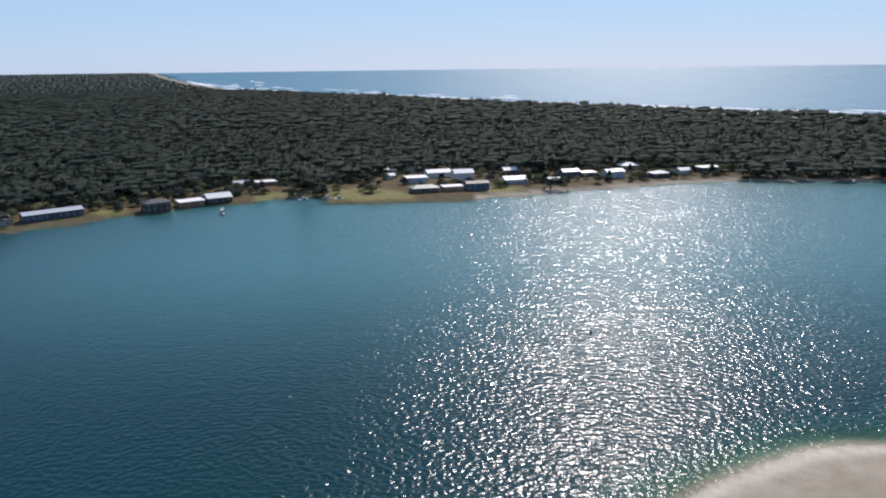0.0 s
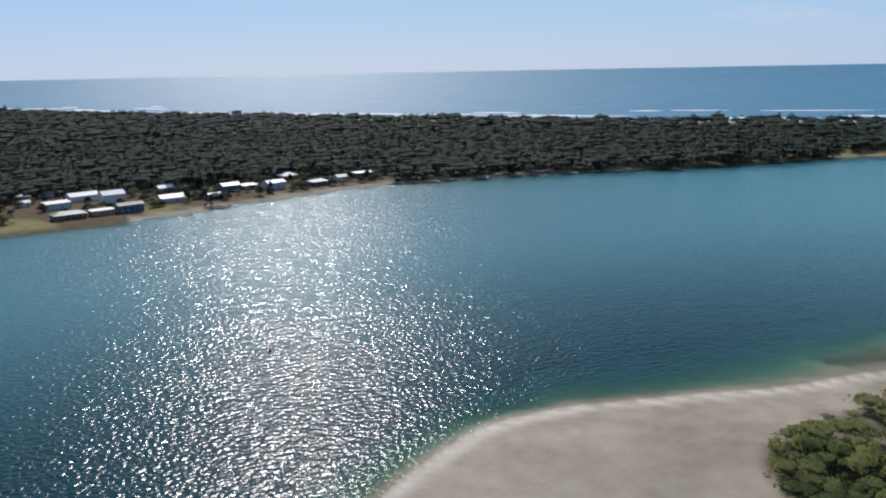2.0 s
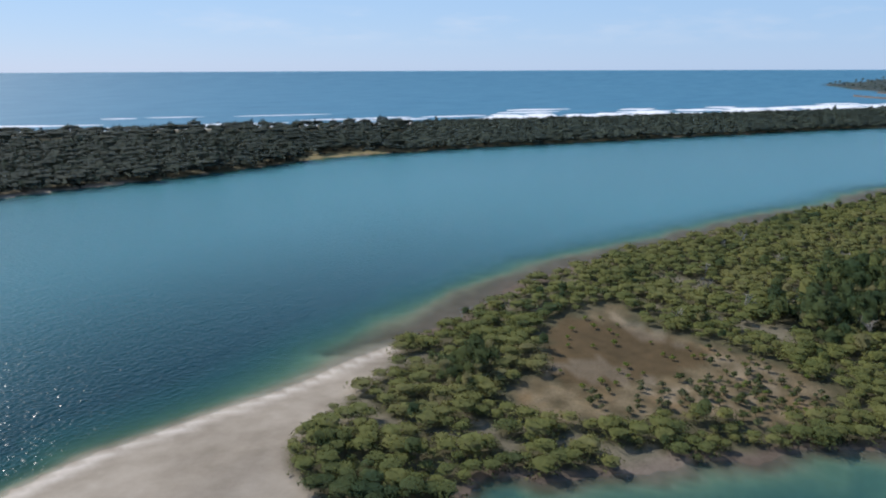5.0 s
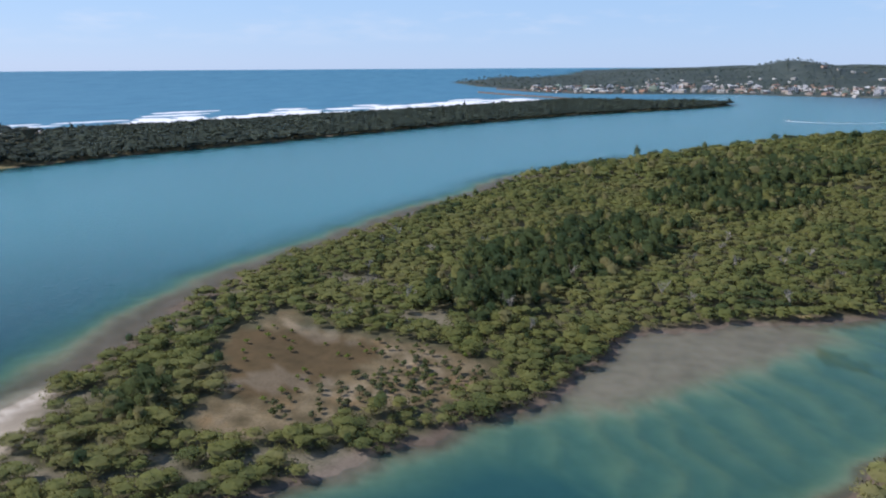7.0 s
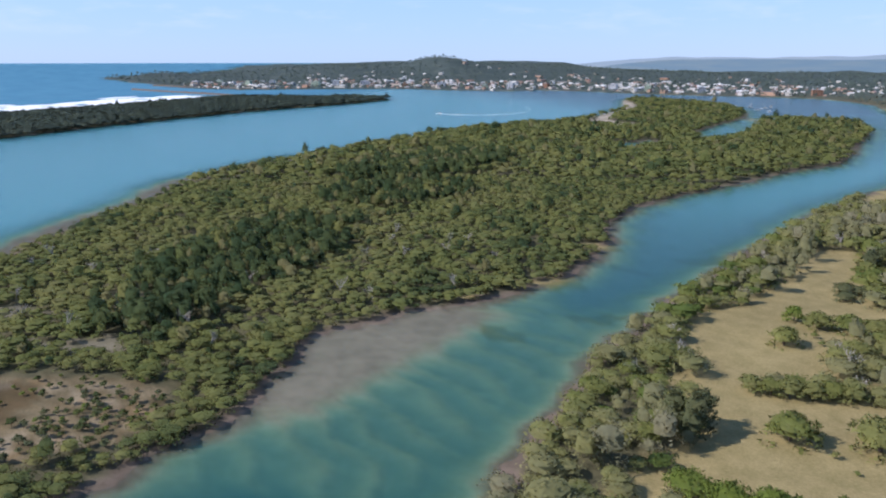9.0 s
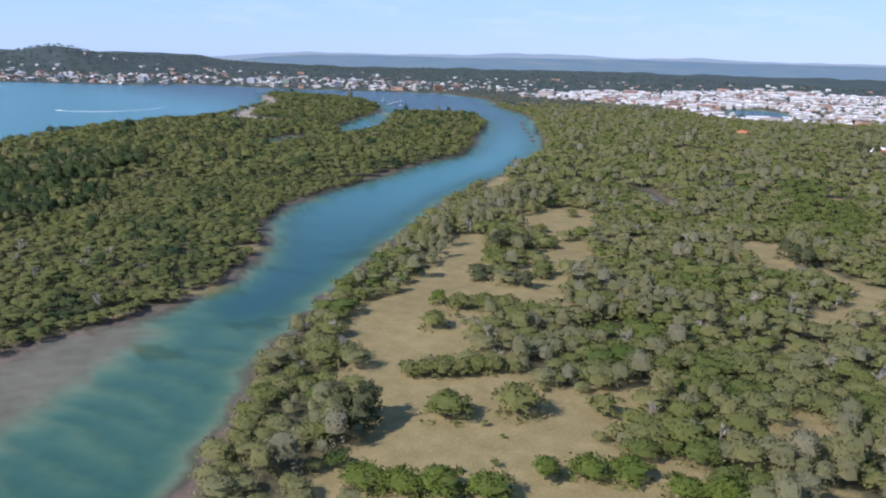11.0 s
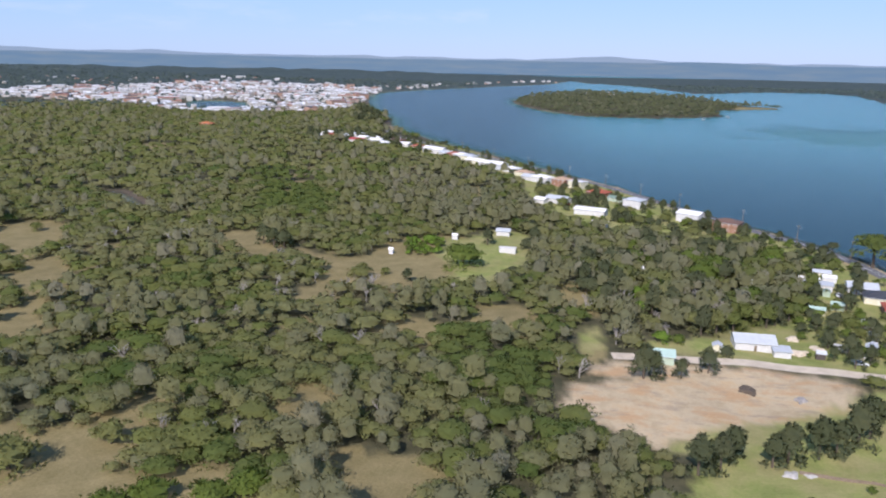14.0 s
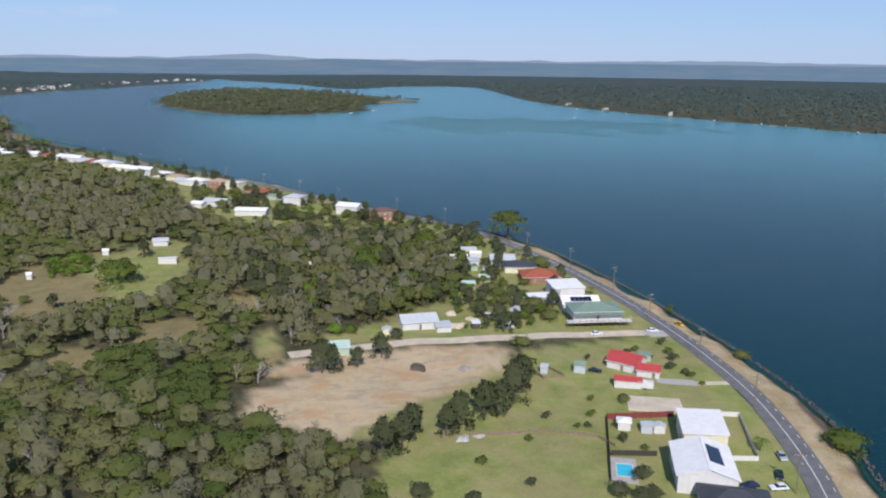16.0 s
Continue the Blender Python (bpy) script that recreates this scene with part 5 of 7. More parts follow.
def breakers():
    """Rows of broken surf: low white ridges of foam with ragged ends."""
    rng = np.random.RandomState(9)
    v, f = [], []

    def ridge(px, py, dx, dy, n, wide, high):
        k0 = len(v)
        for i in range(n):
            taper = math.sin(math.pi * (i + 0.5) / n) ** 0.5
            w = wide * taper * rng.uniform(0.6, 1.15)
            h = high * taper * rng.uniform(0.6, 1.1)
            for o, z in ((-0.5, 0.06), (-0.15, h), (0.12, h * 0.8), (0.5, 0.08)):
                x, y = px[i] + dy[i] * o * w, py[i] - dx[i] * o * w
                v.append((x, y, z + float(bowl(np.array([x]), np.array([y]))[0])))
        for i in range(n - 1):
            for k in range(3):
                a = k0 + i * 4 + k
                f.append((a, a + 1, a + 5, a + 4))

    x, y, dx, dy = along(OCEAN_SHORE, 14)
    for off, share, wide, high in ((4, 0.95, 16, 0.7), (26, 0.85, 24, 1.2), (58, 0.65, 22, 1.4), (95, 0.5, 24, 1.5), (140, 0.4, 22, 1.5), (215, 0.22, 18, 1.2), (300, 0.13, 16, 1.1)):
        i = 0
        while i < len(x) - 12:
            n = rng.randint(5, 16)
            mouth = x[i] > 1250
            if rng.uniform() < share * (1.7 if mouth else 1.0):
                o = off + rng.uniform(-8, 8)
                sl = slice(i, i + n)
                ridge(x[sl] - dy[sl] * -o, y[sl] + dx[sl] * -o, dx[sl], dy[sl], len(x[sl]), wide * (3.0 if mouth else 1.25), high)
            i += n if rng.uniform() < 0.75 else n // 2
    me = bpy.data.meshes.new("breaking_waves")
    me.from_pydata(v, [], f)
    me.shade_smooth()
    me.materials.append(FOAM)
    return tagged(new("breaking_waves", me), "rows of white surf breaking along the ocean beach", "surf", kind="stuff")


breakers()


def breakwater(name, line, wide, high):
    rng = np.random.RandomState(3)
    x, y, dx, dy = along(line, 9)
    prof = [(-0.5, -1.5), (-0.36, high * 0.55), (-0.2, high), (0.2, high), (0.36, high * 0.55), (0.5, -1.5)]
    z0 = bowl(x, y)
    v = [(x[i] + dy[i] * o * wide * rng.uniform(0.85, 1.15), y[i] - dx[i] * o * wide * rng.uniform(0.85, 1.15), z * rng.uniform(0.8, 1.2) + z0[i]) for i in range(len(x)) for o, z in prof]
    n = len(prof)
    f = [(i * n + k, i * n + k + 1, (i + 1) * n + k + 1, (i + 1) * n + k) for i in range(len(x) - 1) for k in range(n - 1)]
    f += [tuple(range(n)), tuple(range(len(v) - n, len(v)))[::-1]]
    me = bpy.data.meshes.new(name)
    me.from_pydata(v, [], f)
    me.materials.append(ROCK)
    return tagged(new(name, me), "dark rock breakwater at the river mouth", "breakwater", kind="structure")


breakwater("breakwater_north", [(2060, -180), (2140, -167), (2372, -32), (2634, 87)], 16, 4)
breakwater("breakwater_south", [(2520, -330), (2640, -190), (2855, -40), (2960, 30)], 16, 4)


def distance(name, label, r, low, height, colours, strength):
    """Far country where single things can no longer be told: a glowing ring on the skyline, sea haze put into its
    colours.
    """
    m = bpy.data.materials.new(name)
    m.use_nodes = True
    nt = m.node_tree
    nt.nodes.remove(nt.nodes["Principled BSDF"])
    # the hazed colour glows by itself and takes no sunlight
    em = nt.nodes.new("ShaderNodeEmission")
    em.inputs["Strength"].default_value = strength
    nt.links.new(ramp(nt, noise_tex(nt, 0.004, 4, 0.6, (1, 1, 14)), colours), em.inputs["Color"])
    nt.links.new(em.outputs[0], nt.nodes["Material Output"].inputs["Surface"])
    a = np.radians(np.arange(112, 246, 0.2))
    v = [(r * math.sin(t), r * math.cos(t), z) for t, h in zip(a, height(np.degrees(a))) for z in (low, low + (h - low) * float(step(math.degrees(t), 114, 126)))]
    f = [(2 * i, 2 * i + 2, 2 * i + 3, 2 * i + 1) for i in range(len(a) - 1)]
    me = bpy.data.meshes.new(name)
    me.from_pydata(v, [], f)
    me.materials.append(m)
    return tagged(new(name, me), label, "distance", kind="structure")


def bump_at(a, at, wide, high):
    return high * np.exp(-((a - at) / wide) ** 2)


distance("backdrop_plain", "glowing backdrop of a distant wooded plain in blue-grey haze", 4952, -20,
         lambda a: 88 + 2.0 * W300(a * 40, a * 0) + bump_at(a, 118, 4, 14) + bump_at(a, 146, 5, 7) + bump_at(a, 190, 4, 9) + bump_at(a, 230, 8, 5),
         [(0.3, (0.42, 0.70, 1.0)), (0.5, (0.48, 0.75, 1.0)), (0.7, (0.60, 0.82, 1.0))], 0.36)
distance("backdrop_ranges", "glowing backdrop of skyline ranges in pale blue haze", 4975, 40,
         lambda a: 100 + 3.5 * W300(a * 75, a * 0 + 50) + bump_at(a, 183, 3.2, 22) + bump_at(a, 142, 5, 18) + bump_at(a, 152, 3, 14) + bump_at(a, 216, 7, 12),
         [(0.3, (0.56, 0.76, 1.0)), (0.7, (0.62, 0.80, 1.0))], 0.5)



def clouds():
    """Faint low cloud far out, thinning away at its edges."""
    m = bpy.data.materials.new("thin_cloud")
    m.use_nodes = True
    nt = m.node_tree
    nt.nodes.remove(nt.nodes["Principled BSDF"])
    em = nt.nodes.new("ShaderNodeEmission")
    em.inputs["Color"].default_value, em.inputs["Strength"].default_value = (1.0, 0.98, 0.97, 1), 0.92
    sky_through = nt.nodes.new("ShaderNodeBsdfTransparent")
    geo = nt.nodes.new("ShaderNodeNewGeometry")
    xyz = nt.nodes.new("ShaderNodeSeparateXYZ")
    nt.links.new(geo.outputs["Position"], xyz.inputs[0])
    rise = arith(nt, "DIVIDE", arith(nt, "SUBTRACT", xyz.outputs[2], 330), 130)
    level = arith(nt, "SUBTRACT", 1.0, arith(nt, "MULTIPLY", rise, rise), True)
    puff = ramp(nt, noise_tex(nt, 0.0022, 6, 0.62, (1, 1, 4.5)), [(0.5, (0, 0, 0)), (0.74, (0.17, 0.17, 0.17))])
    mx = nt.nodes.new("ShaderNodeMixShader")
    nt.links.new(arith(nt, "MULTIPLY", puff, level), mx.inputs[0])
    nt.links.new(sky_through.outputs[0], mx.inputs[1])
    nt.links.new(em.outputs[0], mx.inputs[2])
    nt.links.new(mx.outputs[0], nt.nodes["Material Output"].inputs["Surface"])
    a = np.radians(np.arange(40, 176, 1.0))
    v = [(4980 * math.sin(t), 4980 * math.cos(t), z) for t in a for z in (190, 470)]
    f = [(2 * i, 2 * i + 2, 2 * i + 3, 2 * i + 1) for i in range(len(a) - 1)]
    me = bpy.data.meshes.new("backdrop_clouds")
    me.from_pydata(v, [], f)
    me.materials.append(m)
    return tagged(new("backdrop_clouds", me), "faint white low clouds in the haze", "clouds", kind="structure")


clouds()

# ---------------------------------------------------------------- the riverside village
VILLAGE = "houses of the riverside village"
VILLAGE_HOUSES = [
    ("long low dark blue boatshed with a grey roof", -217, 428, 47, 31, 8, 3.6, "gable", 1.3, WALL_BLUE_SHADED, ROOF_GREY, 1),
    ("white-roofed cottage at the water's edge", -238, 409, 47, 13, 9, 3.0, "gable", 1.6, WALL_GREY, ROOF_WHITE, 1),
    ("white-roofed house back among trees", -224, 528, 60, 12, 9, 3.2, "gable", 1.8, WALL_WHITE, ROOF_WHITE, 1),
    ("dark two-storey house with a charcoal roof", -168, 452, 52, 14, 9, 5.0, "hip", 2.0, WALL_DARK, ROOF_DARK, 2),
    ("low house with a bright white sheet roof", -153, 468, 55, 15, 8, 3.0, "skillion", 0.6, WALL_BRICK, ROOF_WHITE, 1),
    ("house with a broad white gable roof", -140, 480, 58, 15, 11, 3.2, "gable", 2.2, WALL_DARK, ROOF_WHITE, 1),
    ("house with a blue-grey roof behind trees", -188, 533, 60, 15, 11, 3.2, "hip", 2.4, WALL_WHITE, ROOF_GREY, 1),
    ("small house with a pale roof and green lawn", -140, 538, 65, 10, 8, 3.0, "gable", 1.5, WALL_WHITE, ROOF_GREY, 1),
    ("low house with a flat white roof", -124, 544, 65, 14, 8, 3.0, "skillion", 0.3, WALL_BRICK, ROOF_WHITE, 1),
    ("low dark house with a grey-green hip roof", -13, 505, 75, 18, 9, 3.0, "hip", 2.0, WALL_DARK, ROOF_GREEN, 1),
]
VILLAGE_HOUSES += [
    ("long brick house with a flat white roof", 5, 510, 75, 13, 7, 3.0, "skillion", 0.3, WALL_BRICK, ROOF_WHITE, 1),
    ("dark two-storey house on the foreshore", 21, 514, 75, 15, 8, 4.8, "gable", 1.2, WALL_BLUE_SHADED, ROOF_DARK, 2),
    ("grey house with a white sheet roof", -20, 549, 72, 15, 8, 3.4, "skillion", 0.7, WALL_GREY, ROOF_WHITE, 1),
    ("long house with a pale blue-white roof", -5, 578, 72, 18, 11, 3.6, "gable", 1.8, WALL_WHITE, ROOF_WHITE, 1),
    ("white two-storey house with a big white roof", 13, 560, 75, 14, 10, 5.6, "gable", 2.2, WALL_WHITE, ROOF_WHITE, 2),
    ("house with a white gable roof at the wood's edge", 49, 590, 75, 11, 8, 3.2, "gable", 1.6, WALL_DARK, ROOF_WHITE, 1),
    ("low grey house with a wide gable roof", 48, 540, 75, 16, 10, 3.0, "gable", 2.0, WALL_GREY, ROOF_GREY, 1),
    ("small white shed by the village street", -40, 571, 70, 7, 6, 2.6, "gable", 1.2, WALL_WHITE, ROOF_WHITE, 1),
    ("small house with a white hip roof", -42, 596, 70, 9, 8, 3.0, "hip", 1.6, WALL_DARK, ROOF_WHITE, 1),
    ("white-roofed house behind the village", -25, 612, 70, 10, 8, 3.0, "gable", 1.6, WALL_WHITE, ROOF_WHITE, 1),
]
VILLAGE_HOUSES += [
    ("slate blue house beside the beach", 90, 566, 72, 13, 9, 4.6, "gable", 1.6, WALL_BLUE_SHADED, ROOF_GREY, 2),
    ("pale blue cottage above the beach", 75, 537, 72, 9, 7, 3.0, "gable", 1.4, WALL_BLUE_SHADED, ROOF_GREY, 1),
    ("dark beach house with a grey roof", 104, 570, 72, 11, 8, 3.0, "skillion", 0.4, WALL_DARK, ROOF_GREY, 1),
    ("grey two-storey beach house", 121, 562, 72, 14, 9, 5.0, "gable", 1.6, WALL_GREY, ROOF_GREY, 2),
    ("house with a white hip roof above the beach", 142, 608, 72, 13, 10, 3.4, "hip", 2.2, WALL_BRICK, ROOF_WHITE, 1),
    ("low house with a white roof beside the sand", 154, 563, 72, 13, 9, 3.0, "hip", 1.8, WALL_DARK, ROOF_WHITE, 1),
    ("pale green beach cottage", 176, 578, 74, 10, 8, 3.0, "gable", 1.4, WALL_GREEN, ROOF_GREY, 1),
    ("dark house with a flat pale roof near the beach", 197, 588, 74, 16, 9, 3.4, "skillion", 0.3, WALL_DARK, ROOF_WHITE, 1),
    ("house with a long pale roof in the trees", 108, 641, 74, 14, 9, 3.2, "gable", 1.4, WALL_WHITE, ROOF_GREY, 1),
    ("cottage glimpsed among the coastal trees", 120, 770, 74, 10, 8, 5.0, "gable", 1.6, WALL_WHITE, ROOF_WHITE, 1),
]
VILLAGE_HOUSES += [
    ("pale cottage among the coastal trees", 139, 722, 74, 10, 8, 5.0, "gable", 1.6, WALL_WHITE, ROOF_GREY, 1),
]
for lab, hx, hy, br, w, d, wh, rf, rise, wm, rm, st in VILLAGE_HOUSES:
    house(lab, hx, hy, br, w, d, wh, rf, rise, wm, rm, st, group=VILLAGE)

# ---------------------------------------------------------------- single trees and shrubs
def leafy(kind, seed):
    rng = np.random.RandomState(seed)
    dims = {"oak": (800, 3, 7, 28, 7.6, 10.4, -0.8, 0.5, 0.2, 1.4, 0.6), "round": (620, 3, 8, 26, 8.4, 5.8, -1.0, 0.46, 0.1, 1.3), "broad": (1000, 3, 9, 40, 13.0, 6.8, -1.4, 0.52, 0.1, 1.3),
            "spread": (1100, 3, 8, 30, 15.0, 12.5, 3.0, 0.6, 0.0, 1.2), "bush": (170, 3, 6, 10, 3.4, 2.8, -0.3, 0.36, 0.1, 0.7), "shrub": (60, 2, 6, 7, 1.9, 1.5, -0.2, 0.28, 0.1, 0.7)}[kind]
    v, n = crown(rng, *dims)
    return v, n, rng.uniform(0.08, 0.36)


def trunk_mesh(kind, seed):
    rng = np.random.RandomState(seed + 50)
    h, r = {"oak": (5.5, 0.26), "round": (3.2, 0.22), "broad": (4.2, 0.34), "spread": (8.5, 0.42), "bush": (1.2, 0.09), "shrub": (0.6, 0.05)}[kind]
    bm = bmesh.new()
    lean = Vector((rng.uniform(-0.3, 0.3), rng.uniform(-0.3, 0.3), 0))
    tube(bm, (0, 0, -0.4), Vector((0, 0, h * 0.5)) + lean * 0.5, r * 1.3, r, 7)
    tube(bm, Vector((0, 0, h * 0.5)) + lean * 0.5, Vector((0, 0, h)) + lean, r, r * 0.6, 7)
    for k in range(5 if kind == "spread" else 3):
        a = 2 * math.pi * k / 3 + rng.uniform(0, 1)
        s = h * (0.42 if kind != "spread" else 0.55)
        tube(bm, Vector((0, 0, h * rng.uniform(0.5, 0.85))) + lean * 0.7, (math.cos(a) * s * 0.8, math.sin(a) * s * 0.8, h * 0.85 + s * 0.6), r * 0.5, r * 0.2, 5)
    return link("trunk", bm, BARK)


MASTERS = {}


def tree(kind, label, x, y, size=1.0, leaf=LEAF_MANGROVE, name="tree", variant=0, group=""):
    key = (kind, leaf.name, variant % 3)
    if key not in MASTERS:
        v, n, tone = leafy(kind, 100 + variant % 3)
        MASTERS[key] = (trunk_mesh(kind, variant % 3), leaf_mesh("crown", v, n, np.full(len(v), tone), leaf))
    tm, cm = MASTERS[key]
    ob = new(name)
    ob.matrix_world = pose(x, y, max(0.0, gz(x, y)), 0, 0, (x * 37 + y * 53) % 360) @ Matrix.Diagonal((size, size, size * (0.92 + 0.16 * ((x * 7 + y) % 1)), 1))
    tagged(ob, label, "bush" if "bush" in name or "shrub" in name else "tree", group)
    part("trunk", tm, BARK, ob)
    part("crown", cm, leaf, ob)
    return ob


k = 0
for x, y, s in [(-37, -183, 0.9), (-43, -187, 0.8), (-46.5, -191.5, 0.85), (-56, -190, 0.75), (-60.5, -193, 0.85), (-69, -196.5, 0.95), (-74, -199, 0.85), (-82, -206.5, 1.0), (-86.5, -211, 0.95), (-89, -219, 0.8), (-29.8, -241.3, 0.95), (-33, -243, 0.8), (-41.7, -244.1, 0.6), (-51.3, -250.9, 0.75)]:
    tree("oak", "dark river oak standing at the edge of the bare ground", x, y, s * 1.32, LEAF_SHE, "river_oak", k, "row of river oaks")
    k += 1
SINGLE_TREES = [
    (193.5, -187.6, 0.92, "broad", LEAF_OAK, "grey-green tree alone on dry grass"),
    (138.9, -140, 1.17, "broad", LEAF_OAK, "wide olive tree on dry grass"),
    (127.7, -157, 1.26, "broad", LEAF_OAK, "wide olive tree on dry grass"),
    (110.8, -173.2, 1.20, "round", LEAF_OAK, "grey-green tree at the clearing's edge"),
    (100.6, -134.6, 1.06, "round", LEAF_GREEN, "small bright green tree on dry grass"),
    (126, -101, 1.00, "broad", LEAF_GREEN, "dense green tree in the clearing"),
    (119, -106, 0.92, "broad", LEAF_GREEN, "dense green tree in the clearing"),
    (112.2, -111.5, 1.04, "broad", LEAF_GREEN, "dense green tree in the clearing"),
    (104, -119, 1.04, "broad", LEAF_GREEN, "dense green tree in the clearing"),
    (94, -143, 0.92, "broad", LEAF_GREEN, "large green tree at the clearing's edge"),
    (87, -149, 1.00, "broad", LEAF_GREEN, "large green tree at the clearing's edge"),
    (74, -151, 0.92, "broad", LEAF_GREEN, "large green tree at the clearing's edge"),
    (67, -156, 1.00, "broad", LEAF_GREEN, "large green tree at the clearing's edge"),
    (61, -159, 0.85, "broad", LEAF_GREEN, "large green tree at the clearing's edge"),
    (149.2, -119.8, 1.18, "oak", LEAF_SHE, "tall grey-green tree on the bank side"),
    (153, -124, 1.18, "oak", LEAF_SHE, "tall grey-green tree on the bank side"),
    (146, -116, 1.05, "oak", LEAF_SHE, "tall grey-green tree on the bank side"),
    (156, -118, 1.12, "oak", LEAF_SHE, "tall grey-green tree on the bank side"),
    (233, -254, 0.77, "broad", LEAF_SHE, "grey scrub tree on dry grass"),
    (226, -247, 0.77, "broad", LEAF_SHE, "grey scrub tree on dry grass"),
    (229, -258, 0.69, "broad", LEAF_SHE, "grey scrub tree on dry grass"),
    (255, -290, 1.18, "oak", LEAF_SHE, "tall grey tree on dry grass"),
]
SINGLE_TREES += [
    (249, -298, 1.18, "oak", LEAF_SHE, "tall grey tree on dry grass"),
    (243, -300, 1.18, "oak", LEAF_SHE, "tall grey tree on dry grass"),
    (258, -302, 1.18, "oak", LEAF_SHE, "tall grey tree on dry grass"),
    (242.5, -317.4, 0.91, "broad", LEAF_OAK, "olive tree on dry grass"),
    (212.6, -209.3, 1.01, "round", LEAF_GREEN, "small olive tree on dry grass"),
    (203, -211.5, 0.94, "broad", LEAF_OAK, "wide olive tree on dry grass"),
    (197.2, -218.9, 1.02, "broad", LEAF_OAK, "wide olive tree on dry grass"),
    (190.3, -224.4, 0.94, "broad", LEAF_OAK, "wide olive tree on dry grass"),
    (204.6, -252.4, 1.27, "round", LEAF_SHE, "low grey tree on dry grass"),
    (212.4, -275, 0.99, "broad", LEAF_OAK, "olive tree on dry grass"),
    (208, -268, 1.07, "round", LEAF_OAK, "olive tree on dry grass"),
    (166.7, -151.8, 1.01, "round", LEAF_OAK, "olive tree in a low row on grass"),
    (162.9, -155.3, 1.07, "round", LEAF_OAK, "olive tree in a low row on grass"),
    (159.5, -159, 1.07, "round", LEAF_OAK, "olive tree in a low row on grass"),
    (156.6, -164, 1.07, "round", LEAF_OAK, "olive tree in a low row on grass"),
    (154.8, -169.2, 1.07, "round", LEAF_OAK, "olive tree in a low row on grass"),
    (151, -173, 1.07, "round", LEAF_OAK, "olive tree in a low row on grass"),
    (270, -345, 0.77, "broad", LEAF_OAK, "olive tree on dry grass"),
    (285, -395, 1.07, "round", LEAF_OAK, "grey-green tree on dry grass"),
    (152, -392, 1.18, "oak", LEAF_SHE, "tall grey tree on dry grass"),
    (145, -388, 1.18, "oak", LEAF_SHE, "tall grey tree on dry grass"),
    (138, -384, 1.18, "oak", LEAF_SHE, "tall grey tree on dry grass"),
]
SINGLE_TREES += [
    (42.4, -367, 1.75, "broad", LEAF_GREEN, "large dense tree on the mown lawn"),
    (20, -352, 0.8, "round", LEAF_OAK, "grey-green tree by the lawn"),
    (76, -345, 0.7, "round", LEAF_OAK, "small grey-green tree by bare soil"),
    (88, -350, 0.8, "round", LEAF_OAK, "olive tree by bare soil"),
    (66, -412, 0.8, "broad", LEAF_LIME, "bright leafy tree above a green thicket"),
    (74, -414, 0.6, "round", LEAF_GREEN, "green tree behind a leafy thicket"),
    (86, -338, 1.0, "broad", LEAF_OAK, "wide olive tree on bare tan ground"),
    (64, -336, 0.75, "oak", LEAF_SHE, "slim grey-green tree by bare ground"),
    (35, -416, 1.05, "oak", LEAF_SHE, "tall pale grey tree behind the lawn"),
    (14, -456, 1.1, "broad", LEAF_SHE, "dark tree beside the farm shed"),
    (44, -450, 1.0, "broad", LEAF_OAK, "olive tree behind the farm shed"),
    (-159.6, -411.5, 1.5, "spread", LEAF_OAK, "tall spreading tree above the river bank"),
    (-148, -436, 0.55, "spread", LEAF_SHE, "dark tree beside the river road"),
    (-171, -219, 0.75, "round", LEAF_OAK, "grey-green bush on the river bank"),
    (-39.5, -277, 0.85, "round", LEAF_LIME, "vivid green tree beside the shed"),
    (-45.5, -276.5, 0.7, "round", LEAF_GREEN, "dense green tree beside the shed"),
    (-40, -497, 0.85, "broad", LEAF_SHE, "dark dense tree beside the long white house"),
    (-47, -496, 0.85, "broad", LEAF_SHE, "dark dense tree beside the long white house"),
    (-54, -495, 0.8, "broad", LEAF_SHE, "dark dense tree beside the long white house"),
    (-106, -396, 1.1, "broad", LEAF_LIME, "bright green tree in a riverside garden"),
    (-87, -380, 1.1, "broad", LEAF_GREEN, "dark green tree behind the gardens"),
    (12, -411, 1.0, "broad", LEAF_SHE, "dark tree beside the white container shed"),
    (10, -424, 1.1, "oak", LEAF_SHE, "tall dark tree beside the farm shed"),
    (18, -357, 0.8, "round", LEAF_SHE, "dark round tree at the edge of the lawn"),
    (-60, -266.5, 0.75, "round", LEAF_SHE, "dark tree beside the white house"),
    (-95, -155, 0.7, "round", LEAF_SHE, "dark garden tree beside the pool"),
    (-90, -147, 0.7, "round", LEAF_SHE, "dark garden tree beside the pool"),
    (-134, -232, 0.4, "round", LEAF_SHE, "dark shrub behind the cottage"),
    (-139, -226, 0.45, "round", LEAF_SHE, "dark garden tree near the cottage"),
    (-141.5, -216, 0.5, "round", LEAF_SHE, "dark garden tree near the cottage"),
    (-143.5, -211, 0.4, "round", LEAF_SHE, "dark garden tree near the cottage"),
    (-113, -196, 0.55, "round", LEAF_OAK, "thin grey tree on the lawn"),
    (-47, 504, 1.0, "broad", LEAF_SHE, "dark shady tree on the village green"),
    (-214, 494, 1.2, "broad", LEAF_SHE, "dark tree between village houses"),
    (-184, 492, 1.0, "round", LEAF_SHE, "dark tree beside the dark house"),
    (-150, 490, 1.0, "round", LEAF_SHE, "dark tree behind the houses"),
    (-98, 499, 0.6, "round", LEAF_SHE, "dark tree on the river edge"),
]
for x, y, s, kind, leaf, lab in SINGLE_TREES:
    tree(kind, lab, x, y, s, leaf, "tree", k)
    k += 1
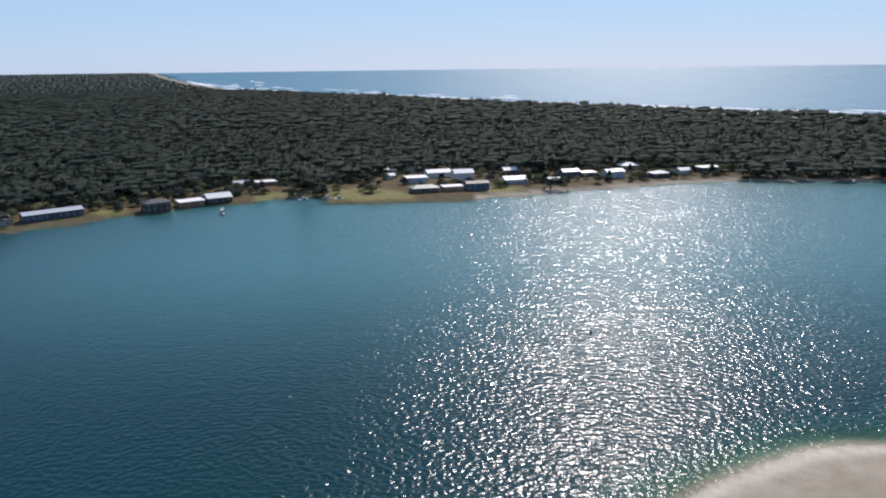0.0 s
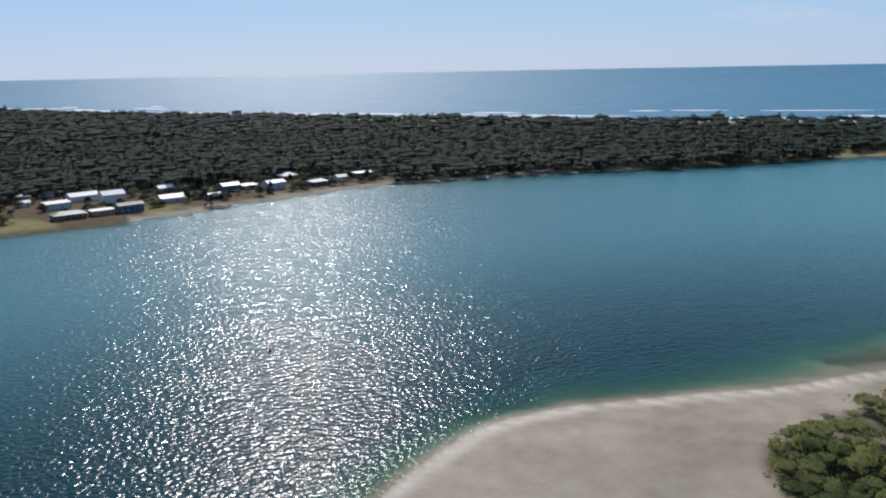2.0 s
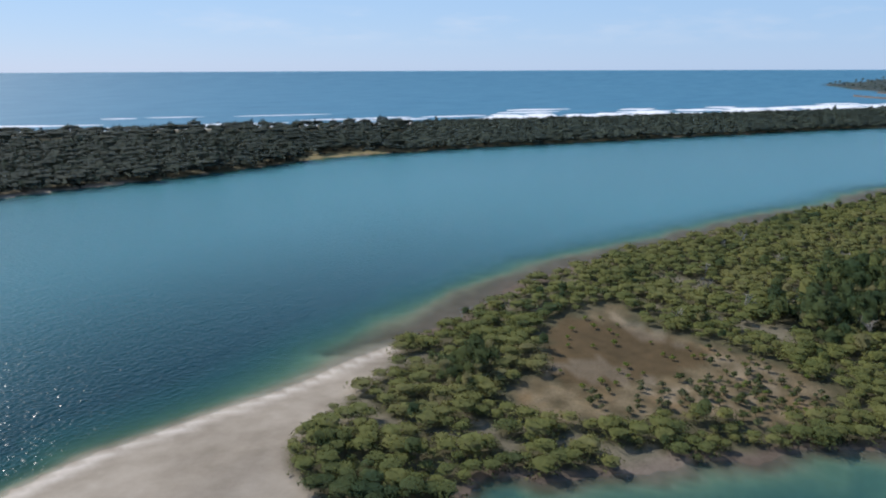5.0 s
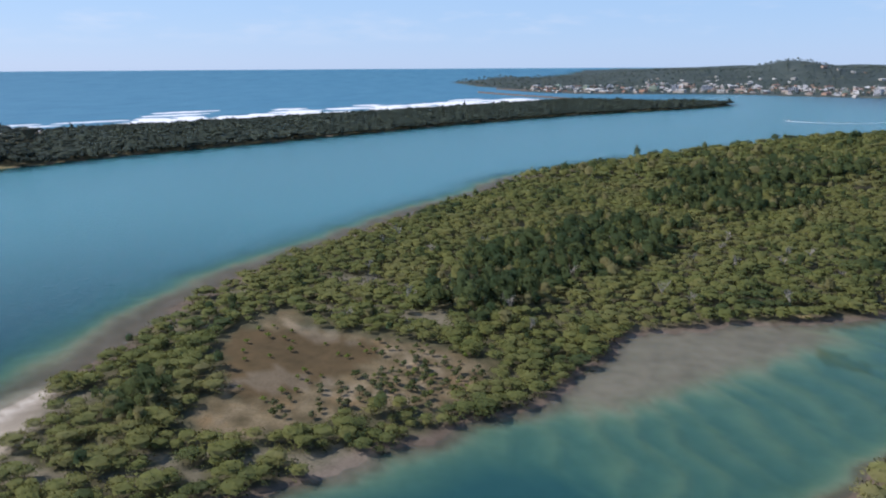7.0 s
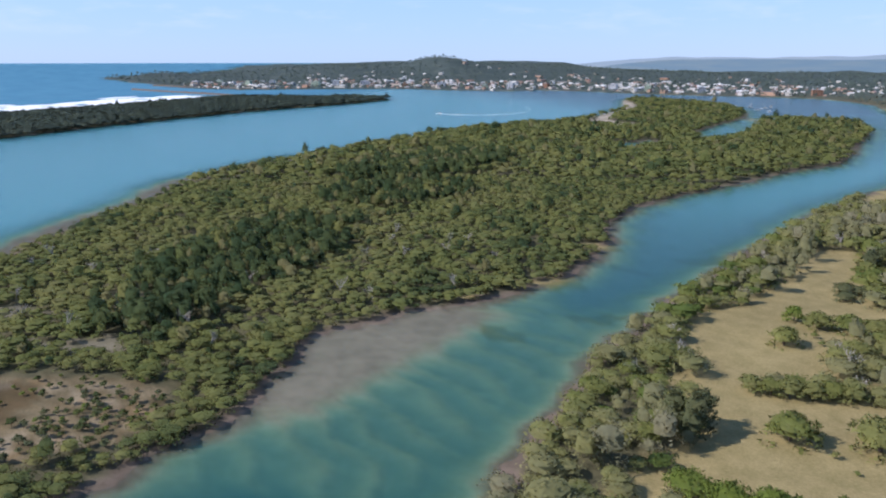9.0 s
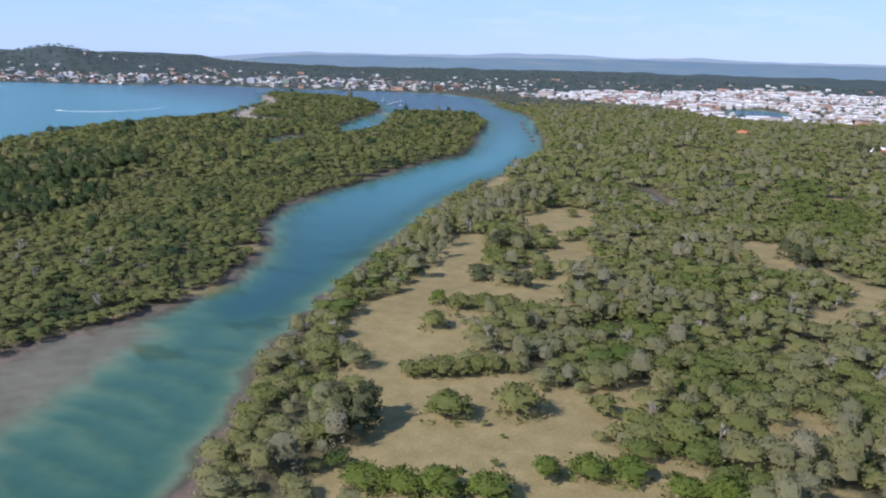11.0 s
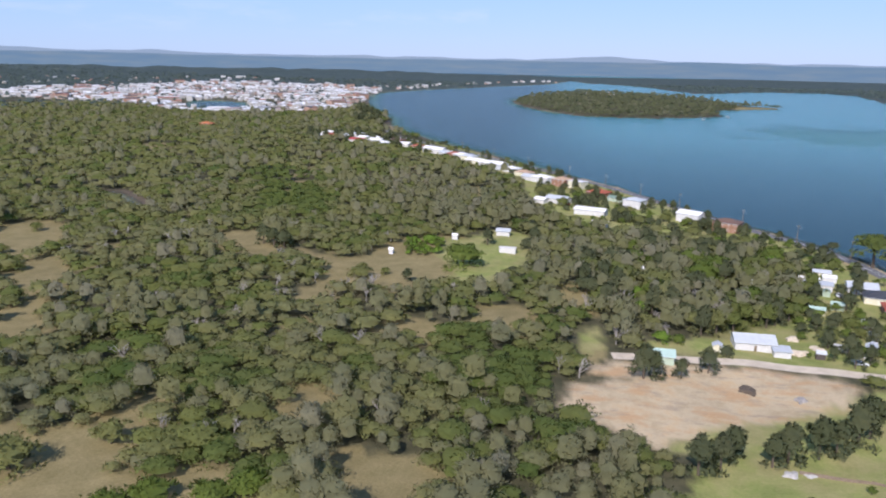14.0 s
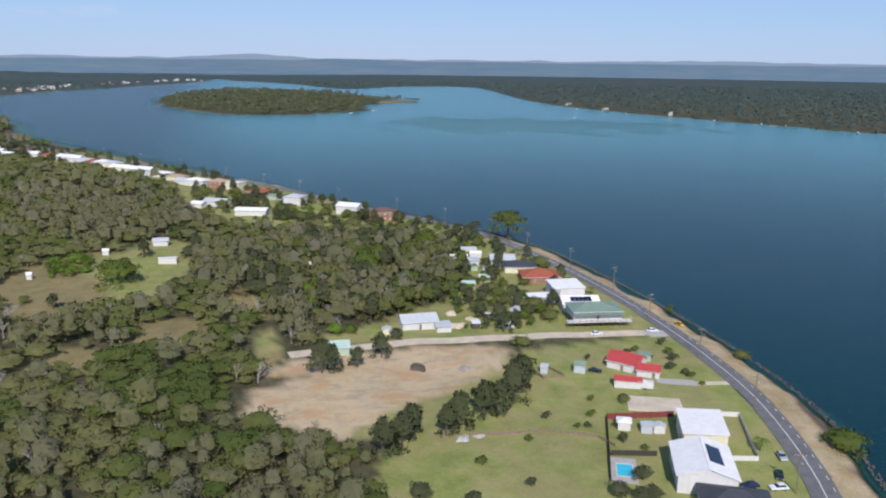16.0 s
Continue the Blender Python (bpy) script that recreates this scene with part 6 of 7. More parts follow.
tree("broad", "dense dark green bush overhanging the river bank", -156.5, -156.5, 1.0, LEAF_GREEN, "bank_bush", 1)
tree("bush", "small green bush on the river bank", -176, -272, 1.3, LEAF_GREEN, "bank_bush", 2)
for j, (bx, by, bs) in enumerate([(-146, -222, 1.2), (-148, -228, 1.0), (-144, -208, 0.9), (-150, -236, 1.1), (-143, -201, 0.7), (-138, -233, 1.0), (-118, -230, 0.8), (-104, -200, 0.8), (-92, -184, 0.7), (-86, -192, 0.9), (-76, -181, 0.8), (-60, -172, 1.1), (-68, -160, 1.0), (-120, -179, 0.7)]):
    tree("bush", "dark garden bush on the mown grass", bx, by, bs, (LEAF_SHE, LEAF_GREEN, LEAF_OAK)[j % 3], "garden_bush", j)
for bx, by, bs in [(-86, -150, 0.75), (-92.5, -146.5, 0.7), (-41, -161, 0.8), (-52, -155, 0.7), (-46, -150, 0.9)]:
    tree("round", "dark leafy tree beside the mown field", bx, by, bs, LEAF_SHE, "tree", int(-bx))
tree("bush", "low bush on the grass field", -99, -190, 0.9, LEAF_GREEN, "bush", 0)
tree("bush", "low bush on the grass field", -95, -184, 0.7, LEAF_SHE, "bush", 1)
tree("bush", "low bush on the grass field", -103, -183, 0.6, LEAF_SHE, "bush", 2)
tree("bush", "round bush inside the fenced yard", -100.5, -174, 1.0, LEAF_SHE, "bush", 0)
tree("bush", "round bush inside the fenced yard", -103.5, -168.5, 0.7, LEAF_GREEN, "bush", 1)


def planting(plan, count, seed, kinds, label, keep=9.0, clear=None):
    """Garden trees loosely spread over a plan, clear of houses and roads."""
    rng = np.random.RandomState(seed)
    p = np.array(plan, float)
    lo, hi = p.min(0), p.max(0)
    done = []
    tries = 0
    while len(done) < count and tries < count * 60:
        tries += 1
        x, y = rng.uniform(lo[0], hi[0]), rng.uniform(lo[1], hi[1])
        ax, ay = np.array([x]), np.array([y])
        if inland(p, ax, ay)[0] < 0 or line_distance(ROAD_LINE, ax, ay)[0] < 7 or line_distance(LANE_LINE, ax, ay)[0] < 5:
            continue
        if any(math.hypot(x - q[0], y - q[1]) < keep * 0.55 for q in done) or any(math.hypot(x - hx, y - hy) < r + 2.0 for hx, hy, r in HOUSE_SPOTS):
            continue
        done.append((x, y))
        kind, leaf, lo_s, hi_s, name = kinds[rng.randint(len(kinds))]
        tree(kind, label, x, y, rng.uniform(lo_s, hi_s), leaf, name, rng.randint(3))


GARDEN = [("round", LEAF_SHE, 0.55, 0.95, "garden_tree"), ("round", LEAF_GREEN, 0.45, 0.8, "garden_tree"), ("broad", LEAF_OAK, 0.5, 0.9, "garden_tree"), ("oak", LEAF_SHE, 0.6, 0.95, "garden_tree"), ("bush", LEAF_GREEN, 0.7, 1.3, "garden_bush")]
planting([(-121, -396), (-158, -396), (-158, -310), (-120, -262), (-88, -264), (-85, -300), (-111, -336)], 46, 71, GARDEN, "leafy tree in the gardens behind the river road")
planting([(-121, -396), (-155, -400), (-140, -440), (-100, -500), (-31, -620), (15, -640), (10, -560), (-20, -500), (-80, -462)], 170, 72, GARDEN, "leafy tree between the riverside houses")
planting([(0, -640), (60, -720), (130, -790), (200, -870), (290, -925), (300, -955), (235, -970), (140, -925), (30, -760), (-20, -680)], 150, 73, [(k0, l0, a0, b0, "roadside_tree") for k0, l0, a0, b0, n0 in GARDEN], "dark tree between the far riverside houses")
planting([(-58, -284), (-70, -292), (-88, -304), (-112, -338), (-122, -394), (-100, -380), (-84, -340), (-62, -305), (-45, -282)], 34, 83, [("oak", LEAF_OAK, 0.8, 1.1, "garden_tree"), ("round", LEAF_OAK, 0.8, 1.2, "garden_tree"), ("oak", LEAF_SHE, 0.8, 1.1, "garden_tree"), ("round", LEAF_GREEN, 0.6, 1.0, "garden_tree")],
         "tall grey-green tree behind the gardens")
planting([(-100, -262), (-128, -270), (-128, -300), (-122, -330), (-106, -330), (-92, -300)], 26, 84, GARDEN, "leafy tree in the gardens behind the river road")
planting([(256, -1140), (300, -1150), (330, -1290), (362, -1430), (345, -1440), (285, -1280)], 40, 85, [("oak", LEAF_SHE, 1.2, 1.8, "shore_tree"), ("broad", LEAF_SHE, 0.9, 1.3, "shore_tree")], "tall dark tree on the river shore by the town")
planting([(170, -865), (300, -935), (312, -980), (250, -985), (190, -930)], 45, 86, [("oak", LEAF_SHE, 0.9, 1.3, "roadside_tree"), ("broad", LEAF_SHE, 0.7, 1.1, "roadside_tree")], "dark tree among the houses on the point")
VGARDEN = [("round", LEAF_SHE, 0.6, 1.0, "village_tree"), ("broad", LEAF_COAST_BACKLIT, 0.5, 0.8, "village_tree"), ("round", LEAF_COAST_BACKLIT, 0.6, 1.0, "village_tree"), ("oak", LEAF_COAST_BACKLIT, 0.5, 0.8, "village_tree")]
planting([(-92, 506), (-74, 494), (-40, 520), (30, 512), (62, 524), (62, 600), (-10, 604), (-60, 595)], 60, 74, VGARDEN, "dark tree between the village houses", keep=8)
planting([(-252, 408), (-160, 466), (-108, 498), (-105, 548), (-150, 556), (-190, 500), (-262, 440)], 62, 75, VGARDEN, "dark tree between the village houses", keep=8)
planting([(64, 530), (98, 533), (190, 560), (222, 570), (205, 606), (120, 626), (64, 596)], 60, 76, VGARDEN, "dark tree behind the village beach", keep=8)
planting([(205, 8), (232, 8), (240, 24), (246, 45), (236, 50), (222, 34), (206, 40), (200, 22)], 46, 77, [("shrub", LEAF_MANGROVE, 0.8, 1.5, "shrub"), ("shrub", LEAF_GREEN, 0.7, 1.2, "shrub"), ("bush", LEAF_MANGROVE, 0.6, 0.9, "shrub")],
         "small mangrove shrub on bare sand", keep=4.5)
planting([(180, 50), (195, 35), (193, 20), (216, 6), (232, 10), (236, 22), (215, 40), (200, 56), (185, 66)], 60, 87, [("shrub", LEAF_SHE, 0.9, 1.7, "shrub"), ("bush", LEAF_SHE, 0.6, 1.0, "shrub"), ("bush", LEAF_MANGROVE, 0.6, 1.0, "shrub")],
         "dark low shrub on bare sand", keep=4.5)
planting([(-44, -292), (-70, -312), (-95, -345), (-112, -400), (-90, -440), (-50, -430), (-20, -400), (-4, -340), (-22, -300)], 46, 93, [("broad", LEAF_GREEN, 1.2, 1.6, "tree"), ("broad", LEAF_OAK, 1.2, 1.6, "tree"), ("oak", LEAF_SHE, 1.1, 1.35, "tree"), ("round", LEAF_LIME, 0.9, 1.2, "tree"), ("broad", LEAF_SHE, 1.2, 1.5, "tree")],
         "leafy tree standing out of the wood behind the gardens", keep=12)
planting([(56, -384), (74, -384), (79, -412), (60, -420)], 44, 91, [("bush", LEAF_LIME, 0.9, 1.5, "shrub"), ("bush", LEAF_GREEN, 0.9, 1.3, "shrub")], "bright green shrub in a garden thicket", keep=3.2)
planting([(42, -436), (66, -433), (68, -439), (44, -442)], 9, 92, [("bush", LEAF_SHE, 0.7, 1.0, "shrub")], "dark shrub in a row behind the garden", keep=3.5)
planting([(190, 60), (200, 76), (238, 88), (258, 86), (246, 62), (225, 44)], 22, 78, [("shrub", LEAF_GREEN, 0.7, 1.4, "shrub")], "small green shrub on the brown salt marsh", keep=7)
planting([(110, -100), (132, -104), (110, -140), (140, -135), (180, -190), (215, -215), (190, -225), (160, -160), (100, -140)], 20, 79, [("shrub", LEAF_OAK, 0.7, 1.5, "shrub")], "tussock shrub on dry grass", keep=7)


def bare_tree(seed):
    """A leafless grey tree: trunk, limbs and twigs in one mesh of its own under each copy."""
    rng = random.Random(seed)
    bm = bmesh.new()

    def grow(p, d, length, r, depth):
        q = p + d * length
        tube(bm, p, q, r, r * 0.6, 5 if depth < 2 else 3)
        if depth < 3:
            for _ in range(3 if depth else 5):
                t = (d + Vector((rng.uniform(-0.8, 0.8), rng.uniform(-0.8, 0.8), rng.uniform(-0.1, 0.6)))).normalized()
                grow(p.lerp(q, rng.uniform(0.55, 1.0)), t, length * rng.uniform(0.55, 0.75), r * 0.55, depth + 1)

    grow(Vector((0, 0, -0.3)), Vector((0, 0, 1)), 3.2, 0.18, 0)
    return link("bare_crown", bm, TWIG)


BARE = [bare_tree(k) for k in range(3)]
rng = np.random.RandomState(81)
bx, by = scatter(rng, (-60, -420, 330, -110), 15)
ok = (inland(LANDS[2], bx, by) > 12) & (rng.uniform(0, 1, len(bx)) < 0.26 + 0.14 * W90(bx, by)) & (np.hypot(bx, by) > 140) & ~open_ground(bx, by)
ix, iy = scatter(rng, (180, -200, 420, 60), 16)
ok2 = (inland(LANDS[1], ix, iy) > 12) & (rng.uniform(0, 1, len(ix)) < 0.14) & ~open_ground(ix, iy)
for j, (x, y) in enumerate(list(zip(bx[ok], by[ok])) + list(zip(ix[ok2], iy[ok2]))):
    ob = new("bare_tree")
    s = 0.95 + 0.45 * ((j * 37) % 10) / 10
    ob.matrix_world = pose(x, y, gz(x, y), 0, 0, (j * 77) % 360) @ Matrix.Diagonal((s * 1.2, s * 1.2, s, 1))
    tagged(ob, "leafless pale grey tree among the scrub", "tree", "bare trees in the scrub")
    part("bare_crown", BARE[j % 3], TWIG, ob)


def palm(x, y, size):
    p = thing("palm_tree", "small green palm on the grass verge", "palm tree", x, y)
    p.scale = (size, size, size)
    bm = bmesh.new()
    tube(bm, (0, 0, -0.3), (0.2, 0, 3.4), 0.2, 0.13, 7)
    part("trunk", bm, BARK, p)
    for k in range(13):
        a = 2 * math.pi * k / 13
        bm = bmesh.new()
        pts = []
        for i in range(6):
            t = i / 5
            rr = 2.5 * t
            pts.append((0.2 + math.cos(a) * rr, math.sin(a) * rr, 3.4 + 1.1 * t - 2.0 * t * t + 0.3 * math.sin(k)))
        for i in range(5):
            w0, w1 = 0.42 * math.sin(math.pi * (0.12 + 0.8 * i / 5)), 0.42 * math.sin(math.pi * (0.12 + 0.8 * (i + 1) / 5))
            n = Vector((-math.sin(a), math.cos(a), 0))
            for sgn in (-1, 1):
                c0, c1 = Vector(pts[i]), Vector(pts[i + 1])
                q = [c0, c1, c1 + n * w1 * sgn - Vector((0, 0, w1 * 0.5)), c0 + n * w0 * sgn - Vector((0, 0, w0 * 0.5))]
                bm.faces.new([bm.verts.new(v) for v in (q if sgn > 0 else q[::-1])])
        me = link("frond", bm, LEAF_GREEN)
        me.attributes.new("tint", "FLOAT", "POINT").data.foreach_set("value", np.full(len(me.vertices), 0.35, np.float32))
        part("frond", me, LEAF_GREEN, p)
    return p


for x, y, s in [(-132.5, -160, 1.0), (-155, -300, 0.9), (-150, -372, 1.1), (-146, -398, 1.2), (-128, -392, 1.2), (-104, -318, 1.1), (-118, -306, 1.0)]:
    palm(x, y, s)

# ---------------------------------------------------------------- yards, vehicles and boats
def fence(name, label, pts, height, mat, post_mat, gap=2.4):
    """Panels between posts along a run of corners."""
    cx, cy = pts[0]
    base = gz(cx, cy)
    f = tagged(new(name), label, "fence")
    f.matrix_world = pose(cx, cy, base)
    for (ax, ay), (bx, by) in zip(pts[:-1], pts[1:]):
        L = math.hypot(bx - ax, by - ay)
        n = max(1, round(L / gap))
        ang = math.degrees(math.atan2(by - ay, bx - ax))
        pm = link("panel", boxes((0.06, L / n - 0.06, -0.02, 0.02, -0.3, height), (0.06, L / n - 0.06, -0.05, 0.05, height * 0.75, height * 0.75 + 0.07)), mat)
        qm = link("post", boxes((-0.06, 0.06, -0.06, 0.06, -0.4, height + 0.08)), post_mat)
        for k in range(n):
            px, py = ax + (bx - ax) * k / n, ay + (by - ay) * k / n
            for nm, me in (("panel", pm), ("post", qm)):
                ob = part(nm, me, mat, f)
                ob.matrix_basis = pose(px - cx, py - cy, gz(px, py) - base, 0, 0, ang)
    return f


fence("yard_fence", "dark paling fence along the side of the yard", [(-103, -188), (-94, -170), (-87, -156)], 1.8, DARK_FENCE, DARK_FENCE)
fence("yard_fence", "red-brown sheet fence at the back of the yard", [(-103, -188), (-111, -186.4), (-122, -183.8)], 1.8, RED_FENCE, DARK_FENCE)
fence("yard_fence", "dark fence between the yard and the pool", [(-93.5, -168), (-105, -164.8)], 1.5, DARK_FENCE, DARK_FENCE)
fence("garden_wall", "pale rendered wall round the front garden", [(-130, -182), (-135.4, -180.6), (-140.2, -178.9), (-128.4, -155.4), (-122, -157.5)], 1.3, WALL_WHITE, WALL_WHITE, 3.5)
fence("paddock_fence", "low grey fence across the grass field", [(-62, -188), (-78, -186), (-95, -178), (-97, -172)], 0.9, TIMBER, TIMBER, 3.0)


def pool():
    p = thing("swimming_pool", "bright blue backyard swimming pool with pale paving", "swimming pool", -93, -160, 26)
    b = 1.5
    part("paving", boxes((-6.2, 6.0, -3.4, -2.15, -0.4, 0.12), (-6.2, 6.0, 2.15, 3.0, -0.4, 0.12), (-6.2, -3.3, -2.15, 2.15, -0.4, 0.12), (3.3, 6.0, -2.15, 2.15, -0.4, 0.12)), CONCRETE, p)
    part("coping", boxes((-3.3, 3.3, -2.15, -1.9, -0.3, 0.2), (-3.3, 3.3, 1.9, 2.15, -0.3, 0.2), (-3.3, -3.05, -1.9, 1.9, -0.3, 0.2), (3.05, 3.3, -1.9, 1.9, -0.3, 0.2)), WALL_WHITE, p)
    part("pool_water", boxes((-3.04, 3.04, -1.89, 1.89, -0.3, 0.08)), plain("pool_water", (0.05, 0.50, 0.62), 0.05, 0.5, 0.15, 0.8), p, "clear turquoise water")
    return p


pool()
house("small white garden hut with a pyramid roof", -105, -182, 26, 3.4, 3.4, 2.3, "hip", 1.0, WALL_WHITE, ROOF_WHITE, windows=False, eave=0.3, name="garden_hut")
house("grey garden shed in the fenced yard", -110, -178.5, 26, 3.0, 3.0, 2.1, "skillion", 0.3, WALL_GREY, ROOF_GREY, windows=False, eave=0.15, name="garden_shed")
house("pale garden shed in the fenced yard", -113.2, -177.3, 26, 2.6, 3.0, 2.0, "gable", 0.5, WALL_WHITE, ROOF_GREY, windows=False, eave=0.15, name="garden_shed")
house("small grey pump shed in a fenced plot", -99.5, -224, -60, 2.4, 2.4, 2.2, "skillion", 0.3, WALL_GREY, ROOF_GREY, windows=False, eave=0.15, name="pump_shed")
house("green and grey shed on the grass", -111, -221.5, -60, 3.6, 4.0, 2.4, "gable", 0.8, WALL_GREY, ROOF_GREEN, windows=False, eave=0.2, name="garden_shed")
house("low dark green shed beside the cottage", -137.5, -226.5, -60, 4.5, 3.0, 2.0, "skillion", 0.3, WALL_GREEN, ROOF_GREEN, windows=False, eave=0.15, name="garden_shed")
house("green garden shed among trees", -117, -332, -75, 5, 4, 2.3, "gable", 0.8, WALL_GREEN, ROOF_MINT, windows=False, eave=0.2, name="garden_shed")
for x, y, br, w, d, lab, wm, rm in [(-104, -271, -70, 4, 3, "small cream shed behind the lane", WALL_CREAM, ROOF_GREY), (-112, -281, 20, 5, 3.5, "grey tin shed in a back garden", WALL_GREY, ROOF_GREY),
                                    (-121, -309, -70, 5, 4, "white garage in a back garden", WALL_WHITE, ROOF_WHITE), (-124, -342, -75, 6, 4, "brick garage behind the dark roof", WALL_BRICK, ROOF_DARK),
                                    (-119, -352, 15, 4, 3, "green shed under garden trees", WALL_GREEN, ROOF_GREEN), (-128, -377, -75, 6, 5, "white shed under garden trees", WALL_WHITE, ROOF_WHITE),
                                    (-92, -271, -80, 3, 2.4, "weathered timber shed near the lane", WALL_DARK, ROOF_GREY), (-58, -272, 10, 3.5, 3, "pale shed beside the white house", WALL_CREAM, ROOF_GREY)]:
    house(lab, x, y, br, w, d, 2.3, "gable", 0.7, wm, rm, windows=False, eave=0.2, name="garden_shed")
for x, y, br, w, d, lab, wm, rm in [(-106.8, -324.4, -75, 6, 4.5, "shed with a bright green sheet roof", WALL_CREAM, ROOF_MINT), (53.9, -426.4, 100, 3, 2, "white hut behind the garden trees", WALL_WHITE, ROOF_WHITE),
                                    (81.7, -385.6, 95, 2.2, 1.5, "white hut at the edge of the lawn", WALL_WHITE, ROOF_WHITE), (-93, -362.4, -60, 6, 4.5, "white shed deep among the trees", WALL_WHITE, ROOF_GREY), (-41.9, -374.6, 100, 4, 3, "pale hut deep among the trees", WALL_WHITE, ROOF_WHITE),
                                    (-116.9, -370.3, -75, 9, 5, "low white shed behind the gardens", WALL_WHITE, ROOF_WHITE), (-127, -385, -75, 8, 6, "cream garage behind the riverside houses", WALL_CREAM, ROOF_GREY), (-110, -402, -60, 7, 5, "white garage near the bright tree", WALL_WHITE, ROOF_WHITE)]:
    house(lab, x, y, br, w, d, 2.5, "gable", 0.7, wm, rm, windows=False, eave=0.2, name="garden_shed")
fence("plot_fence", "low fence round a small plot", [(-96, -228), (-102, -227), (-104, -218), (-97, -219), (-96, -228)], 0.9, TIMBER, TIMBER, 3.0)
part("ground_cover", boxes((-8, 8, -5, 5, -0.3, 0.1)), GRAVEL, thing("bare_plot", "bare dug garden plot on the lawn", "garden plot", -121, -192.5, -66))
part("ground_cover", boxes((-7, 7, -1.3, 1.3, -0.3, 0.1)), GRAVEL, thing("garden_path", "worn gravel path from the road to the cottage", "path", -149, -201.5, -78))
part("ground_cover", boxes((-5.5, 5.5, -3.2, 3.2, -0.3, 0.16)), CONCRETE, thing("lane_apron", "pale concrete apron where the lane meets the road", "pavement", -153.5, -248, -80))


def heap(name, label, category, x, y, size, mat, seed):
    """A low uneven heap, many facets, sunk a little into the ground."""
    rng = np.random.RandomState(seed)
    bm = bmesh.new()
    bmesh.ops.create_icosphere(bm, subdivisions=3, radius=1)
    for q in bm.verts:
        k = 1 + 0.22 * float(W8(np.array([q.co.x * 9 + seed]), np.array([q.co.y * 9]))[0]) + rng.uniform(-0.05, 0.05)
        q.co = (q.co.x * size * k, q.co.y * size * 0.7 * k, q.co.z * size * 0.33 * k)
    part("mound", bm, mat, thing(name, label, category, x, y, seed * 40))


heap("sand_heap", "pale heap of sand beside the lane", "sand heap", -88.4, -290.2, 3.2, GRAVEL, 1)
heap("sand_heap", "pale heap of sand beside the lane", "sand heap", -86.3, -275.5, 3.8, GRAVEL, 2)
heap("sand_heap", "pale heap of sand beside the lane", "sand heap", -94, -281, 2.6, GRAVEL, 3)
heap("brush_pile", "dark pile of cut brush on the bare ground", "brush pile", -60.9, -238.4, 3.4, BARK, 4)
heap("brush_pile", "grey pile of cut brush on the bare ground", "brush pile", -75, -233, 2.4, TWIG, 5)
heap("rubble_heap", "pale rubble beside the river oaks", "rubble", -59.8, -186.9, 2.2, CONCRETE, 6)
heap("rubble_heap", "pale rubble beside the river oaks", "rubble", -64.5, -187.6, 1.6, CONCRETE, 7)
part("ground_cover", boxes((-6, 6, -2.2, 2.2, -0.3, 0.1)), CONCRETE, thing("driveway", "pale concrete driveway to the cottage", "driveway", -137, -206, -66))


def car(label, x, y, bearing, paint, long=4.4):
    c = thing("car", label, "car", x, y, bearing, "cars by the river road")
    c.location.z += 0.15 if line_distance(ROAD_LINE, np.array([x]), np.array([y]))[0] < 4 else 0.02
    h = long / 2
    bm = bmesh.new()
    prof = [(-h, 0.35), (-h, 0.78), (-h * 0.92, 0.92), (-h * 0.35, 0.96), (h * 0.45, 0.96), (h * 0.95, 0.80), (h, 0.62), (h, 0.35)]
    a = [bm.verts.new((px, -0.86, pz)) for px, pz in prof]
    b = [bm.verts.new((px, 0.86, pz)) for px, pz in prof]
    bm.faces.new(a)
    bm.faces.new(b[::-1])
    for i in range(len(prof)):
        bm.faces.new((a[i], b[i], b[(i + 1) % len(prof)], a[(i + 1) % len(prof)]))
    bmesh.ops.bevel(bm, geom=list(bm.edges), offset=0.06, segments=1, affect="EDGES")
    part("body", bm, paint, c)
    bm = bmesh.new()
    lo = [(-h * 0.75, 0.95), (h * 0.42, 0.95)]
    hi = [(-h * 0.55, 1.42), (h * 0.12, 1.42)]
    q = [bm.verts.new(v) for v in ((lo[0][0], -0.78, 0.95), (lo[1][0], -0.78, 0.95), (lo[1][0], 0.78, 0.95), (lo[0][0], 0.78, 0.95), (hi[0][0], -0.64, 1.4), (hi[1][0], -0.64, 1.4), (hi[1][0], 0.64, 1.4), (hi[0][0], 0.64, 1.4))]
    for f in ((0, 1, 5, 4), (1, 2, 6, 5), (2, 3, 7, 6), (3, 0, 4, 7), (4, 5, 6, 7)):
        bm.faces.new([q[i] for i in f])
    part("glasshouse", bm, GLASS, c, "dark car windows")
    part("roof", boxes((hi[0][0] - 0.03, hi[1][0] + 0.03, -0.66, 0.66, 1.39, 1.46), bevel=0.02), paint, c)
    for wx in (-h * 0.62, h * 0.6):
        for wy in (-0.8, 0.8):
            bm = bmesh.new()
            tube(bm, (wx, wy - 0.11, 0.32), (wx, wy + 0.11, 0.32), 0.32, 0.32, 12)
            wl = part("wheel", bm, RUBBER, c)
            bm = bmesh.new()
            tube(bm, (wx, wy - 0.12, 0.32), (wx, wy + 0.12, 0.32), 0.19, 0.19, 10)
            part("rim", bm, STEEL, wl)
    for wy in (-0.6, 0.6):
        part("headlight", boxes((h - 0.1, h + 0.01, wy - 0.17, wy + 0.17, 0.6, 0.74)), FRAME, c)
        part("tail_light", boxes((-h - 0.01, -h + 0.08, wy - 0.15, wy + 0.15, 0.68, 0.82)), ROOF_RED, c)
    return c


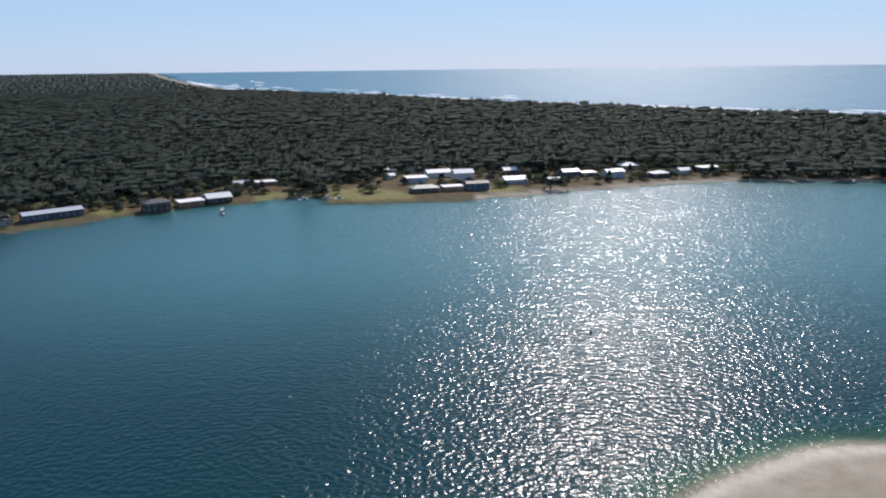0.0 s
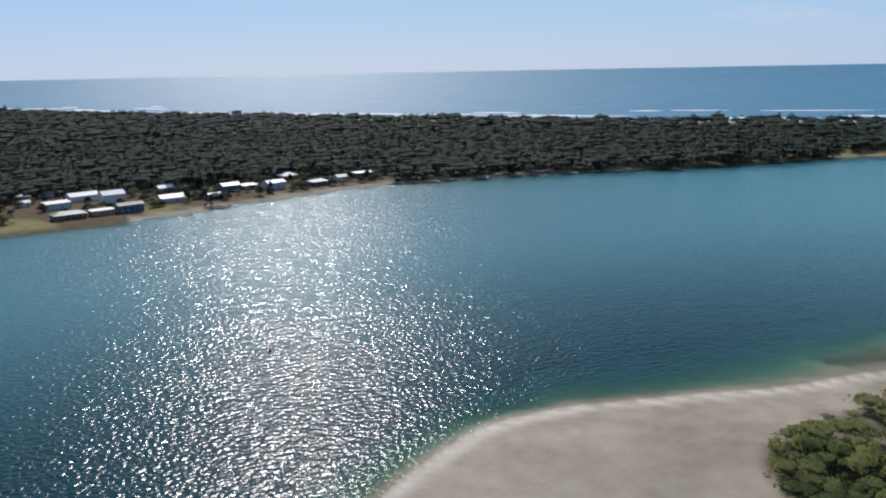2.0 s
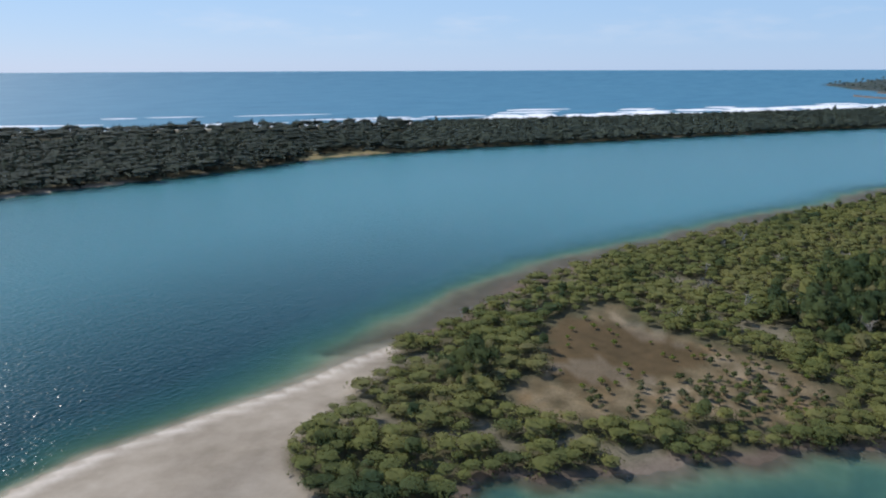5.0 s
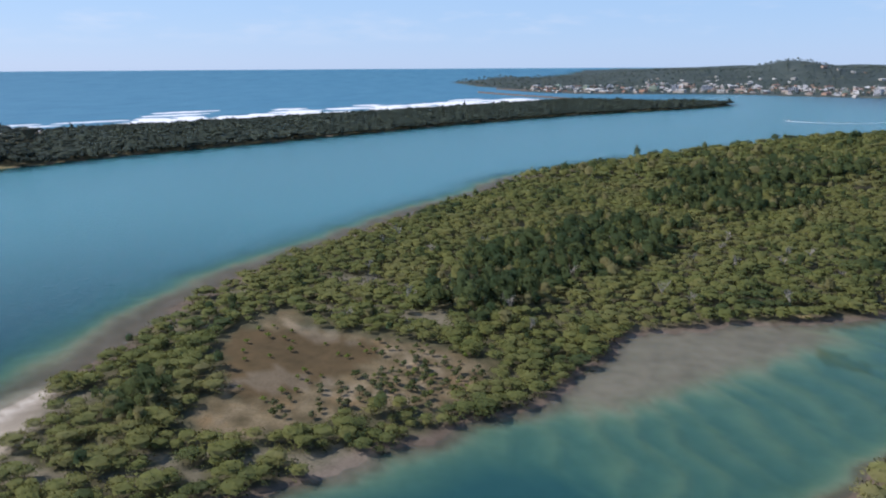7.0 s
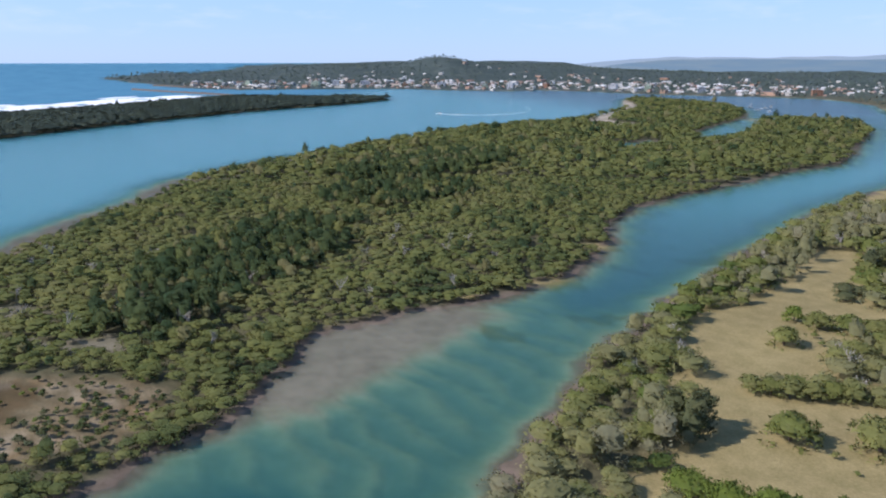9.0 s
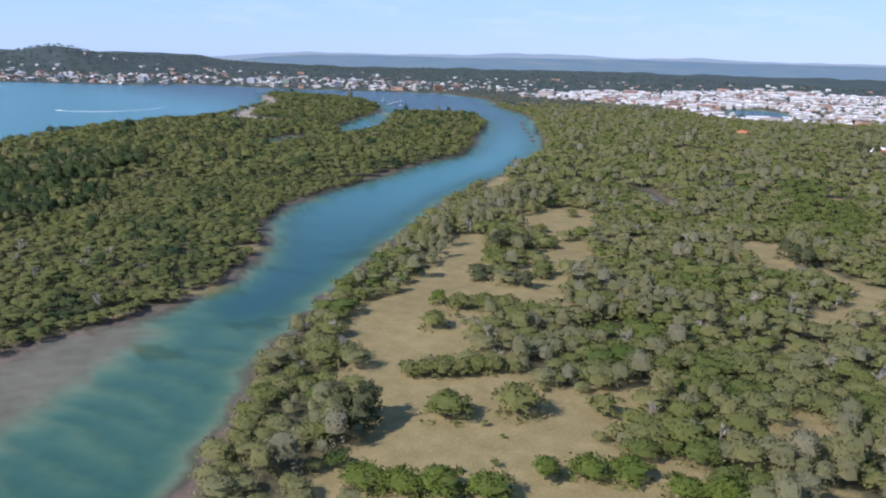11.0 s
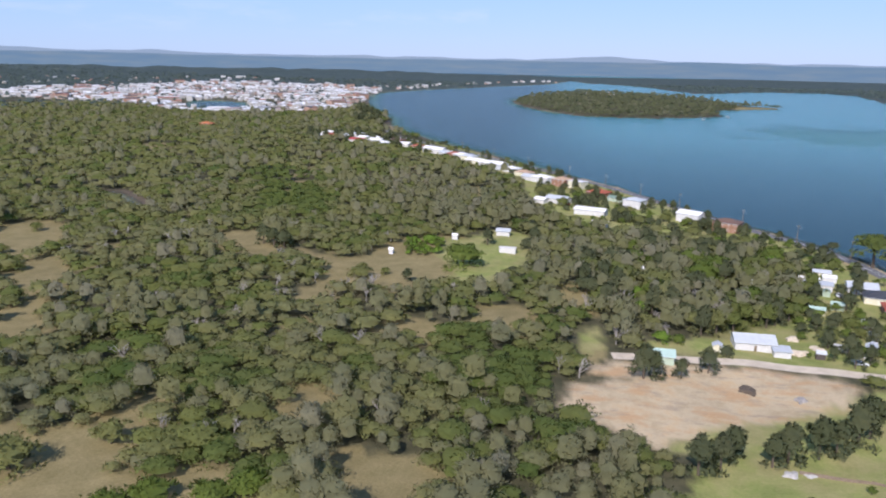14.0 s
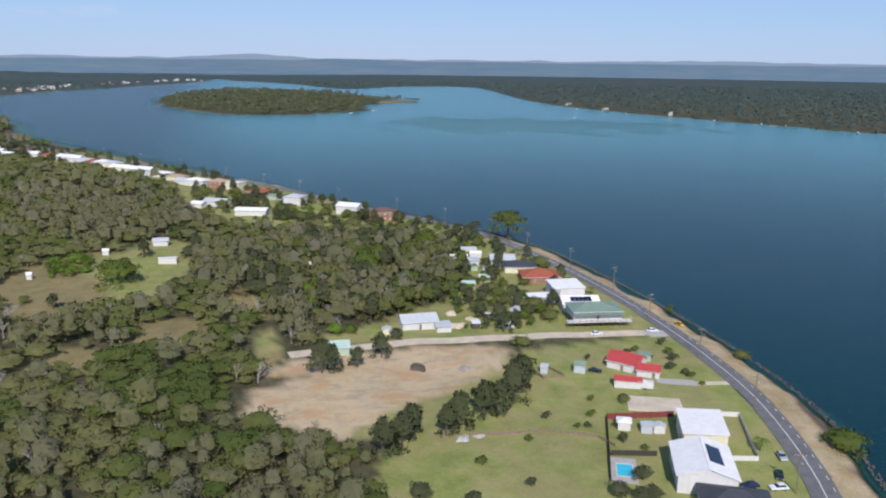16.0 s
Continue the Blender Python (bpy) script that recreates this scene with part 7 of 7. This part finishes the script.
PAINT_SILVER = plain("silver_car_paint", (0.45, 0.49, 0.55), 0.3, 0.5, 0.05, 0.5, 0.3)
PAINT_BLACK = plain("black_car_paint", (0.015, 0.016, 0.02), 0.2, 0.5, 0.1)
PAINT_WHITE = plain("white_car_paint", (0.75, 0.76, 0.77), 0.3, 0.5, 0.04)
PAINT_NAVY = plain("navy_car_paint", (0.02, 0.03, 0.08), 0.25, 0.5, 0.1)
PAINT_YELLOW = plain("yellow_car_paint", (0.72, 0.38, 0.03), 0.3, 0.5, 0.06)
car("silver car parked on the grass verge", -135.3, -155.2, 20, PAINT_SILVER)
car("black car parked on the grass verge", -128.3, -147.4, 35, PAINT_BLACK)
car("white car parked beside the dark-roofed house", -124.2, -142.6, 100, PAINT_WHITE)
car("navy car parked beside the dark-roofed house", -117.9, -145, 100, PAINT_NAVY)
car("yellow car on the river road", -169.6, -255.0, 178, PAINT_YELLOW)
car("dark car parked by the shed on the grass", -115.5, -219.5, -60, PAINT_BLACK)
car("white utility parked under the high-set house", -133, -252.5, -80, PAINT_WHITE)
car("white car parked at the end of the lane", -155, -250, -70, PAINT_WHITE)
car("white utility parked by the lane", -104, -267.5, -80, PAINT_WHITE)
car("silver car parked in a back garden", -119, -300, -70, PAINT_SILVER)
car("white car parked by the dark-roofed house", -124, -352, 10, PAINT_WHITE)
car("red car parked near the white-roofed houses", -9, -549, 120, ROOF_RED)


def caravan(label, x, y, bearing):
    c = thing("caravan", label, "caravan", x, y, bearing, "caravans")
    part("body", boxes((-2.5, 2.5, -1.15, 1.15, 0.5, 2.55), bevel=0.12), WALL_WHITE, c)
    part("roof_hatch", boxes((-0.5, 0.5, -0.4, 0.4, 2.54, 2.68)), FRAME, c)
    part("skirt", boxes((-2.3, 2.3, -1.0, 1.0, 0.25, 0.5)), STEEL, c)
    for wy in (-1.05, 1.05):
        bm = bmesh.new()
        tube(bm, (0, wy - 0.1, 0.3), (0, wy + 0.1, 0.3), 0.32, 0.32, 12)
        part("wheel", bm, RUBBER, c)
    for xx in (-1.3, 1.0):
        window(c, xx, -1.15, 1.3, 1.5, 0.7, 0)
        window(c, xx, 1.15, 1.3, 1.5, 0.7, 1)
    bm = bmesh.new()
    tube(bm, (2.4, 0, 0.45), (3.5, 0, 0.45), 0.06, 0.05, 6)
    part("drawbar", bm, STEEL, c)
    return c


caravan("white caravan parked beside the red-roofed shed", -124.2, -203.3, -60)
caravan("white caravan parked behind the high-set house", -113, -283.5, 40)
caravan("white caravan parked near the lane", -101, -278.5, -70)
for k in range(9):
    caravan("white caravan in the village van park", -188 + k % 3 * 13 + (k * 7) % 4, 622 + k // 3 * 9, 60 + (k * 31) % 50)


def boat(label, x, y, bearing, long=8.0, mast=False, name="motor_boat"):
    c = thing(name, label, "boat", x, y, bearing, "moored boats", z=float(bowl(np.array([x]), np.array([y]))[0]) - 0.15)
    h, w = long / 2, long * 0.17
    bm = bmesh.new()
    st = [(-h, 0.9, 0.95), (-h * 0.3, 1.0, 0.95), (h * 0.35, 0.85, 1.05), (h * 0.8, 0.4, 1.2), (h, 0.03, 1.3)]
    rows = []
    for px, k, top in st:
        rows.append([bm.verts.new(v) for v in ((px, -w * k, top), (px, -w * k * 0.75, 0.1), (px, 0, -0.25), (px, w * k * 0.75, 0.1), (px, w * k, top))])
    for r0, r1 in zip(rows[:-1], rows[1:]):
        for i in range(4):
            bm.faces.new((r0[i], r1[i], r1[i + 1], r0[i + 1]))
        bm.faces.new((r0[4], r1[4], r1[0], r0[0]))
    bm.faces.new(rows[0])
    bmesh.ops.recalc_face_normals(bm, faces=bm.faces)
    part("hull", bm, WALL_GREY, c, "pale hull")
    part("cabin", boxes((-h * 0.35, h * 0.35, -w * 0.7, w * 0.7, 0.95, 2.1 if not mast else 1.5), bevel=0.1), WALL_WHITE, c)
    part("cabin_window", boxes((-h * 0.36, h * 0.36, -w * 0.72, w * 0.72, 1.25, 1.45 if mast else 1.75)), GLASS, c)
    if mast:
        bm = bmesh.new()
        tube(bm, (h * 0.1, 0, 1.4), (h * 0.1, 0, 1.4 + long * 1.15), 0.08, 0.05, 6)
        part("mast", bm, STEEL, c)
        bm = bmesh.new()
        tube(bm, (h * 0.1, 0, 2.3), (-h * 0.8, 0, 2.3), 0.06, 0.05, 6)
        part("boom", bm, STEEL, c)
    else:
        part("flybridge", boxes((-h * 0.2, h * 0.1, -w * 0.5, w * 0.5, 2.1, 2.5), bevel=0.05), FRAME, c)
    return c


for k, (x, y) in enumerate([(1290, -1095), (1214, -1047), (1251, -1098), (1168, -1035), (1277, -1134), (1361, -1157), (1320, -1085), (1235, -1075)]):
    boat("white yacht moored in the creek basin" if k % 2 else "white motor cruiser moored in the creek basin", x, y, 40 + k * 17, 11, bool(k % 2), "yacht" if k % 2 else "motor_boat")
for x, y, br, L, lab in [(-88, 486, 30, 8, "white motor boat at the village inlet"), (-74, 491, 70, 7, "white motor boat at the village inlet"), (-66, 488, 60, 6, "small boat at the village inlet"), (-127, 441, 320, 6, "small white boat tied at the jetty"),
                         (-760, -730, 80, 7, "small white boat on the wide river"), (-640, -1320, 70, 8, "white boat over the tidal flats"), (-318, -1560, 70, 9, "white boat beside the river island"), (-262, -1490, 60, 8, "pale boat beside the river island"),
                         (-866, -1222, 10, 9, "white boat below the far bank"), (-893, -1130, 20, 9, "white boat below the far bank"), (-905, -1085, 20, 8, "white boat below the far bank"), (-800, -1420, 0, 9, "white boat below the far bank"),
                         (-780, -1480, 5, 8, "white boat below the far bank"), (-762, -1560, 5, 8, "white boat below the far bank"), (-930, -960, 25, 12, "large white boat at the far bank"), (1310, -452, 210, 8, "white speedboat on the estuary")]:
    boat(lab, x, y, br, L)


def oyster_rack(x, y, bearing):
    r = thing("oyster_rack", "weathered tan timber oyster rack standing in the creek", "oyster rack", x, y, bearing, "oyster racks in the creek", z=0.0)
    for k in range(-1, 2):
        part("rail", boxes((-8, 8, k * 2.4 - 0.12, k * 2.4 + 0.12, 0.55, 0.75)), TIMBER, r)
    for k in range(8):
        part("tray", boxes((-7.6 + k * 2.0, -6.2 + k * 2.0, -2.3, 2.3, 0.76, 0.95), bevel=0.03), TIMBER, r)
    for k in range(5):
        for w in (-2.4, 2.4):
            bm = bmesh.new()
            tube(bm, (-7.6 + k * 3.8, w, -2.0), (-7.6 + k * 3.8, w, 1.3), 0.12, 0.1, 5)
            part("pile", bm, TIMBER, r)


for x, y, br in [(861, -1046, 130), (789, -949, 135), (750, -905, 135), (711, -862, 138), (675, -826, 138), (640, -790, 140), (604, -748, 140)]:
    oyster_rack(x, y, br)


def wake():
    """Foam trailing from the speedboat in a long bend."""
    x, y, dx, dy = along([(1316, -447), (1290, -458), (1255, -500), (1262, -570), (1330, -640), (1435, -674)], 8)
    v = []
    for i in range(len(x)):
        w = 2.5 + 1.5 * min(1, i / 5)
        w *= max(0.04, 1 - i / len(x) * 1.6)
        v += [(x[i] + dy[i] * w, y[i] - dx[i] * w, 0.12), (x[i], y[i], 0.35 if i < 5 else 0.15), (x[i] - dy[i] * w, y[i] + dx[i] * w, 0.12)]
    f = [(i * 3 + k, i * 3 + k + 1, i * 3 + k + 4, i * 3 + k + 3) for i in range(len(x) - 1) for k in range(2)]
    me = bpy.data.meshes.new("boat_wake")
    me.from_pydata(v, [], f)
    me.materials.append(FOAM)
    return tagged(new("boat_wake", me), "white foam wake curving behind the speedboat", "wake", kind="stuff")


wake()


def jetty(x, y, bearing, long):
    j = thing("jetty", "short pale timber jetty at the village", "jetty", x, y, bearing, z=0.0)
    part("deck", boxes((0, long, -0.9, 0.9, 0.75, 0.9)), CONCRETE, j)
    for k in range(int(long / 3) + 1):
        for s in (-0.8, 0.8):
            bm = bmesh.new()
            tube(bm, (k * 3 + 0.2, s, -1.5), (k * 3 + 0.2, s, 1.5), 0.12, 0.11, 6)
            part("pile", bm, TIMBER, j)
    return j


jetty(-131, 458, 166, 17)
jetty(-900, -1100, 100, 20)
b = thing("channel_marker", "small dark channel marker in the estuary", "buoy", 44.3, 229.4, 0, z=0.0)
bm = bmesh.new()
tube(bm, (0, 0, -0.6), (0, 0, 0.5), 0.55, 0.45, 10)
part("float", bm, PAINT_BLACK, b)
bm = bmesh.new()
tube(bm, (0, 0, 0.5), (0, 0, 1.7), 0.09, 0.07, 6)
part("staff", bm, PAINT_BLACK, b)
part("topmark", boxes((-0.22, 0.22, -0.22, 0.22, 1.6, 2.0), bevel=0.04), PAINT_BLACK, b)

# ---------------------------------------------------------------- the town
TOWN_ROOF, tnt, tb = material("town_roofs", 0.6, 0.3)
tnt.links.new(ramp(tnt, attribute(tnt, "tint"), [(0.0, (0.80, 0.79, 0.77)), (0.45, (0.62, 0.62, 0.60)), (0.5, (0.36, 0.38, 0.40)), (0.66, (0.36, 0.14, 0.08)), (0.84, (0.40, 0.18, 0.11)), (0.92, (0.12, 0.11, 0.11))]), tb.inputs["Base Color"])
TOWN_WALL, tnt, tb = material("town_walls", 0.8, 0.2)
tnt.links.new(ramp(tnt, attribute(tnt, "tint"), [(0.0, (0.50, 0.48, 0.44)), (0.5, (0.42, 0.39, 0.33)), (1.0, (0.40, 0.24, 0.16))]), tb.inputs["Base Color"])


def town(name, label, plan, spacing, seed, share=1.0, big=0.12, white=0.55):
    """Streets of small gabled buildings, too many to count, in one mesh."""
    rng = np.random.RandomState(seed)
    p = np.array(plan, float)
    lo, hi = p.min(0), p.max(0)
    x, y = scatter(rng, (lo[0], lo[1], hi[0], hi[1]), spacing)
    _, _, best = lay(x, y)
    ok = (inland(p, x, y) > 0) & (best > 9) & (rng.uniform(0, 1, len(x)) < share * (0.75 + 0.35 * W90(x, y)))
    x, y = x[ok], y[ok]
    z = ground_height(x, y)[0]
    v, f, t, m = [], [], [], []
    for i in range(len(x)):
        w, d, h = rng.uniform(9, 16), rng.uniform(7, 11), rng.choice([3.2, 3.4, 5.8])
        if rng.uniform() < big:
            w, d, h = rng.uniform(20, 42), rng.uniform(12, 20), rng.choice([5, 6.5, 9])
        r = d * 0.17 if w < 20 else 1.2
        a = rng.uniform(-0.3, 0.3) + rng.choice([0.6, 0.6 + math.pi / 2])
        c, s = math.cos(a), math.sin(a)
        k = len(v)
        e = 0.5
        for px, py, pz in ((-w / 2, -d / 2, -1), (w / 2, -d / 2, -1), (w / 2, d / 2, -1), (-w / 2, d / 2, -1), (-w / 2, -d / 2, h), (w / 2, -d / 2, h), (w / 2, d / 2, h), (-w / 2, d / 2, h),
                           (-w / 2, 0, h + r), (w / 2, 0, h + r),
                           (-w / 2 - e, -d / 2 - e, h - 0.1), (w / 2 + e, -d / 2 - e, h - 0.1), (w / 2 + e, d / 2 + e, h - 0.1), (-w / 2 - e, d / 2 + e, h - 0.1), (-w / 2 - e, 0, h + r + 0.1), (w / 2 + e, 0, h + r + 0.1)):
            v.append((x[i] + px * c - py * s, y[i] + px * s + py * c, z[i] + pz))
        for q in ((0, 1, 5, 4), (1, 2, 6, 9, 5), (2, 3, 7, 6), (3, 0, 4, 8, 7)):
            f.append([k + j for j in q])
            m.append(0)
        for q in ((10, 11, 15, 14), (12, 13, 14, 15)):
            f.append([k + j for j in q])
            m.append(1)
        tone = rng.uniform(0, 0.45) if rng.uniform() < white else rng.uniform(0.46, 1.0)
        t += [tone] * 16
    me = bpy.data.meshes.new(name)
    me.from_pydata(v, [], f)
    me.materials.append(TOWN_WALL)
    me.materials.append(TOWN_ROOF)
    me.polygons.foreach_set("material_index", np.array(m, np.int32))
    me.attributes.new("tint", "FLOAT", "POINT").data.foreach_set("value", np.array(t, np.float32))
    return tagged(new(name, me), label, "buildings", kind="stuff")


town("canal_town", "crowded white and red roofs of the canal town", CANAL_TOWN, 22, 91, 0.85, 0.2, 0.72)
town("harbour_town", "pale houses and shops of the harbour town", [(1640, -1440), (1720, -1330), (1941, -1230), (2179, -1160), (2200, -900), (2430, -750), (2540, -454), (2560, -150), (2800, -90), (3100, -60), (3300, -500), (2900, -1300), (2500, -1800), (1800, -2000), (1420, -1900)], 36, 92, 0.62, 0.2, 0.6)
town("hill_houses", "scattered houses on the hills behind the town", [(3000, -500), (3500, -600), (3500, -1500), (2700, -2400), (1700, -2900), (900, -3000), (800, -2600), (1800, -2000), (2600, -1700)], 62, 93, 0.32, 0.08, 0.55)
town("river_suburb", "white houses along the far river shore", [(540, -2300), (480, -2420), (380, -2839), (140, -3480), (-20, -3560), (100, -3650), (420, -3000), (650, -2500)], 42, 94, 0.5, 0.1, 0.7)
town("bank_cottages", "a few cottages under the trees of the far bank", [(-950, -930), (-935, -1090), (-880, -1250), (-820, -1450), (-785, -1760), (-800, -1760), (-845, -1450), (-905, -1250), (-960, -1090), (-975, -930)], 30, 95, 0.16, 0.0, 0.7)
town("island_cottages", "a few cottages at the back of the river island", [(0, -2300), (-150, -2350), (-250, -2500), (-50, -2560)], 45, 96, 0.5, 0.0, 0.7)


def apartments(x, y, bearing, w, d, storeys, mat):
    h = thing("apartment_building", "pale apartment block above the harbour", "apartment building", x, y, bearing, "apartment blocks of the harbour town")
    top = storeys * 3.1
    part("wall", boxes((-w / 2, w / 2, -d / 2, d / 2, -3, top)), mat, h)
    part("roof", boxes((-w / 2 - 0.4, w / 2 + 0.4, -d / 2 - 0.4, d / 2 + 0.4, top, top + 0.5)), ROOF_GREY, h)
    part("lift_tower", boxes((-2.5, 2.5, -2, 2, top + 0.5, top + 3)), mat, h)
    n = max(2, int(w / 5))
    me = link("window", boxes((-1.5, 1.5, -0.05, 0.08, 0, 1.6)), GLASS)
    for s in range(storeys):
        for i in range(n):
            for sgn in (-1, 1):
                ob = part("window", me, GLASS, h)
                ob.matrix_basis = pose(-w / 2 + w * (i + 0.5) / n, sgn * d / 2, s * 3.1 + 0.9)
    return h


rng = np.random.RandomState(97)
for k, (x, y) in enumerate([(3150, -120), (3080, -200), (2960, -240), (3050, -330), (2900, -370), (2830, -280), (2780, -420), (2860, -520), (2720, -560), (2650, -480), (2620, -640), (2560, -760), (2480, -860), (2350, -960), (2260, -1010), (2300, -1150),
                            (2080, -1260), (1960, -1300), (1850, -1400), (1600, -1560)]):
    apartments(x, y, 40 + rng.uniform(-15, 15), rng.uniform(16, 30), rng.uniform(11, 16), rng.randint(3, 7), (WALL_GREY, WALL_GREEN, WALL_GREY, WALL_BRICK)[k % 4])
